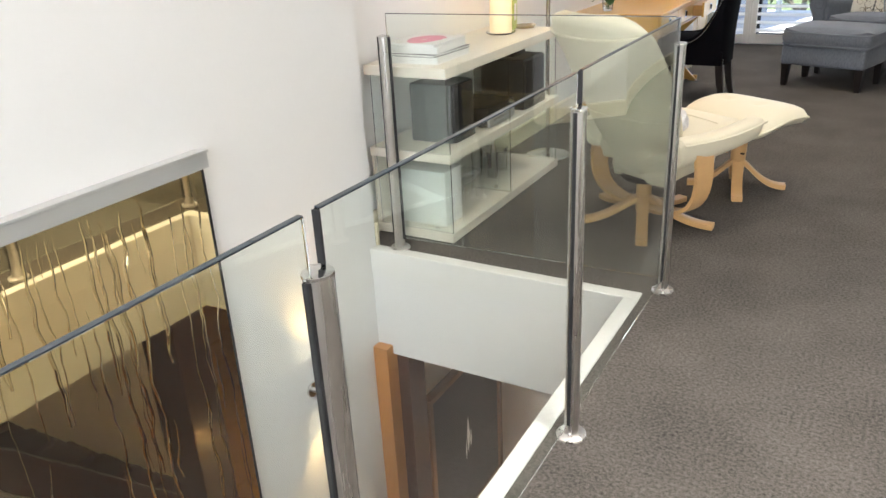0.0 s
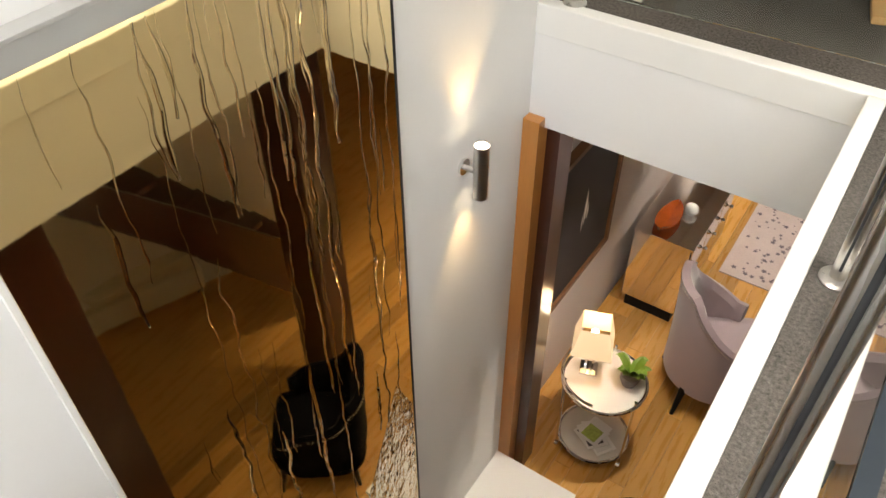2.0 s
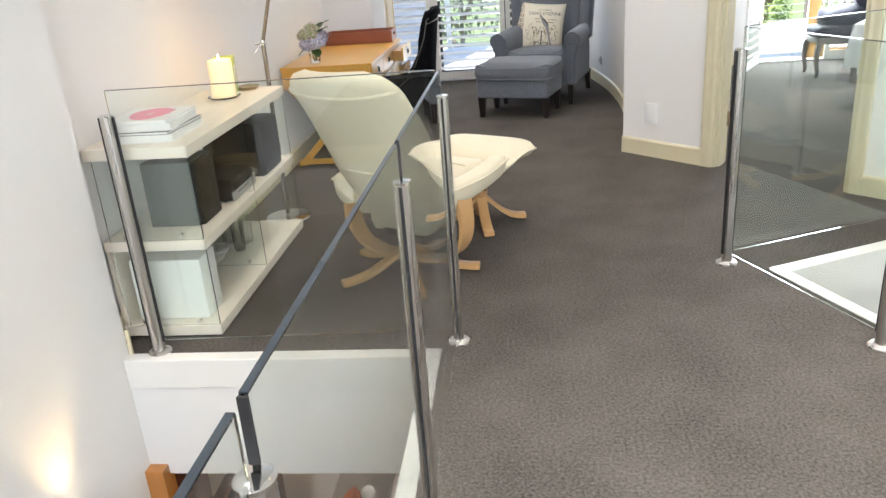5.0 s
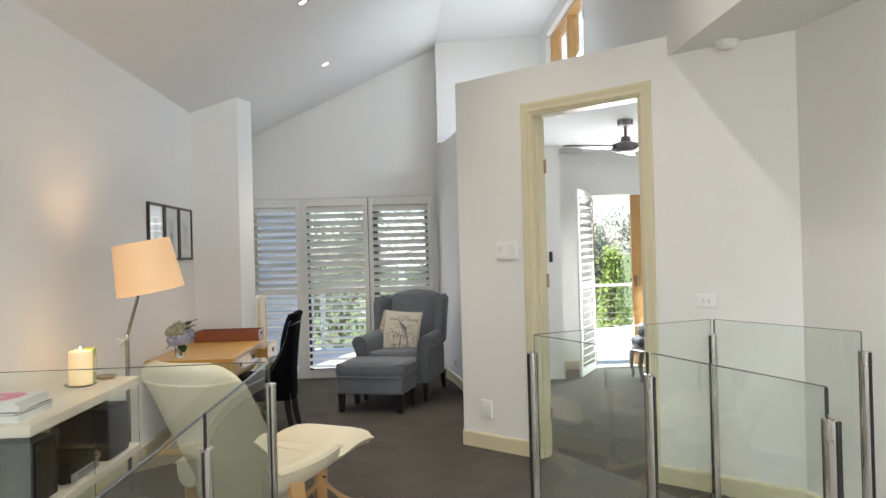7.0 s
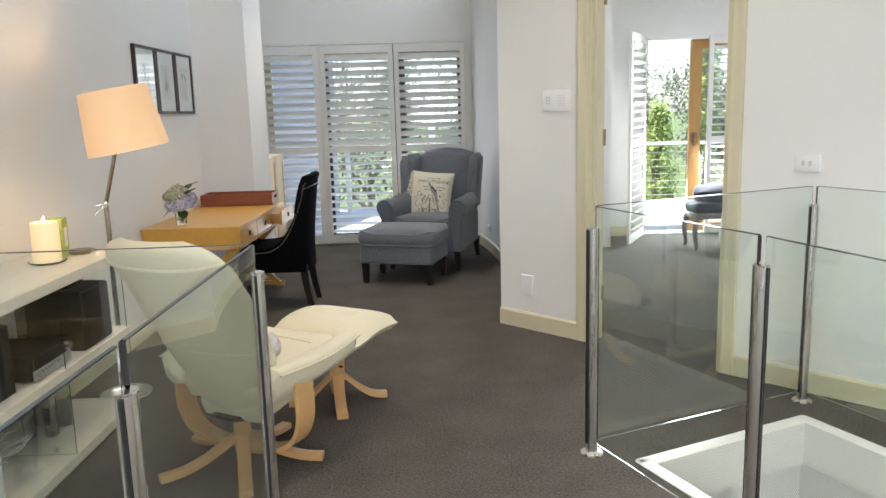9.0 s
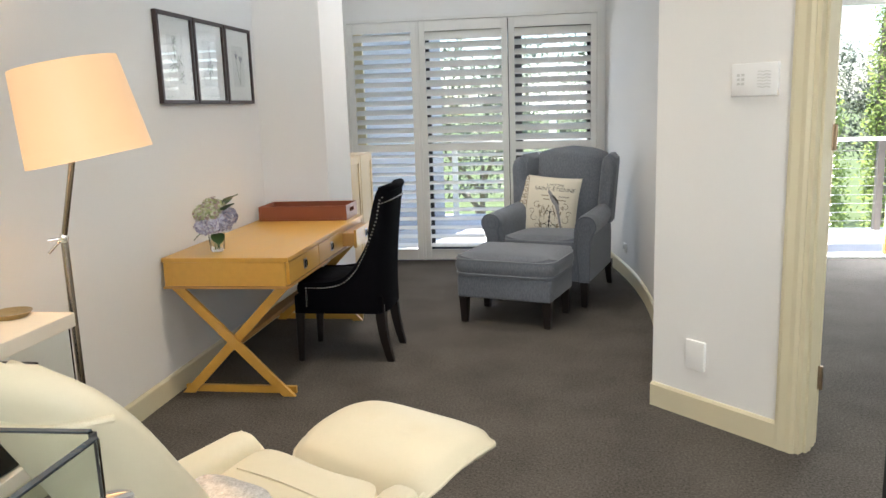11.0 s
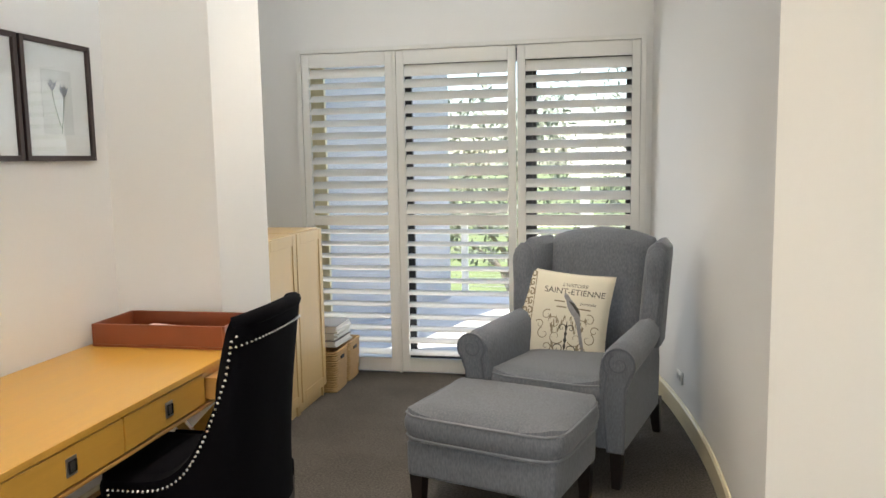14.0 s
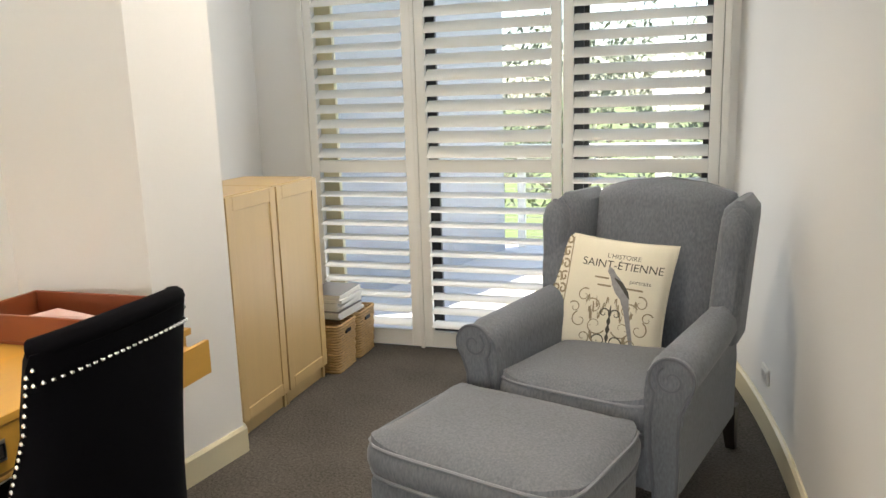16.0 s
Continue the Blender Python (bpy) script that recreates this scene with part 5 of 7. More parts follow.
# botanical prints
for k, (ya, yb) in enumerate(((5.632, 6.022), (6.036, 6.426), (6.44, 6.835))):
    t = thing("framed_print", pose(WEST, (ya + yb) / 2, 1.724), "dark framed botanical print behind glass on the wall", "picture", "framed prints")
    w, h, f = (yb - ya) / 2, 0.232, 0.020
    for q in ((-w, -w + f, -h, h), (w - f, w, -h, h), (-w + f, w - f, h - f, h), (-w + f, w - f, -h, -h + f)):
        part("frame", box(0.0, 0.026, q[0], q[1], q[2], q[3], 0.002), M_FRAME, t, smooth=False)
    part("mount", box(0.002, 0.010, -w + f, w - f, -h + f, h - f), M_PAPER, t, smooth=False)
    part("sheet", box(0.0102, 0.0112, -0.085, 0.085, -0.13, 0.12), mat("pale_paper", (0.66, 0.66, 0.63), 0.7, var=0.06, vscale=10), t, smooth=False)
    g = part("glazing", box(0.017, 0.019, -w + f, w - f, -h + f, h - f), M_CLEAR, t, smooth=False)
    g.visible_shadow = False
    r = random.Random(20 + k)

    def print_leaf(c, ang, l, w, mt, bend=0.0):
        d, e = Vector((0, math.cos(ang), math.sin(ang))), Vector((0, -math.sin(ang), math.cos(ang)))
        b = bmesh.new()
        b.faces.new([b.verts.new(c + d * l * u + e * (v * w + bend * u * u * l)) for u, v in ((0, 0.2), (0.3, 0.8), (0.65, 1), (1, 0), (0.65, -1), (0.3, -0.8), (0, -0.2))])
        part("printed_leaf", b, mt, t, smooth=False)

    def print_stem(pts, rad, mt):
        part("printed_stem", tube([(0.0122, y, z) for y, z in pts], rad, 5), mt, t)
    if k == 0:
        # five whorls of narrow leaves
        for (y, z, l, a0, a1, count) in ((-0.015, 0.085, 0.04, -40, 200, 7), (-0.02, 0.035, 0.042, -90, 130, 7), (0.035, -0.005, 0.045, 60, 310, 5), (-0.02, -0.03, 0.062, 150, 390, 7), (0.045, -0.095, 0.05, 20, 300, 7)):
            for i in range(count):
                ang = radians(a0 + (a1 - a0) * i / (count - 1) + r.uniform(-8, 8))
                print_leaf(Vector((0.0122 + 0.0002 * i, y, z)), ang, l * r.uniform(0.75, 1.1), 0.0042, M_SAGE if i % 3 else M_BIRD, r.uniform(-0.15, 0.15))
        print_stem([(-0.015, 0.085), (-0.02, 0.035), (-0.015, 0.0), (-0.02, -0.03)], 0.0010, M_SAGE)
    elif k == 1:
        # a spike of small florets over a rosette
        for i in range(16):
            z = 0.09 - 0.0085 * i
            print_leaf(Vector((0.0122 + 0.0001 * i, 0.004 * math.sin(i * 1.9), z)), radians(40 + 100 * (i % 2) + r.uniform(-25, 25)), 0.014 + 0.001 * i, 0.0045, M_MAUVE if i < 11 else M_BIRD)
        for i in range(8):
            print_leaf(Vector((0.0124 + 0.0001 * i, 0.0, -0.025)), radians(135 + 34 * i), 0.052 * r.uniform(0.8, 1.15), 0.0075, M_SAGE if i % 2 else M_BIRD, 0.1)
        print_stem([(0.0, 0.09), (0.004, 0.03), (0.0, -0.03), (-0.012, -0.10)], 0.0010, M_SAGE)
    else:
        # two closed bell flowers on long stems
        for y, z, sway in ((-0.03, 0.055, 0.05), (0.035, 0.035, -0.03)):
            for i in range(6):
                print_leaf(Vector((0.0122 + 0.0002 * i, y, z - 0.02)), radians(58 + 13 * i), 0.052 * r.uniform(0.85, 1.1), 0.0048, M_BIRD if i % 2 else M_SLATE)
            print_stem([(y, z - 0.02), (y + sway * 0.2, z - 0.07), (y + sway * 0.8, z - 0.16)], 0.0012, M_SAGE)

# cabinets in the alcove
for k, y0 in enumerate((7.625, 8.032)):
    t = thing("low_cabinet", pose(-1.80, y0, 0), "birch veneer cabinet with a framed door beside the window", "cabinet", "birch cabinets")
    W, L, H = 0.395, 0.40, 1.068
    for q in ((0, W, 0, 0.018, 0, H - 0.019), (0, W, L - 0.018, L, 0, H - 0.019), (0, W, 0, L, H - 0.0188, H), (0, W, 0.0182, L - 0.0182, 0.07, 0.088), (0, 0.006, 0.0182, L - 0.0182, 0.088, H - 0.02)):
        part("carcass_panel", box(*q, 0.001), M_BIRCH, t, smooth=False)
    part("plinth", box(W - 0.03, W - 0.012, 0.0182, L - 0.0182, 0, 0.0698), M_BIRCH, t, smooth=False)
    d = part("door", box(W + 0.004, W + 0.015, 0.05, L - 0.05, 0.12, H - 0.06), M_BIRCH, t, smooth=False)
    for q in ((0.003, 0.052, 0.075, H - 0.004), (L - 0.052, L - 0.003, 0.075, H - 0.004), (0.0525, L - 0.0525, H - 0.066, H - 0.004), (0.0525, L - 0.0525, 0.075, 0.132)):
        part("door_rail", box(W + 0.002, W + 0.021, q[0], q[1], q[2], q[3], 0.002), M_BIRCH, d, smooth=False)

for k in range(2):
    y0 = 8.462 + 0.262 * k
    t = thing("wicker_basket", pose(-1.46, y0 + 0.122, 0), "square woven wicker basket with handle holes", "basket", "wicker baskets")
    for i in range(17):
        z = 0.008 + 0.0158 * i
        hx, hy = 0.118 + 0.010 * i / 17, 0.108 + 0.008 * i / 17
        pts = []
        for sx, sy, a0 in ((1, 1, 0), (-1, 1, 90), (-1, -1, 180), (1, -1, 270)):
            for q in range(4):
                a = radians(a0 + 30 * q)
                pts.append((sx * (hx - 0.025) + 0.025 * math.cos(a) + 0.0025 * math.sin(i * 2 + q), sy * (hy - 0.025) + 0.025 * math.sin(a), z + 0.002 * math.sin(q * 2.1 + i)))
            nxt = {(1, 1): (-1, 1), (-1, 1): (-1, -1), (-1, -1): (1, -1), (1, -1): (1, 1)}[(sx, sy)]
            ax, ay = pts[-1][0], pts[-1][1]
            for q in range(1, 9):
                f_ = q / 9
                ex = nxt[0] * (hx - 0.025) + (0.025 * math.cos(radians(a0 + 90)))
                ey = nxt[1] * (hy - 0.025) + (0.025 * math.sin(radians(a0 + 90)))
                wob = 0.0032 * (1 if (q + i) % 2 else -1)
                px, py = ax + (ex - ax) * f_, ay + (ey - ay) * f_
                if sx == sy:
                    py += wob
                else:
                    px += wob
                pts.append((px, py, z))
        part("woven_strand", tube(pts, 0.0082, 5, closed=True), M_WICKER, t)
    part("bottom", box(-0.11, 0.11, -0.10, 0.10, 0.001, 0.008), M_WICKER, t, smooth=False)
    # solid black block stands in for the shade inside an open handle hole
    part("handle_hole", box(0.1285, 0.136, -0.032, 0.032, 0.205, 0.228, 0.003), M_BLACK, t, smooth=False)
for i in range(9):
    r = random.Random(40 + i)
    mg = thing("magazine", pose(-1.46 + r.uniform(-0.012, 0.012), 8.70 + r.uniform(-0.02, 0.02), 0.271 + 0.0162 * i, 0, 0, r.uniform(-4, 4)), "glossy magazine in a pile on the baskets", "magazine", "magazine pile")
    part("page_block", box(-0.10, 0.105, -0.14, 0.14, 0.0008, 0.0149), M_PAPER, mg, smooth=False)
    part("cover", box(-0.102, 0.107, -0.142, 0.142, 0.015, 0.016), (M_PAPER, M_GREYBIT, M_DARKPAPER)[i % 3], mg, smooth=False)


def armchair():
    t = thing("wing_armchair", pose(0.195, 7.77, 0, 0, 0, -17) @ Matrix.Scale(1.03, 4), "grey-blue linen wing armchair with rolled arms by the window", "armchair")
    for x, y, s in ((-0.31, -0.37, -1), (0.31, -0.37, -1), (-0.30, 0.36, 1), (0.30, 0.36, 1)):
        secs = []
        for i in range(5):
            v = i / 4
            w = 0.027 - 0.009 * v
            yy = y + (0.05 * v * v if s > 0 else 0)
            secs.append([(x - w, yy - w, 0.20 * (1 - v)), (x + w, yy - w, 0.20 * (1 - v)), (x + w, yy + w, 0.20 * (1 - v)), (x - w, yy + w, 0.20 * (1 - v))])
        part("leg", loft(secs), M_DARKLEG, t)
    part("seat_frame", box(-0.30, 0.30, -0.43, 0.38, 0.185, 0.335, 0.02), M_GREYFAB, t)
    st = part("seat_cushion", pad(0.56, 0.64, 0.15, 6, 0.10, 14), M_GREYFAB, t, m=pose(0, -0.14, 0.405, -3, 0, 0))
    for z in (-0.045, 0.042):
        pts = []
        for i in range(40):
            a = 2 * math.pi * i / 40
            c, s = math.cos(a), math.sin(a)
            k = (abs(c) ** 6 + abs(s) ** 6) ** (1 / 6)
            pts.append((c / k * 0.284, s / k * 0.324, z))
        part("piping", tube(pts, 0.005, 6, closed=True), M_PIPE, st)
    # back: padded panel with an arched top
    secs = []
    n = 24
    for i in range(n + 1):
        v = i / n
        z = 0.33 + 0.733 * v
        w0 = 0.285 - 0.01 * v
        th = 0.075
        cy = 0.30 + 0.15 * v
        ring = []
        for k in range(32):
            a = 2 * math.pi * k / 32
            ca, sa = math.cos(a), math.sin(a)
            x = w0 * math.copysign(abs(ca) ** 0.35, ca)
            arch = -0.055 * (x / w0) ** 2 * v ** 3
            y = th * math.copysign(abs(sa) ** 0.5, sa)
            f = 1.0
            if v > 0.9:
                f = math.sqrt(max(0.03, 1 - ((v - 0.9) / 0.1) ** 2))
            ring.append((x * (0.985 + 0.015 * f), cy + y * f - (0.02 * (1 - (x / w0) ** 2) if sa < 0 else 0), z + arch))
        secs.append(ring)
    part("backrest", loft(secs), M_GREYFAB, t)
    for s in (-1, 1):
        # wing: a padded panel that narrows towards the arm
        secs = []
        for i in range(15):
            v = i / 14
            z = 0.52 + 0.49 * v
            fwd = 0.10 + 0.07 * math.sin(v * math.pi * 0.9) - 0.03 * v
            yb = 0.36 + 0.13 * v
            yf = yb - 0.17 - fwd
            x0 = s * (0.30 + 0.012 * v)
            e = 0.058 * (math.sqrt(max(0.05, 1 - max(0, (v - 0.88) / 0.12) ** 2)))
            ring = []
            for k in range(20):
                a = 2 * math.pi * k / 20
                ca, sa = math.cos(a), math.sin(a)
                yy = (yb + yf) / 2 + (yb - yf) / 2 * math.copysign(abs(ca) ** 0.5, ca)
                flare = s * 0.03 * max(0, (yb - yy) / 0.3) ** 2
                ring.append((x0 + e * math.copysign(abs(sa) ** 0.6, sa) + flare, yy, z))
            secs.append(ring)
        wg = part("wing", loft(secs), M_GREYFAB, t)
        part("wing_scroll", tube([(s * 0.345, 0.125 + 0.055 * (i / 12), 0.60 + 0.39 * i / 12) for i in range(13)], [0.014, 0.032, 0.038, 0.041, 0.043, 0.045, 0.047, 0.050, 0.053, 0.056, 0.055, 0.046, 0.018], 16), M_GREYFAB, wg)
        # arm: upright side with an outward roll
        xs = s * 0.315
        prof = [(-0.045, 0.19), (0.055, 0.19), (0.060, 0.42), (0.052, 0.50), (0.085, 0.515), (0.108, 0.555), (0.105, 0.60), (0.075, 0.635), (0.030, 0.645), (-0.015, 0.632), (-0.042, 0.60), (-0.050, 0.54)]
        secs = []
        for i in range(12):
            v = i / 11
            y = -0.455 + 0.74 * v
            fl = 0.93 if i in (0,) else 1.0
            secs.append([(xs + s * ((px if px < 0.05 else px * (1 - 0.42 * v)) - 0.014) * fl, y, (pz - 0.4) * fl + 0.4 + 0.025 * v * (pz > 0.5)) for px, pz in prof])
        ar = part("arm", loft(secs), M_GREYFAB, t)
        # arm front: a scroll at the top over a panel that narrows to the leg, piped all round
        cx, cz = xs + s * 0.026, 0.575
        edge = [(cx + s * 0.066 * math.cos(radians(a)), cz + 0.066 * math.sin(radians(a))) for a in range(-42, 226, 12)]
        left = [(xs - s * 0.030, 0.50), (xs - s * 0.036, 0.44), (xs - s * 0.034, 0.36), (xs - s * 0.026, 0.28), (xs - s * 0.020, 0.195)]
        right = [(xs + s * 0.048, 0.195), (xs + s * 0.052, 0.30), (xs + s * 0.050, 0.40), (xs + s * 0.052, 0.47)]
        outline = edge + left + right
        fp = part("arm_front", prism(outline, -0.466, -0.440, 0.006, axis='y'), M_GREYFAB, ar)
        part("front_piping", tube([(x, -0.467, z) for x, z in outline], 0.0048, 7, closed=True), M_DARKPIPE, fp, "darker self piping")
        pts = []
        for i in range(22):
            a = i * 0.34
            r = 0.046 - 0.0016 * i
            pts.append((cx + s * r * math.cos(a + 2.2), -0.466, cz + r * math.sin(a + 2.2)))
        part("scroll_pleat", tube(pts, [0.0045 - 0.0001 * i for i in range(22)], 7), M_DARKPIPE, fp)
    return t


armchair()


def ottoman():
    t = thing("ottoman", pose(-0.085, 7.04, 0, 0, 0, -17) @ Matrix.Scale(1.08, 4), "grey-blue linen ottoman with piped cushion before the armchair", "ottoman")
    for x in (-0.27, 0.27):
        for y in (-0.19, 0.19):
            secs = []
            for i in range(4):
                v = i / 3
                w = 0.028 - 0.010 * v
                secs.append([(x - w, y - w, 0.18 * (1 - v)), (x + w, y - w, 0.18 * (1 - v)), (x + w, y + w, 0.18 * (1 - v)), (x - w, y + w, 0.18 * (1 - v))])
            part("leg", loft(secs), M_DARKLEG, t)
    part("frame", box(-0.302, 0.302, -0.232, 0.232, 0.163, 0.306, 0.018, seg=3), M_GREYFAB, t)
    c = part("cushion", pad(0.635, 0.50, 0.15, 7, 0.18, 14), M_GREYFAB, t, m=pose(0, 0, 0.365))
    for z in (-0.045, 0.042):
        pts = []
        for i in range(44):
            a = 2 * math.pi * i / 44
            cc, s = math.cos(a), math.sin(a)
            k = (abs(cc) ** 7 + abs(s) ** 7) ** (1 / 7)
            pts.append((cc / k * 0.322, s / k * 0.254, z))
        part("piping", tube(pts, 0.0052, 6, closed=True), M_PIPE, c)
    return t


ottoman()


def cushion():
    S, T = 0.240, 0.064
    t = thing("throw_cushion", pose(0.122, 7.945, 0.645, 90 - 20, 2, -5) @ Matrix.Rotation(radians(-4), 4, 'Z'), "cream linen cushion printed with scrolls, lettering and a grey bird", "cushion")

    def h(u, v):
        return T * (max(0.0, 1 - u * u) * max(0.0, 1 - v * v)) ** 0.42

    def xy(u, v):
        return S * u * (1 - 0.06 * (1 - v * v)), S * v * (1 - 0.06 * (1 - u * u))
    b = bmesh.new()
    n = 26
    for side in (1, -1):
        g = [[b.verts.new((*xy(-1 + 2 * i / n, -1 + 2 * j / n), side * h(-1 + 2 * i / n, -1 + 2 * j / n))) for j in range(n + 1)] for i in range(n + 1)]
        for i in range(n):
            for j in range(n):
                b.faces.new((g[i][j], g[i + 1][j], g[i + 1][j + 1], g[i][j + 1]))
    bmesh.ops.remove_doubles(b, verts=b.verts, dist=0.0005)
    part("cover", b, M_LINEN, t)
    part("edge_piping", tube([(*xy(u, v), 0) for u, v in [(-1 + 2 * i / 12, -1) for i in range(12)] + [(1, -1 + 2 * i / 12) for i in range(12)] + [(1 - 2 * i / 12, 1) for i in range(12)] + [(-1, 1 - 2 * i / 12) for i in range(12)]], 0.004, 6, closed=True), M_LINEN, t)

    def drape(b, name, mt, lift=0.0012):
        for v in b.verts:
            u_, v_ = v.co.x, v.co.y
            x, y = xy(u_, v_)
            v.co = Vector((x, y, h(u_, v_) + lift + v.co.z))
        part(name, b, mt, t, smooth=False)

    def ribbon(pts, w):
        b = bmesh.new()
        prev = None
        for i, p in enumerate(pts):
            a, c = Vector(pts[max(i - 1, 0)]), Vector(pts[min(i + 1, len(pts) - 1)])
            d = (c - a).normalized() if (c - a).length > 1e-6 else Vector((1, 0))
            nn = Vector((-d.y, d.x)) * (w[i] if isinstance(w, list) else w)
            q = (b.verts.new((p[0] + nn.x, p[1] + nn.y, 0)), b.verts.new((p[0] - nn.x, p[1] - nn.y, 0)))
            if prev:
                b.faces.new((prev[0], q[0], q[1], prev[1]))
            prev = q
        return b

    def words(txt, size, cx, cy, mt):
        cu = bpy.data.curves.new("lettering", 'FONT')
        cu.body, cu.size, cu.align_x, cu.align_y = txt, size, 'CENTER', 'CENTER'
        tmp = bpy.data.objects.new("lettering", cu)
        scene.collection.objects.link(tmp)
        me = tmp.to_mesh()
        b = bmesh.new()
        b.from_mesh(me)
        tmp.to_mesh_clear()
        bpy.data.objects.remove(tmp)
        bmesh.ops.triangulate(b, faces=b.faces)
        bmesh.ops.subdivide_edges(b, edges=[e for e in b.edges if e.calc_length() > 0.08], cuts=2)
        for v in b.verts:
            v.co = Vector((v.co.x + cx, v.co.y + cy, 0))
        drape(b, "lettering", mt)
    words("L'HISTOIRE", 0.115, 0.20, 0.70, M_INK)
    words("SAINT-ÉTIENNE", 0.195, 0.20, 0.54, M_INK)
    words("portraits", 0.10, 0.55, 0.30, M_INK)
    for y, x0, x1 in ((0.30, -0.22, 0.02), (0.17, -0.15, 0.08), (0.17, 0.30, 0.62)):
        drape(ribbon([(x0 + (x1 - x0) * i / 8, y) for i in range(9)], 0.016), "faded_text_line", M_TAUPE)
    # border band of curls and a field of scrolls
    for i in range(9):
        cy = -0.86 + 0.215 * i
        s = 1 if i % 2 else -1
        for q in (-1, 1):
            drape(ribbon([(-0.83 + q * 0.055 + s * (0.085 - 0.006 * k) * math.cos(k * 0.55 + q), cy + (0.095 - 0.0065 * k) * math.sin(k * 0.55 + q)) for k in range(13)], 0.017), "border_curl", M_TAUPE)
    for x in (-0.955, -0.70):
        drape(ribbon([(x, -0.93 + 1.86 * i / 30) for i in range(31)], 0.010), "border_line", M_TAUPE)
    for s in (-1, 1):
        for k in range(7):
            drape(ribbon([(0.14 + s * (0.05 + 0.055 * k + 0.05 * q / 5), -0.12 - 0.10 * (k % 3) + 0.10 * math.sin(q * 0.9 + k)) for q in range(6)], [0.004, 0.012, 0.016, 0.014, 0.008, 0.003]), "tendril_print", M_TAUPE)
        for (cx, cy, r, t0, turn) in ((0.30, -0.22, 0.16, 0.5, 1), (0.48, -0.05, 0.13, 2.0, -1), (0.22, -0.52, 0.18, 3.6, 1), (0.50, -0.48, 0.15, 1.2, -1), (0.13, -0.78, 0.12, 0.2, 1), (0.40, -0.76, 0.11, 4.0, -1), (0.62, -0.28, 0.11, 0.6, 1), (0.10, -0.30, 0.09, 2.8, -1)):
            pts = [(0.14 + s * (cx + r * (1 - k / 19) * math.cos(t0 + turn * k * 0.42)), cy + r * (1 - k / 19) * math.sin(t0 + turn * k * 0.42)) for k in range(16)]
            drape(ribbon(pts, [0.012 - 0.0005 * k for k in range(16)]), "scroll_print", M_INK if (cx < 0.2) else M_TAUPE)
        for k in range(5):
            a = 0.6 + k * 0.5
            drape(ribbon([(0.14 + s * (0.30 + 0.10 * math.cos(a) * q / 3), -0.38 + 0.16 * math.sin(a * 2) * q / 3 - 0.08 * k) for q in range(4)], [0.008, 0.026, 0.020, 0.003]), "leaf_print", M_TAUPE)
    drape(ribbon([(0.14, -0.92 + 0.07 * i) for i in range(12)], [0.01, 0.025, 0.01, 0.035, 0.012, 0.04, 0.014, 0.035, 0.012, 0.03, 0.012, 0.006]), "stem_print", M_INK)
    drape(ribbon([(0.00, 0.50), (0.03, 0.44), (0.09, 0.36), (0.17, 0.24), (0.26, 0.12), (0.34, 0.0), (0.40, -0.20), (0.48, -0.50), (0.55, -0.78), (0.57, -0.90)],
                 [0.012, 0.052, 0.05, 0.088, 0.10, 0.075, 0.045, 0.036, 0.03, 0.012]), "bird_print", M_BIRD, 0.0022)
    drape(ribbon([(0.12, 0.32), (0.24, 0.24), (0.36, 0.10), (0.42, 0.0)], [0.01, 0.035, 0.03, 0.004]), "wing_print", M_INK, 0.003)
    return t


cushion()

# ---- lower room ----
M_BOARD = mat("floor_board", (0.56, 0.295, 0.075), 0.28, var=0.14, vscale=3, stretch=(9, 0.9, 1), rand=0.28, fine=0.06, fscale=40, coat=0.12)
M_PINKVELVET = mat("dusty_pink_velvet", (0.34, 0.265, 0.275), 0.75, var=0.08, vscale=6, sheen=0.4, bump=0.2, bscale=300)
M_MIRROR = mat("mirror_panel", (0.78, 0.74, 0.70), 0.04, 1.0, var=0.03, vscale=3)
M_STONE = mat("tan_stone", (0.36, 0.22, 0.095), 0.5, var=0.15, vscale=10, fine=0.2, fscale=90, bump=0.2, bscale=80)
M_RUG = mat("pale_rug", (0.55, 0.46, 0.43), 0.95, var=0.1, vscale=6, fine=0.15, fscale=120, bump=0.5, bscale=250, spec=0.1)
M_RUGMARK = mat("rug_motif", (0.16, 0.13, 0.15), 0.95, var=0.2, vscale=10)
M_CANVAS = mat("dark_canvas", (0.02, 0.019, 0.023), 0.6, var=0.4, vscale=1.6)
M_ORANGEDISH = mat("amber_glass_dish", (0.42, 0.085, 0.012), 0.12, var=0.3, vscale=14, coat=0.6)
M_POT = mat("grey_pot", (0.16, 0.13, 0.12), 0.6, var=0.1)
M_GREENLEAF = mat("fresh_green_leaf", (0.19, 0.30, 0.035), 0.35, var=0.3, vscale=14)
M_MARBLE = mat("pale_glass_top", (0.66, 0.62, 0.56), 0.12, var=0.08, vscale=7, coat=0.5)
JX, JY = VWEST, 2.56
solid("lower_jamb", box(JX + 0.001, JX + 0.08, JY, JY + 0.23, LOW, -0.502), M_JAMB, "orange timber door jamb at the foot of the void", "door frame")
solid("lower_jamb_return", box(JX + 0.0805, JX + 0.145, JY + 0.085, JY + 0.23, LOW, -0.552), M_REDTIMBER, "reddish timber return of the jamb", "door frame")
pl = thing("white_plinth", pose(VWEST, 1.835, LOW), "white painted low plinth beside the water wall", "plinth")
part("body", box(0.002, 0.56, 0.004, 0.70, 0.0, 0.185, 0.003), M_WHITE, pl, smooth=False)
part("top", box(0.001, 0.575, 0.0, 0.72, 0.186, 0.215, 0.004), M_WHITE, pl, smooth=False)
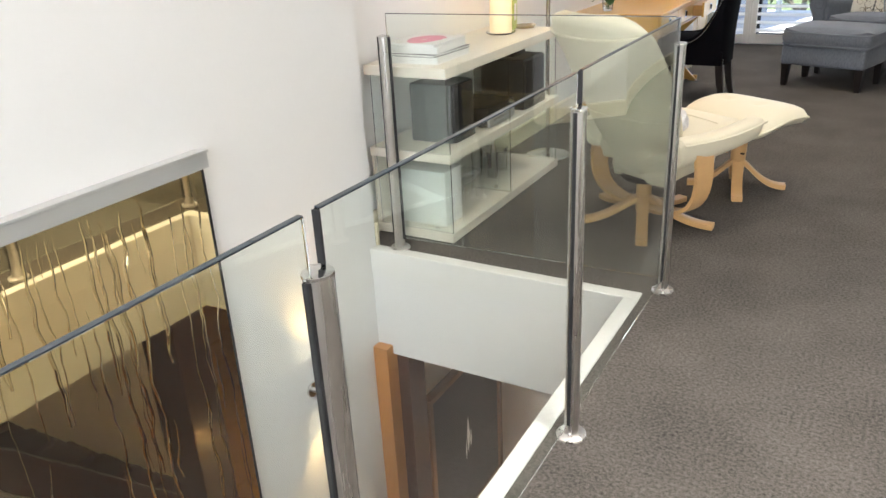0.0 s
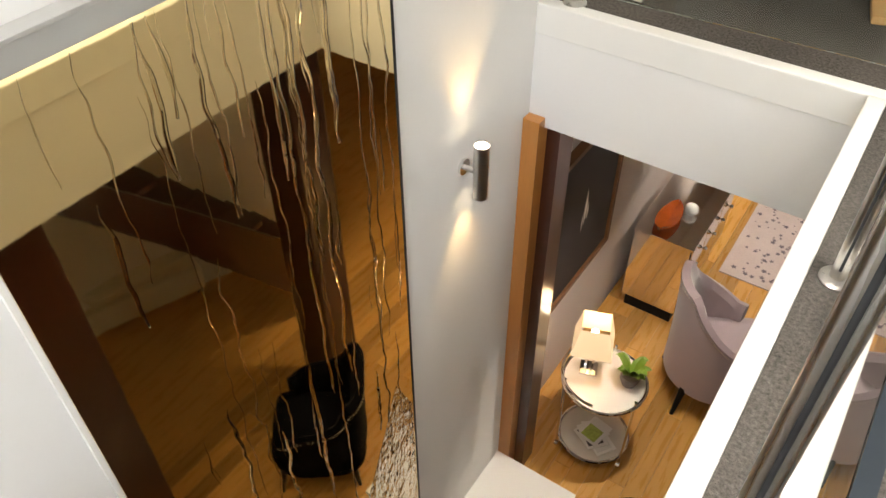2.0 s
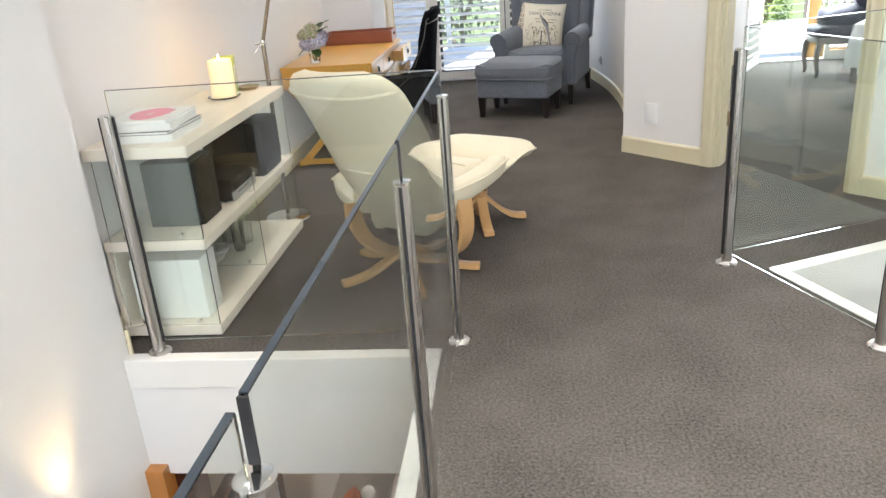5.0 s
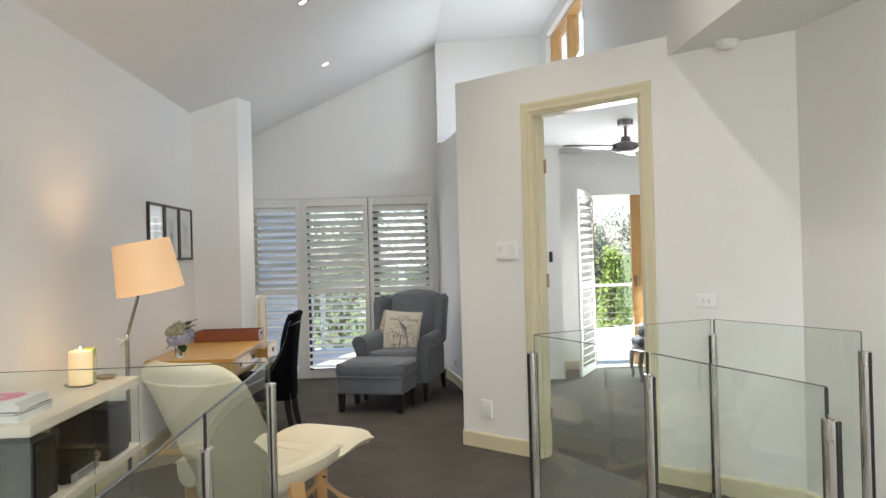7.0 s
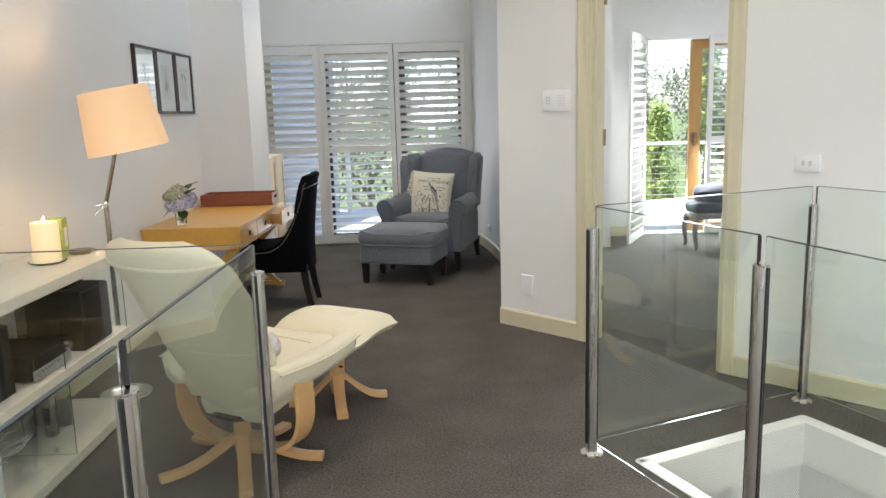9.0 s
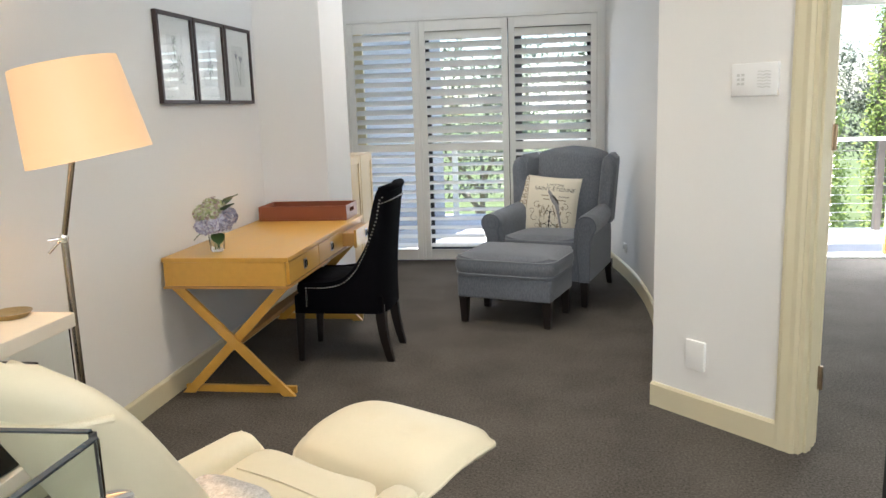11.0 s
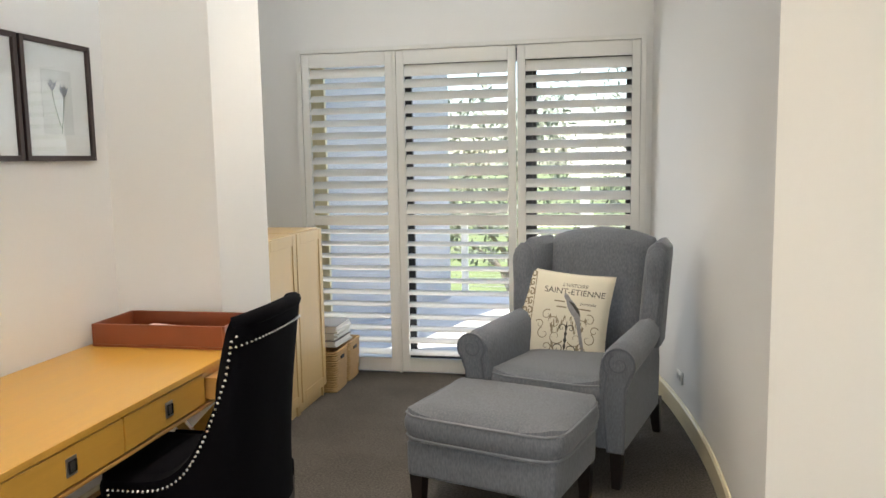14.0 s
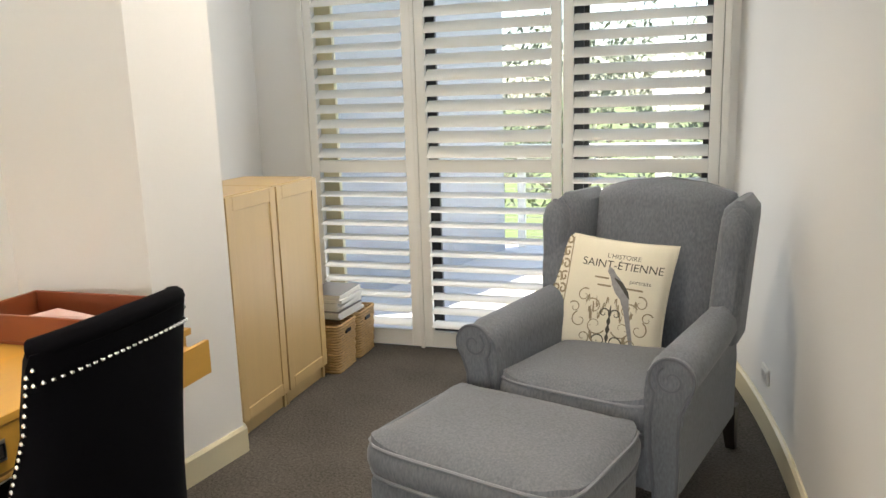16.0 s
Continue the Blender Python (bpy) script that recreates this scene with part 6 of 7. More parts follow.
solid("stone_ledge", box(VWEST + 0.001, VWEST + 0.56, 1.69, 1.833, LOW, LOW + 0.20, 0.004), M_STONE, "tan stone ledge beside the water trough", "ledge")
tr = thing("water_trough", pose(VWEST, 0.40, LOW), "black water trough with white slatted grate under the mirror", "water trough")
part("basin", box(0.002, 0.56, 0.0, 1.288, 0.0, 0.15, 0.003), M_BLACK, tr, smooth=False)
for i in range(20):
    part("grate_slat", box(0.06, 0.54, 0.02 + 0.063 * i, 0.065 + 0.063 * i, 0.152, 0.168, 0.002), M_WHITE, tr, smooth=False)


def side_table():
    t = thing("side_table", pose(-1.25, 3.105, LOW), "round two-tier chrome and glass side table on castors", "side table")
    R = 0.265
    for z, r in ((0.10, 0.235), (0.69, R)):
        part("tier", lathe([(0, z - 0.006), (r - 0.012, z - 0.006), (r - 0.012, z + 0.004), (0, z + 0.004)], 40), M_MARBLE, t)
        part("rim", tube([(r * math.cos(a), r * math.sin(a), z) for a in [i * math.pi / 20 for i in range(40)]], 0.011, 8, closed=True), M_CHROME, t)
    for k in range(3):
        a = radians(100 + 120 * k)
        part("post", cyl((R * 0.94 * math.cos(a), R * 0.94 * math.sin(a), 0.05), (R * 0.98 * math.cos(a), R * 0.98 * math.sin(a), 0.74), 0.009), M_CHROME, t)
        part("castor", cyl((R * 0.94 * math.cos(a) - 0.012, R * 0.94 * math.sin(a), 0.022), (R * 0.94 * math.cos(a) + 0.012, R * 0.94 * math.sin(a), 0.022), 0.022), M_CHROME, t)
    part("gallery_rail", tube([((R + 0.01) * math.cos(a), (R + 0.01) * math.sin(a), 0.755) for a in [radians(110 + 14 * i) for i in range(13)]], 0.009, 8), M_CHROME, t)


side_table()
lp = thing("table_lamp", pose(-1.375, 3.12, LOW + 0.6945, 0, 0, 20), "small table lamp with a square cream shade, lit", "table lamp")
part("foot", box(-0.055, 0.055, -0.055, 0.055, 0, 0.022, 0.004), M_CHROME, lp)
for x in (-0.022, 0.022):
    part("stem", box(x - 0.008, x + 0.008, -0.008, 0.008, 0.0225, 0.31), M_CHROME, lp, smooth=False)
secs = [[(-s, -s, z), (s, -s, z), (s, s, z), (-s, s, z)] for s, z in ((0.125, 0.25), (0.085, 0.455))]
part("shade", loft(secs, cap=False), glow("lit_square_shade", (1.0, 0.68, 0.36), 0.55, (0.75, 0.6, 0.4)), lp, "glowing square fabric shade", smooth=False)
part("bulb_cap", lathe([(0, 0.31), (0.022, 0.31), (0.028, 0.34), (0.02, 0.375), (0, 0.385)], 16), M_BULB, lp)
bulb("table_lamp_light", (-1.375, 3.12, LOW + 1.17), 1.3, (1, 0.66, 0.34), 0.05)
pp = thing("potted_plant", pose(-1.115, 3.165, LOW + 0.6945), "green broad-leaved plant in a grey pot", "plant")
part("pot", lathe([(0, 0), (0.045, 0), (0.062, 0.05), (0.060, 0.085), (0.054, 0.085), (0.05, 0.07), (0, 0.07)], 24), M_POT, pp)
rng = random.Random(8)
for i in range(16):
    a, l, up = rng.uniform(0, 6.28), rng.uniform(0.07, 0.13), rng.uniform(0.02, 0.12)
    b = bmesh.new()
    c, s = math.cos(a), math.sin(a)
    rows = []
    for q in range(7):
        v = q / 6
        w = 0.026 * math.sin(math.pi * (0.08 + 0.92 * v)) ** 0.7
        r, z = 0.01 + l * v, 0.075 + up * math.sin(v * 2.2) + 0.03 * v
        rows.append([b.verts.new((r * c - k * w * s, r * s + k * w * c, z + 0.008 * abs(k))) for k in (-1, 0, 1)])
    for r1, r2 in zip(rows, rows[1:]):
        for k in range(2):
            b.faces.new((r1[k], r1[k + 1], r2[k + 1], r2[k]))
    part("leaf", b, M_GREENLEAF, pp)
for i in range(5):
    r = random.Random(60 + i)
    mg = thing("magazine", pose(-1.235 + r.uniform(-0.06, 0.06), 3.09 + r.uniform(-0.05, 0.05), LOW + 0.1045 + 0.0052 * i, 0, 0, r.uniform(-60, 60)), "open magazine lying on the lower tier", "magazine", "side table magazines")
    part("page_block", box(-0.075, 0.075, -0.10, 0.10, 0, 0.004), M_PAPER, mg, smooth=False)
    part("picture", box(-0.06, 0.05, -0.08, 0.03, 0.0041, 0.005), (M_DARKPAPER, M_GREENPRINT, M_GREYBIT)[i % 3], mg, smooth=False)

M_BROWNFRAME = mat("brown_frame", (0.16, 0.075, 0.03), 0.45, var=0.15, vscale=9)
pc = thing("dark_painting", pose(-1.755, 3.54, -1.735), "large dark canvas in a brown timber frame on the lower wall", "painting")
for q in ((-0.48, -0.44, -0.59, 0.59), (0.44, 0.48, -0.59, 0.59), (-0.44, 0.44, 0.55, 0.59), (-0.44, 0.44, -0.59, -0.55)):
    part("frame", box(0.0, 0.055, q[0], q[1], q[2], q[3], 0.003), M_BROWNFRAME, pc, smooth=False)
part("canvas", box(0.004, 0.035, -0.44, 0.44, -0.55, 0.55), M_CANVAS, pc, smooth=False)
for dy, z0, z1, w in ((0.0, -0.12, 0.18, 0.026), (0.035, -0.10, 0.06, 0.014), (-0.03, -0.16, 0.02, 0.010)):
    b = bmesh.new()
    b.faces.new([b.verts.new((0.036, dy + p, q)) for p, q in ((0, z0), (w, (z0 + z1) / 2), (0.004, z1), (-w * 0.6, (z0 + z1) / 2))])
    part("pale_brushmark", b, M_PAPER, pc, smooth=False)

co = thing("mirrored_console", pose(-1.645, 4.42, LOW), "mirrored console chest on a golden base by the wall", "console")
part("body", box(0.0, 0.44, 0.0, 1.05, 0.12, 0.80, 0.004), M_MIRROR, co, smooth=False)
part("top", box(-0.003, 0.46, -0.012, 1.062, 0.801, 0.825, 0.003), M_MIRROR, co, smooth=False)
part("base", box(0.03, 0.42, 0.02, 1.03, 0.0, 0.119, 0.003), M_BLACK, co, smooth=False)
for k in range(3):
    part("drawer_front", box(0.441, 0.452, 0.02 + 0.345 * k, 0.345 + 0.345 * k, 0.15, 0.78, 0.003), M_MIRROR, co, smooth=False)
for k in range(5):
    part("crystal_knob", lathe([(0, 0), (0.008, 0.004), (0.02, 0.02), (0.014, 0.034), (0, 0.038)], 10), M_CHROME, co, m=Matrix.Translation((0.453, 0.12 + 0.2 * k, 0.60)) @ Matrix.Rotation(radians(90), 4, 'Y'))
dsh = thing("amber_dish", pose(-1.47, 4.62, LOW + 0.8252), "amber glass leaf-shaped dish on the console", "dish")
b = bmesh.new()
secs = []
for i in range(13):
    v = -1 + 2 * i / 12
    w = 0.085 * (1 - v * v) ** 0.6 + 0.002
    y = 0.20 * v
    z = 0.02 + 0.03 * v * v
    secs.append([(-w, y, z + 0.022), (0, y, z - 0.018 * (1 - v * v)), (w, y, z + 0.022), (w * 0.9, y, z + 0.027), (0, y, z - 0.010 * (1 - v * v)), (-w * 0.9, y, z + 0.027)])
part("bowl", loft(secs), M_ORANGEDISH, dsh)
rs = thing("white_ornament", pose(-1.36, 4.80, LOW + 0.8252), "round white ceramic ornament on the console", "ornament")
part("body", lathe([(0, 0), (0.035, 0.0), (0.055, 0.03), (0.05, 0.06), (0.03, 0.08), (0, 0.085)], 20), M_PAPER, rs)
rg = thing("area_rug", pose(-1.09, 5.22, LOW), "pale pink rug with scattered dark floral motif", "rug")
part("rug_body", box(0, 2.0, 0, 2.6, 0.0, 0.012, 0.004), M_RUG, rg, smooth=False)
b = bmesh.new()
rng = random.Random(14)
for i in range(640):
    x, y, r = rng.uniform(0.06, 1.9), rng.uniform(0.06, 2.5), rng.uniform(0.008, 0.03)
    k = 5
    a0 = rng.uniform(0, 6)
    b.faces.new([b.verts.new((x + r * (1 if q % 2 else 0.5) * math.cos(a0 + q * math.pi / k), y + r * (1 if q % 2 else 0.5) * math.sin(a0 + q * math.pi / k), 0.0128)) for q in range(2 * k)])
tagged(part("motif", b, M_RUGMARK, rg, smooth=False), kind="stuff")


def tub_chair(name, m, mt, legs, H, label, tuft=False, crest=0.42):
    t = thing(name, m, label, "chair")
    for x, y in ((-0.22, -0.22), (0.22, -0.22), (-0.20, 0.22), (0.20, 0.22)):
        part("leg", cyl((x, y, 0.24), (x * 1.12, y * 1.15, 0), 0.024, 0.013, 12), legs, t)
    part("seat", pad(0.52, 0.52, 0.20, 5, 0.10, 12), mt, t, m=pose(0, -0.03, 0.34))
    us = [-1 + 2 * i / 44 for i in range(45)]
    k = 12
    b = bmesh.new()
    co_, ci_ = [], []
    edge = []
    for u in us:
        a = u * radians(128)
        x, y = 0.30 * math.sin(a), 0.02 + 0.30 * math.cos(a)
        if tuft:
            x = 0.29 * math.copysign(abs(math.sin(a)) ** 0.55, math.sin(a))
            y = 0.02 + 0.29 * math.copysign(abs(math.cos(a)) ** 0.55, math.cos(a))
        f = max(0.0, (abs(u) - crest) / (1 - crest))
        tz = H - (H - 0.55) * min(1.0, f * 1.15) ** 0.7 if abs(u) > crest else H
        c1, c2 = [], []
        for j in range(k + 1):
            z = 0.22 + (tz - 0.22) * j / k
            fl = 1 + 0.10 * ((z - 0.22) / (H - 0.22)) ** 2
            th = 0.07 if j < k else 0.04
            dimple = 0.012 * math.cos(u * 22) * math.cos(z * 34) if tuft and 0.5 < z < H - 0.05 else 0
            c1.append(b.verts.new((x * fl, y * fl, z)))
            c2.append(b.verts.new((x * fl * (1 - (th - dimple) / 0.3), 0.02 + (y * fl - 0.02) * (1 - (th - dimple) / 0.3), z + (0.012 if j == k else 0))))
        edge.append((x * fl * 1.004, y * fl * 1.004, tz - 0.02))
        co_.append(c1)
        ci_.append(c2)
    for A, sgn in ((co_, 1), (ci_, -1)):
        for c1, c2 in zip(A, A[1:]):
            for j in range(k):
                b.faces.new((c1[j], c2[j], c2[j + 1], c1[j + 1]))
    for i in range(len(us) - 1):
        b.faces.new((co_[i][k], co_[i + 1][k], ci_[i + 1][k], ci_[i][k]))
        b.faces.new((co_[i][0], co_[i + 1][0], ci_[i + 1][0], ci_[i][0]))
    for c in (0, -1):
        for j in range(k):
            b.faces.new((co_[c][j], co_[c][j + 1], ci_[c][j + 1], ci_[c][j]))
    bk = part("backrest", b, mt, t)
    b = bmesh.new()
    last = None
    for p, q in zip(edge, edge[1:]):
        for s in range(4):
            w = Vector(p).lerp(Vector(q), s / 4)
            if last is None or (w - last).length > 0.018:
                bmesh.ops.create_icosphere(b, subdivisions=1, radius=0.006, matrix=Matrix.Translation(w))
                last = w
    part("nailhead_trim", b, M_NAIL, bk, "row of round nickel nailheads")
    return t


tub_chair("pink_tub_chair", pose(-0.74, 3.99, LOW, 0, 0, 118) @ Matrix.Scale(1.14, 4), M_PINKVELVET, M_BLACK, 0.97, "dusty pink velvet tub chair with nailhead trim", crest=0.26)
tub_chair("black_tufted_chair", pose(-0.63, 1.97, LOW, 0, 0, 53), M_VELVET, M_DARKLEG, 0.88, "black tufted velvet chair with nailhead trim", True)
# dark timber stair seen only in the bronze mirror
stair = thing("timber_stair", pose(0.0, 0.0, 0.0), "red-brown timber stair with an open underside", "staircase")
for k in range(7):
    part("tread", box(0.335, 0.98, 1.50 + 0.222 * k, 1.76 + 0.222 * k, -1.10 - 0.262 * k, -1.06 - 0.262 * k, 0.004), M_REDTIMBER, stair, smooth=False)
for x in (0.27, 0.985):
    part("stringer", prism([(1.05, -0.72), (1.504, -1.269), (1.896, -1.744), (2.689, -2.815), (3.04, -3.298), (3.25, -3.298), (3.25, -2.95), (2.816, -2.409), (2.003, -1.505), (1.28, -0.72)], x, x + 0.06, axis='x'), M_REDTIMBER, stair, smooth=False)
for x, y0, y1, nm in ((-0.45, 0.76, 1.02, "timber_post"), (-0.45, 2.36, 2.60, "timber_post")):
    solid(nm, box(x, x + 0.29, y0, y1, LOW + 0.001, -0.552, 0.006), M_REDTIMBER, "broad red-brown timber post under the landing", "post", kind="")
sf = thing("cream_sofa", pose(1.88, 1.91, LOW, 0, 0, 110), "cream upholstered low sofa", "sofa")
part("base", box(-0.9, 0.9, -0.4, 0.4, 0.06, 0.30, 0.03), M_LINEN, sf)
part("backrest", box(-0.9, 0.9, -0.40, -0.18, 0.302, 0.75, 0.05), M_LINEN, sf)
for x in (-0.45, 0.45):
    part("seat_cushion", pad(0.86, 0.56, 0.16, 7, 0.1, 8), M_LINEN, sf, m=pose(x, 0.10, 0.385))
for x in (-0.85, 0.85):
    part("foot", box(x - 0.03, x + 0.03, -0.35, -0.29, 0, 0.0598), M_DARKLEG, sf, smooth=False)
    part("foot", box(x - 0.03, x + 0.03, 0.29, 0.35, 0, 0.0598), M_DARKLEG, sf, smooth=False)
# small lamps sunk in the lower ceiling, unseen, their places chosen to light plinth and floor
for x, y in ((-1.0, 3.15), (-0.7, 5.2), (0.6, 4.2), (-1.2, 6.5), (-0.1, 1.7), (-0.15, -0.4), (0.9, 1.2)):
    t = thing("downlight", pose(x, y, -0.551), "small round recessed downlight in the lower ceiling, lit", "downlight", "lower ceiling downlights")
    part("ring", lathe([(0.030, 0.0), (0.030, -0.004), (0.046, -0.004), (0.050, 0.0), (0.030, 0.0)], 24), M_STEEL, t)
    part("lamp", lathe([(0, -0.001), (0.029, -0.001), (0.029, 0.0), (0, 0.0)], 16), M_BULB, t, "glowing lamp")
    spot("lower_downlight_beam", (x, y, -0.58), (x, y, LOW), (110 if y > 3 else 1.2) if x < 0 else (8 if y > 3 else 0.8), (1, 0.90, 0.76), 76, 0.6, 0.03)

# ---- bedroom ----
M_NAVY = mat("navy_cushion", (0.022, 0.026, 0.045), 0.7, var=0.15, vscale=10, sheen=0.2)
M_GREYWOOD = mat("grey_washed_wood", (0.16, 0.14, 0.125), 0.5, var=0.15, vscale=10)
M_BEDLINEN = mat("white_bed_linen", (0.78, 0.78, 0.77), 0.8, var=0.03, vscale=5, bump=0.3, bscale=60)
M_FAN = mat("fan_dark_metal", (0.20, 0.19, 0.19), 0.35, 0.7, var=0.08)
d2 = tagged(new("door_2"), "honey timber French doors to the balcony, one leaf open", "door", kind="structure")
d2.location = (0, 9.02, 0)
for q in ((2.50, 2.56, 0, 2.2), (4.54, 4.60, 0, 2.2), (2.56, 4.54, 2.165, 2.2)):
    part("door_frame", box(q[0], q[1], 0.0, 0.14, q[2], q[3], 0.003), M_WHITE, d2, smooth=False)
part("threshold", box(2.5, 4.6, -0.01, 0.2, 0.0, 0.02, 0.003), M_WHITE, d2, smooth=False)
for q in ((3.07, 3.20, 0.021, 2.16), (3.78, 3.88, 0.021, 2.16), (4.44, 4.53, 0.021, 2.16), (3.2, 3.78, 0.021, 0.18), (3.2, 3.78, 2.06, 2.16), (3.88, 4.44, 0.021, 0.18), (3.88, 4.44, 2.06, 2.16)):
    part("door_stile", box(q[0], q[1], 0.09, 0.135, q[2], q[3], 0.003), M_PINE, d2, smooth=False)
part("door_jamb", box(2.56, 2.585, 0.06, 0.14, 0.021, 2.164, 0.002), M_PINE, d2, smooth=False)
for x0, x1 in ((3.2, 3.78), (3.88, 4.44)):
    g = part("pane", box(x0, x1, 0.108, 0.114, 0.18, 2.06), M_CLEAR, d2, smooth=False)
    g.visible_shadow = False
hd = part("door_handle", tube([(3.12, 0.085, 1.0 + 0.01 * i) for i in range(14)], 0.012, 8), M_BRASS, d2)
part("ring_pull", tube([(3.125 + 0.035 * math.cos(a), 0.07, 1.07 + 0.075 * math.sin(a)) for a in [i * math.pi / 10 for i in range(20)]], 0.006, 6, closed=True), M_BRASS, hd)
shutter_panel(0, 0.70, (20, 24), pose(2.52, 8.985, 0.0, 0, 0, -117), "white plantation shutter folded open beside the balcony door")
shutter_panel(0, 0.66, (10, 12), pose(3.235, 8.985, 0.0), "white plantation shutter over the balcony door")
shutter_panel(0, 0.66, (10, 12), pose(3.90, 8.985, 0.0), "white plantation shutter over the balcony door")
solid("baseboard_bedroom", box(2.02, 2.50, 9.003, 9.019, 0, 0.115, 0.002), M_TRIM, "cream painted skirting board", "skirting")

bn = thing("bedroom_bench", pose(3.18, 8.16, 0), "grey-legged bench with dark upholstered seat", "bench")
for x in (-0.36, 0.36):
    for y in (-0.17, 0.17):
        secs = []
        for i in range(9):
            v = i / 8
            cx = x + math.copysign(0.03 * math.sin(v * math.pi) - 0.015 * v, x)
            w = 0.026 - 0.013 * v
            secs.append([(cx - w, y - w, 0.33 * (1 - v)), (cx + w, y - w, 0.33 * (1 - v)), (cx + w, y + w, 0.33 * (1 - v)), (cx - w, y + w, 0.33 * (1 - v))])
        part("leg", loft(secs), M_GREYWOOD, bn)
part("rail", box(-0.38, 0.38, -0.19, 0.19, 0.315, 0.375, 0.008), M_GREYWOOD, bn)
part("seat_pad", pad(0.78, 0.40, 0.12, 7, 0.1, 10), M_NAVY, bn, m=pose(0, 0, 0.425))
for k, (x, z, ry, rx) in enumerate(((3.08, 0.545, 4, 8), (3.36, 0.62, -38, 10))):
    t = thing("navy_pillow", pose(x, 8.17, z, rx, -ry, 0), "dark navy pillow on the bench", "pillow", "bench pillows")
    part("cover", pad(0.46, 0.34, 0.15, 2.6, 0.35, 12, zpow=1.6), M_NAVY, t)
bd = thing("double_bed", pose(3.75, 6.3, 0), "bed with white linen hanging over its side", "bed")
part("base", box(-1.0, 1.0, -0.95, 0.75, 0.12, 0.36, 0.01), M_GREYWOOD, bd, smooth=False)
part("mattress", pad(2.0, 1.72, 0.26, 12, 0.03, 12, zpow=6), M_BEDLINEN, bd, m=pose(0, -0.1, 0.48))
b = bmesh.new()
rows = []
for i in range(41):
    x = -1.03 + 2.0 * i / 40
    f_ = 0.02 * math.sin(i * 1.7) + 0.015 * math.sin(i * 0.6)
    rows.append([b.verts.new((x, 0.78 + f_, 0.24 + 0.03 * math.sin(i * 0.9))), b.verts.new((x, 0.775 + f_ * 0.5, 0.45)), b.verts.new((x, 0.74, 0.60)), b.verts.new((x, 0.4, 0.64)), b.verts.new((x, -0.9, 0.64))])
for r1, r2 in zip(rows, rows[1:]):
    for k in range(4):
        b.faces.new((r1[k], r1[k + 1], r2[k + 1], r2[k]))
part("coverlet", b, M_BEDLINEN, bd)
b = bmesh.new()
rows = []
for i in range(31):
    y = -0.95 + 1.72 * i / 30
    f_ = 0.025 * math.sin(i * 1.3) + 0.012 * math.sin(i * 2.9)
    rows.append([b.verts.new((-1.07 + f_, y, 0.26 + 0.02 * math.sin(i * 0.8))), b.verts.new((-1.05 + f_ * 0.6, y, 0.44)), b.verts.new((-1.01, y, 0.60)), b.verts.new((-0.9, y, 0.645))])
for r1, r2 in zip(rows, rows[1:]):
    for k in range(3):
        b.faces.new((r1[k], r1[k + 1], r2[k + 1], r2[k]))
part("coverlet_side", b, M_BEDLINEN, bd)
for x in (-0.93, 0.93):
    for y in (-0.88, 0.68):
        part("foot", box(x - 0.035, x + 0.035, y - 0.035, y + 0.035, 0, 0.1195), M_GREYWOOD, bd, smooth=False)
fn = thing("ceiling_fan", pose(2.33, 6.72, 2.70), "dark grey ceiling fan with thin blades, at rest", "ceiling fan")
part("canopy", lathe([(0, 0), (0.075, 0), (0.07, -0.05), (0.03, -0.065), (0, -0.065)], 28), M_FAN, fn)
part("rod", cyl((0, 0, -0.06), (0, 0, -0.17), 0.014), M_FAN, fn)
part("motor", lathe([(0, -0.15), (0.04, -0.155), (0.05, -0.20), (0.125, -0.225), (0.135, -0.27), (0.10, -0.30), (0, -0.31)], 32), M_FAN, fn)
for k in range(3):
    part("blade", prism([(0.12, -0.045), (0.62, -0.062), (0.645, 0.0), (0.62, 0.055), (0.12, 0.045)], -0.006, 0.006, 0.002), M_FAN, fn, m=pose(0, 0, -0.255, 0, 0, 190 + 120 * k) @ Matrix.Rotation(radians(9), 4, 'X'))

# ---- outside ----
M_DECK = mat("pale_deck", (0.60, 0.59, 0.57), 0.7, var=0.1, vscale=4, stretch=(1, 8, 1))
M_GRASS = mat("garden_ground", (0.10, 0.13, 0.045), 0.95, var=0.3, vscale=0.6, fine=0.3, fscale=9)
M_CONIFER = mat("conifer_green", (0.24, 0.31, 0.07), 0.8, var=0.35, vscale=5)
M_TREE = mat("gum_leaf", (0.12, 0.135, 0.09), 0.7, var=0.35, vscale=2)
M_BARK = mat("bark", (0.22, 0.18, 0.14), 0.9, var=0.25, vscale=8, bump=0.6, bscale=30)
M_GREYWALL = mat("neighbour_render", (0.42, 0.43, 0.46), 0.8, var=0.05, vscale=2)
solid("ground", box(-400, 400, -300, 600, -3.75, -3.55), M_GRASS, "green garden ground reaching to the horizon", "ground")
solid("balcony_deck", prism([(-2.6, 9.22), (6.0, 9.22), (6.0, 10.9), (1.65, 10.9), (1.65, 12.35), (-2.6, 12.35)], -0.25, -0.03), M_DECK, "pale balcony deck outside the windows", "deck")
rl = thing("balcony_rail", pose(0, 10.75, -0.03), "white balcony railing with tensioned wires", "railing")
part("top_rail", box(1.62, 6.0, -0.03, 0.03, 0.96, 1.0, 0.004), M_WHITE, rl, smooth=False)
for i in range(9):
    part("wire", cyl((1.62, 0, 0.10 + 0.095 * i), (6.0, 0, 0.10 + 0.095 * i), 0.003, seg=6), M_STEEL, rl)
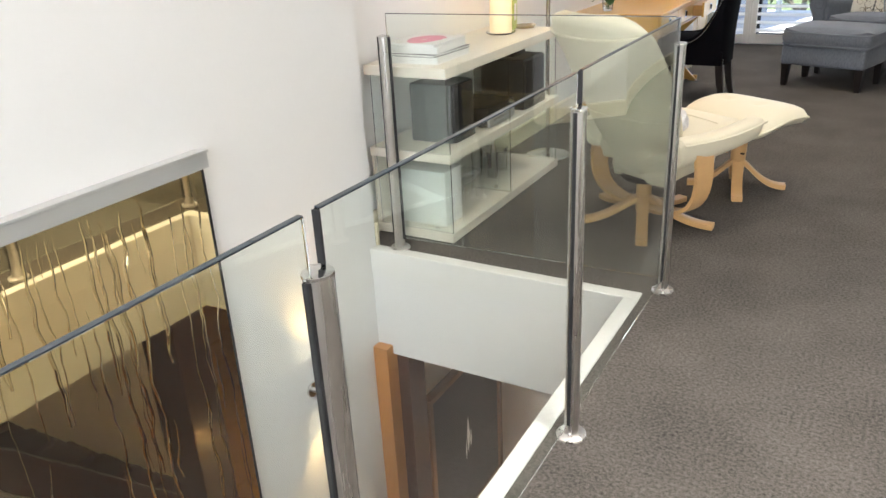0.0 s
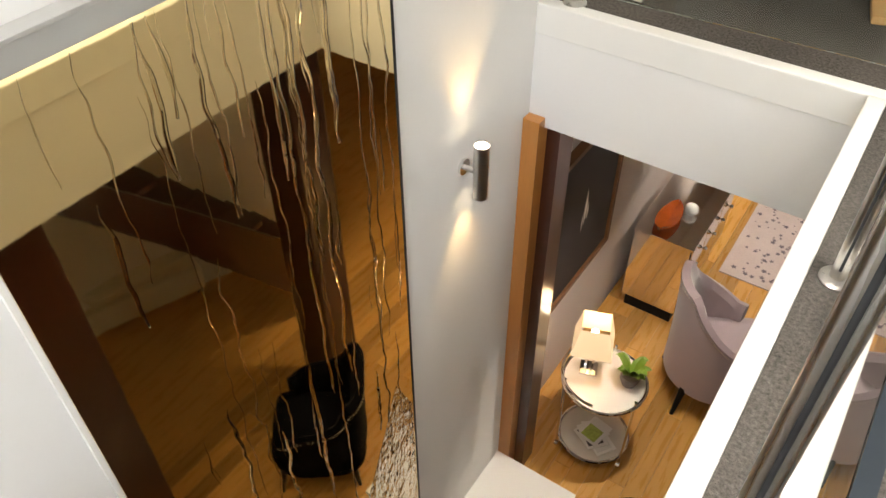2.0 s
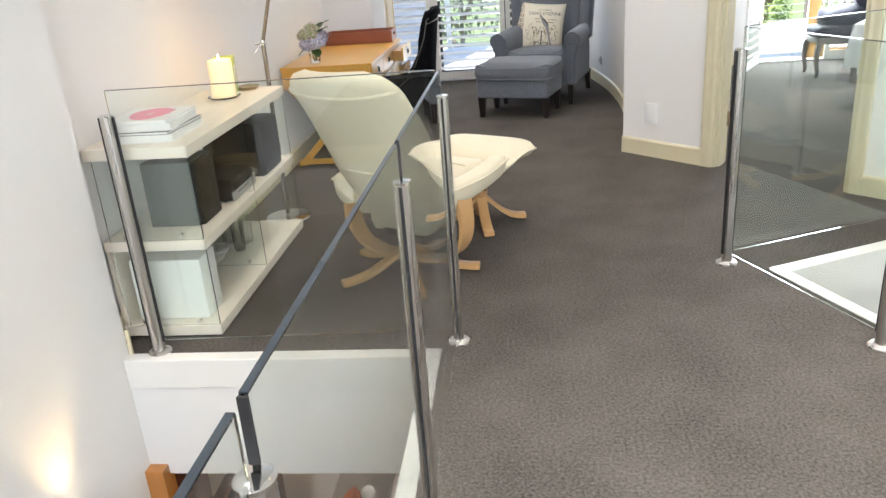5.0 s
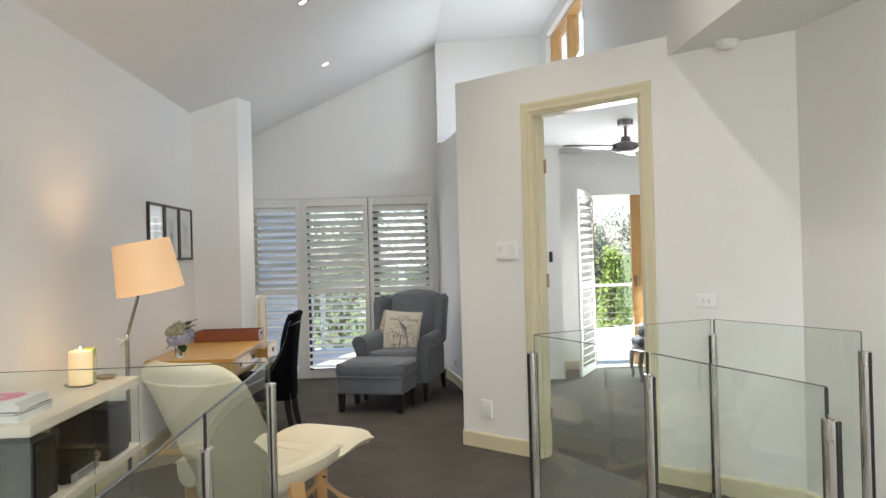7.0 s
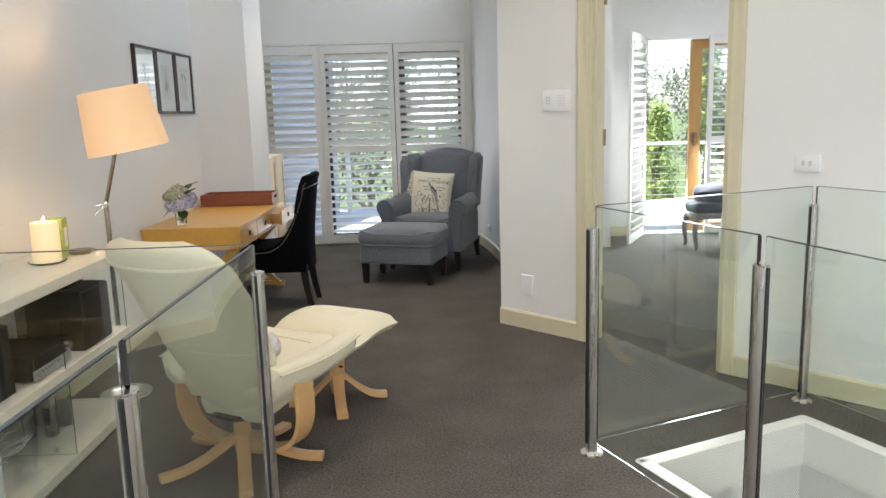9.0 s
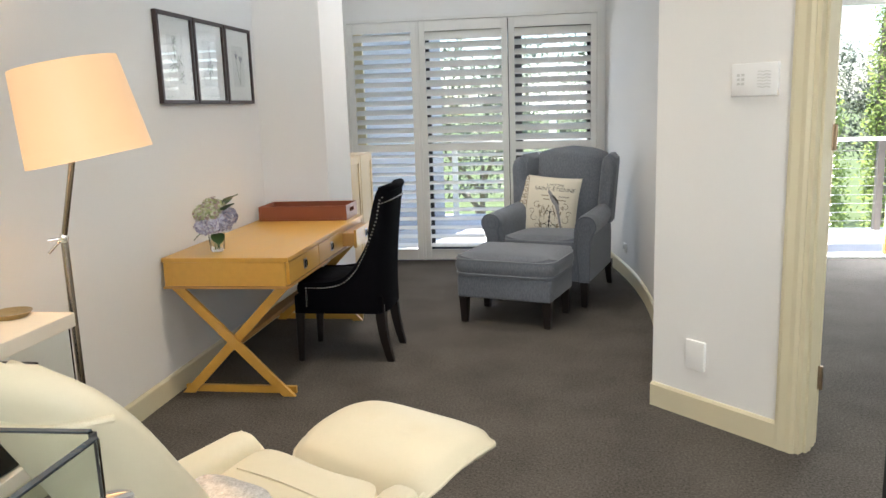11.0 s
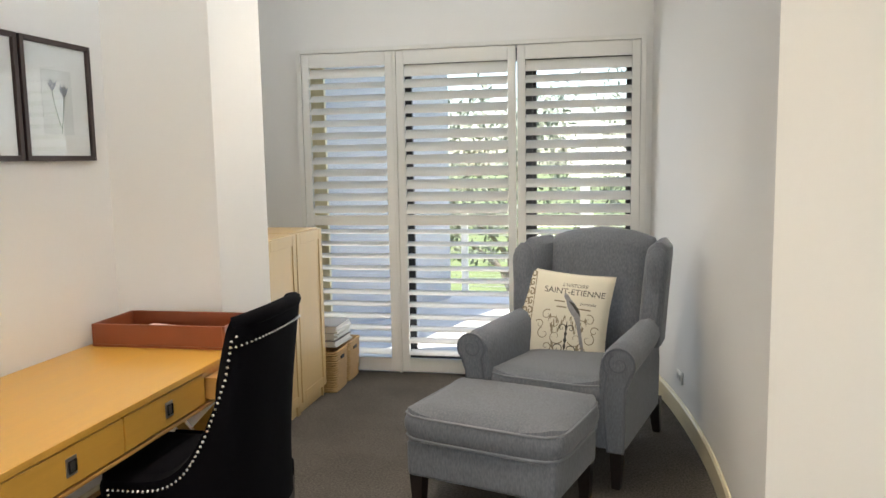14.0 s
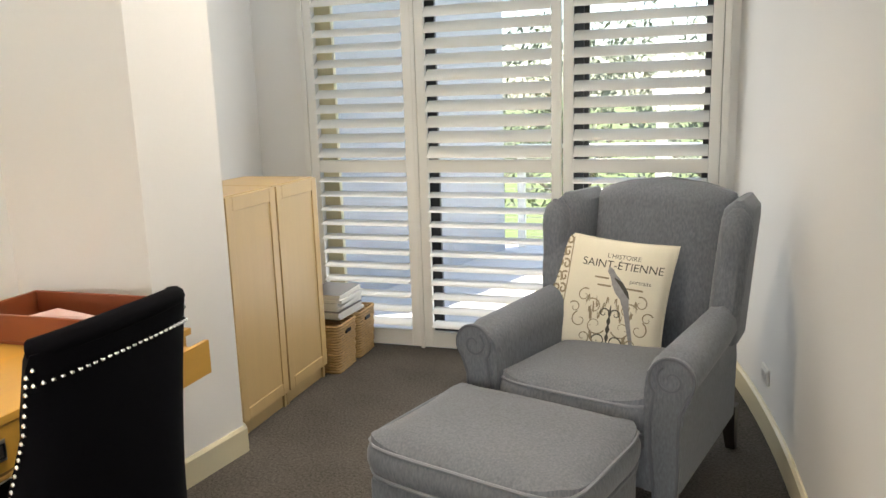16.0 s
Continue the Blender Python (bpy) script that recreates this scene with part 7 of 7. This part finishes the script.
for x in (1.66, 3.62, 5.2):
    part("post", box(x - 0.035, x + 0.035, -0.035, 0.035, 0, 0.9598, 0.003), M_WHITE if x < 3 else M_GREYWOOD, rl, smooth=False)
solid("porch_post", box(0.10, 0.20, 12.05, 12.15, -0.029, 3.0, 0.004), M_WHITE, "white veranda post on the balcony", "post")
rl = thing("balcony_rail", pose(0, 12.25, -0.03), "white balcony railing with tensioned wires", "railing")
part("top_rail", box(-1.2, 1.62, -0.03, 0.03, 0.96, 1.0, 0.004), M_WHITE, rl, smooth=False)
for i in range(9):
    part("wire", cyl((-1.2, 0, 0.10 + 0.095 * i), (1.62, 0, 0.10 + 0.095 * i), 0.003, seg=6), M_STEEL, rl)
for x in (-1.16, 0.2, 1.58):
    part("post", box(x - 0.035, x + 0.035, -0.035, 0.035, 0, 0.9598, 0.003), M_WHITE, rl, smooth=False)
solid("side_wall_outside", prism([(-2.16, 9.4), (-1.29, 12.07), (-1.45, 12.12), (-2.32, 9.45)], -0.029, 3.0), M_GREYWALL, "pale grey wall beside the balcony", "wall")


def leafy(name, at, h, rx, levels, mt, label, trunk_h, clumps, leaf, seed, cat="tree"):
    t = thing(name, pose(*at), label, cat, "garden trees")
    r = random.Random(seed)
    part("trunk", tube([(0.06 * math.sin(i), 0.05 * math.cos(i * 1.3), trunk_h * i / 6) for i in range(7)], [max(0.03, 0.035 * h * (1 - 0.12 * i)) * 0.6 for i in range(7)], 10), M_BARK, t)
    for k in range(5):
        a = k * 1.3 + r.random()
        z = trunk_h * (0.5 + 0.1 * k)
        part("limb", tube([(0, 0, z), (0.3 * rx * math.cos(a), 0.3 * rx * math.sin(a), z + 0.10 * h), (0.6 * rx * math.cos(a), 0.6 * rx * math.sin(a), z + 0.17 * h)], [0.05 * h * 0.2, 0.03 * h * 0.2, 0.012 * h * 0.2], 7), M_BARK, t)
    vs_, fs = [], []
    for i in range(clumps):
        c = levels(r)
        for q in range(14):
            d = Vector((r.gauss(0, 1), r.gauss(0, 1), r.gauss(0, 1)))
            p = c + d * leaf * 1.6
            u = Vector((r.gauss(0, 1), r.gauss(0, 1), r.gauss(0, 1))).normalized()
            w = u.orthogonal().normalized()
            s = leaf * r.uniform(0.6, 1.2)
            k = len(vs_)
            vs_ += [p, p + u * s + w * s * 0.35, p + u * 2 * s, p + u * s - w * s * 0.35]
            fs.append((k, k + 1, k + 2, k + 3))
    me = bpy.data.meshes.new("crown")
    me.from_pydata([tuple(v) for v in vs_], [], fs)
    me.materials.append(mt)
    o = new("crown", me)
    o.parent = t
    return t


def column(h, rad):
    def f(r):
        v = r.random()
        z = 0.25 + (h - 0.25) * v
        R = rad * min(1.0, (1 - v) * 3.2 + 0.12) * r.uniform(0.75, 1.05)
        a = r.uniform(0, 6.283)
        return Vector((R * math.cos(a), R * math.sin(a), z))
    return f


def round_crown(h, R):
    def f(r):
        k = r.randrange(7)
        q = random.Random(k * 7 + int(h * 10))
        c = Vector((q.uniform(-0.6, 0.6) * R, q.uniform(-0.6, 0.6) * R, h * q.uniform(0.55, 0.92)))
        d = Vector((r.gauss(0, 1), r.gauss(0, 1), r.gauss(0, 0.8))).normalized()
        return c + d * R * 0.45 * r.uniform(0.75, 1.05)
    return f


for x, y, h, rad, sd_ in ((4.42, 15.0, 5.0, 0.30, 1), (5.52, 15.6, 7.6, 0.20, 2), (7.0, 16.5, 6.2, 0.45, 7)):
    leafy("column_conifer", (x, y, -3.55), h, rad, column(h, rad), M_CONIFER, "bright green columnar conifer in the garden", h * 0.9, 650, 0.045, sd_)
for x, y, h, R, sd_ in ((6.0, 28, 5.9, 2.2, 3), (11.5, 30, 6.0, 2.4, 4), (8.6, 34, 6.4, 2.2, 12), (1.0, 22, 6.6, 2.8, 5), (-1.4, 19, 6.0, 2.2, 6), (3.4, 34, 6.0, 3.0, 8), (16, 32, 6.4, 3.2, 9), (-6, 26, 6.0, 3.2, 10)):
    leafy("garden_tree", (x, y, -3.55), h, R, round_crown(h, R), M_TREE, "grey-green leafy tree beyond the balcony", h * 0.62, 380 if x > 4 else 190, 0.12 if x > 4 else 0.09, sd_)
ch = thing("garden_shrub", pose(5.0, 13.4, -3.55), "low green shrub in the garden", "shrub")
r = random.Random(77)
vs_, fs = [], []
for i in range(2600):
    a, z = r.uniform(0, 6.283), r.uniform(0, 1)
    R = 1.9 * math.sqrt(1 - z * z) * r.uniform(0.8, 1.0)
    p = Vector((R * math.cos(a), 0.6 * R * math.sin(a), 0.1 + 3.0 * z))
    u = Vector((r.gauss(0, 1), r.gauss(0, 1), r.gauss(0, 1))).normalized()
    w = u.orthogonal().normalized()
    k = len(vs_)
    s = 0.06
    vs_ += [p, p + u * s + w * s * 0.5, p + u * 2 * s, p + u * s - w * s * 0.5]
    fs.append((k, k + 1, k + 2, k + 3))
me = bpy.data.meshes.new("foliage")
me.from_pydata([tuple(v) for v in vs_], [], fs)
me.materials.append(M_CONIFER)
o = new("foliage", me)
o.parent = ch
part("stem", cyl((0, 0, 0), (0, 0, 1.5), 0.05, 0.03), M_BARK, ch)

# floor boards of the lower room, the nearest ones singly
base = tagged(new("lower_floor"), "golden brown timber strip floor of the lower room", "floor", kind="structure")
mesh_by_len = {}
rng = random.Random(2)
rest = bmesh.new()
for i in range(49):
    x = -1.755 + 0.121 * i
    y = 0.2 - rng.uniform(0, 1.2)
    while y < 8.8:
        ln = rng.choice((0.9, 1.2, 1.5, 1.8))
        if x < 0.3 and y < 6.6:
            if ln not in mesh_by_len:
                bb = box(0, 0.1195, 0, ln - 0.0015, -0.011, 0.0, 0.0012, seg=1)
                o = put(bb, "board", M_BOARD, base)
                mesh_by_len[ln] = o.data
            else:
                o = new("board", mesh_by_len[ln])
                o.parent = base
            o.location = (x, y, LOW - 0.0005)
        else:
            box(x, x + 0.1195, y, y + ln - 0.0015, LOW - 0.0115, LOW - 0.0005, bm=rest)
        y += ln
for i in range(49):
    box(-1.755 + 0.121 * i, -1.755 + 0.121 * i + 0.1195, SOUTH, -1.0, LOW - 0.0115, LOW - 0.0006, bm=rest)
tagged(put(rest, "far_boards", M_BOARD, base), kind="stuff")
b = bmesh.new()
merge(b, strip(list(VOID2) + [VOID2[0]], 1, 0.05, LOW, -0.551, 0.001))
solid("wall_opening", b, M_WALL, "white plaster enclosure below the second opening", "wall")
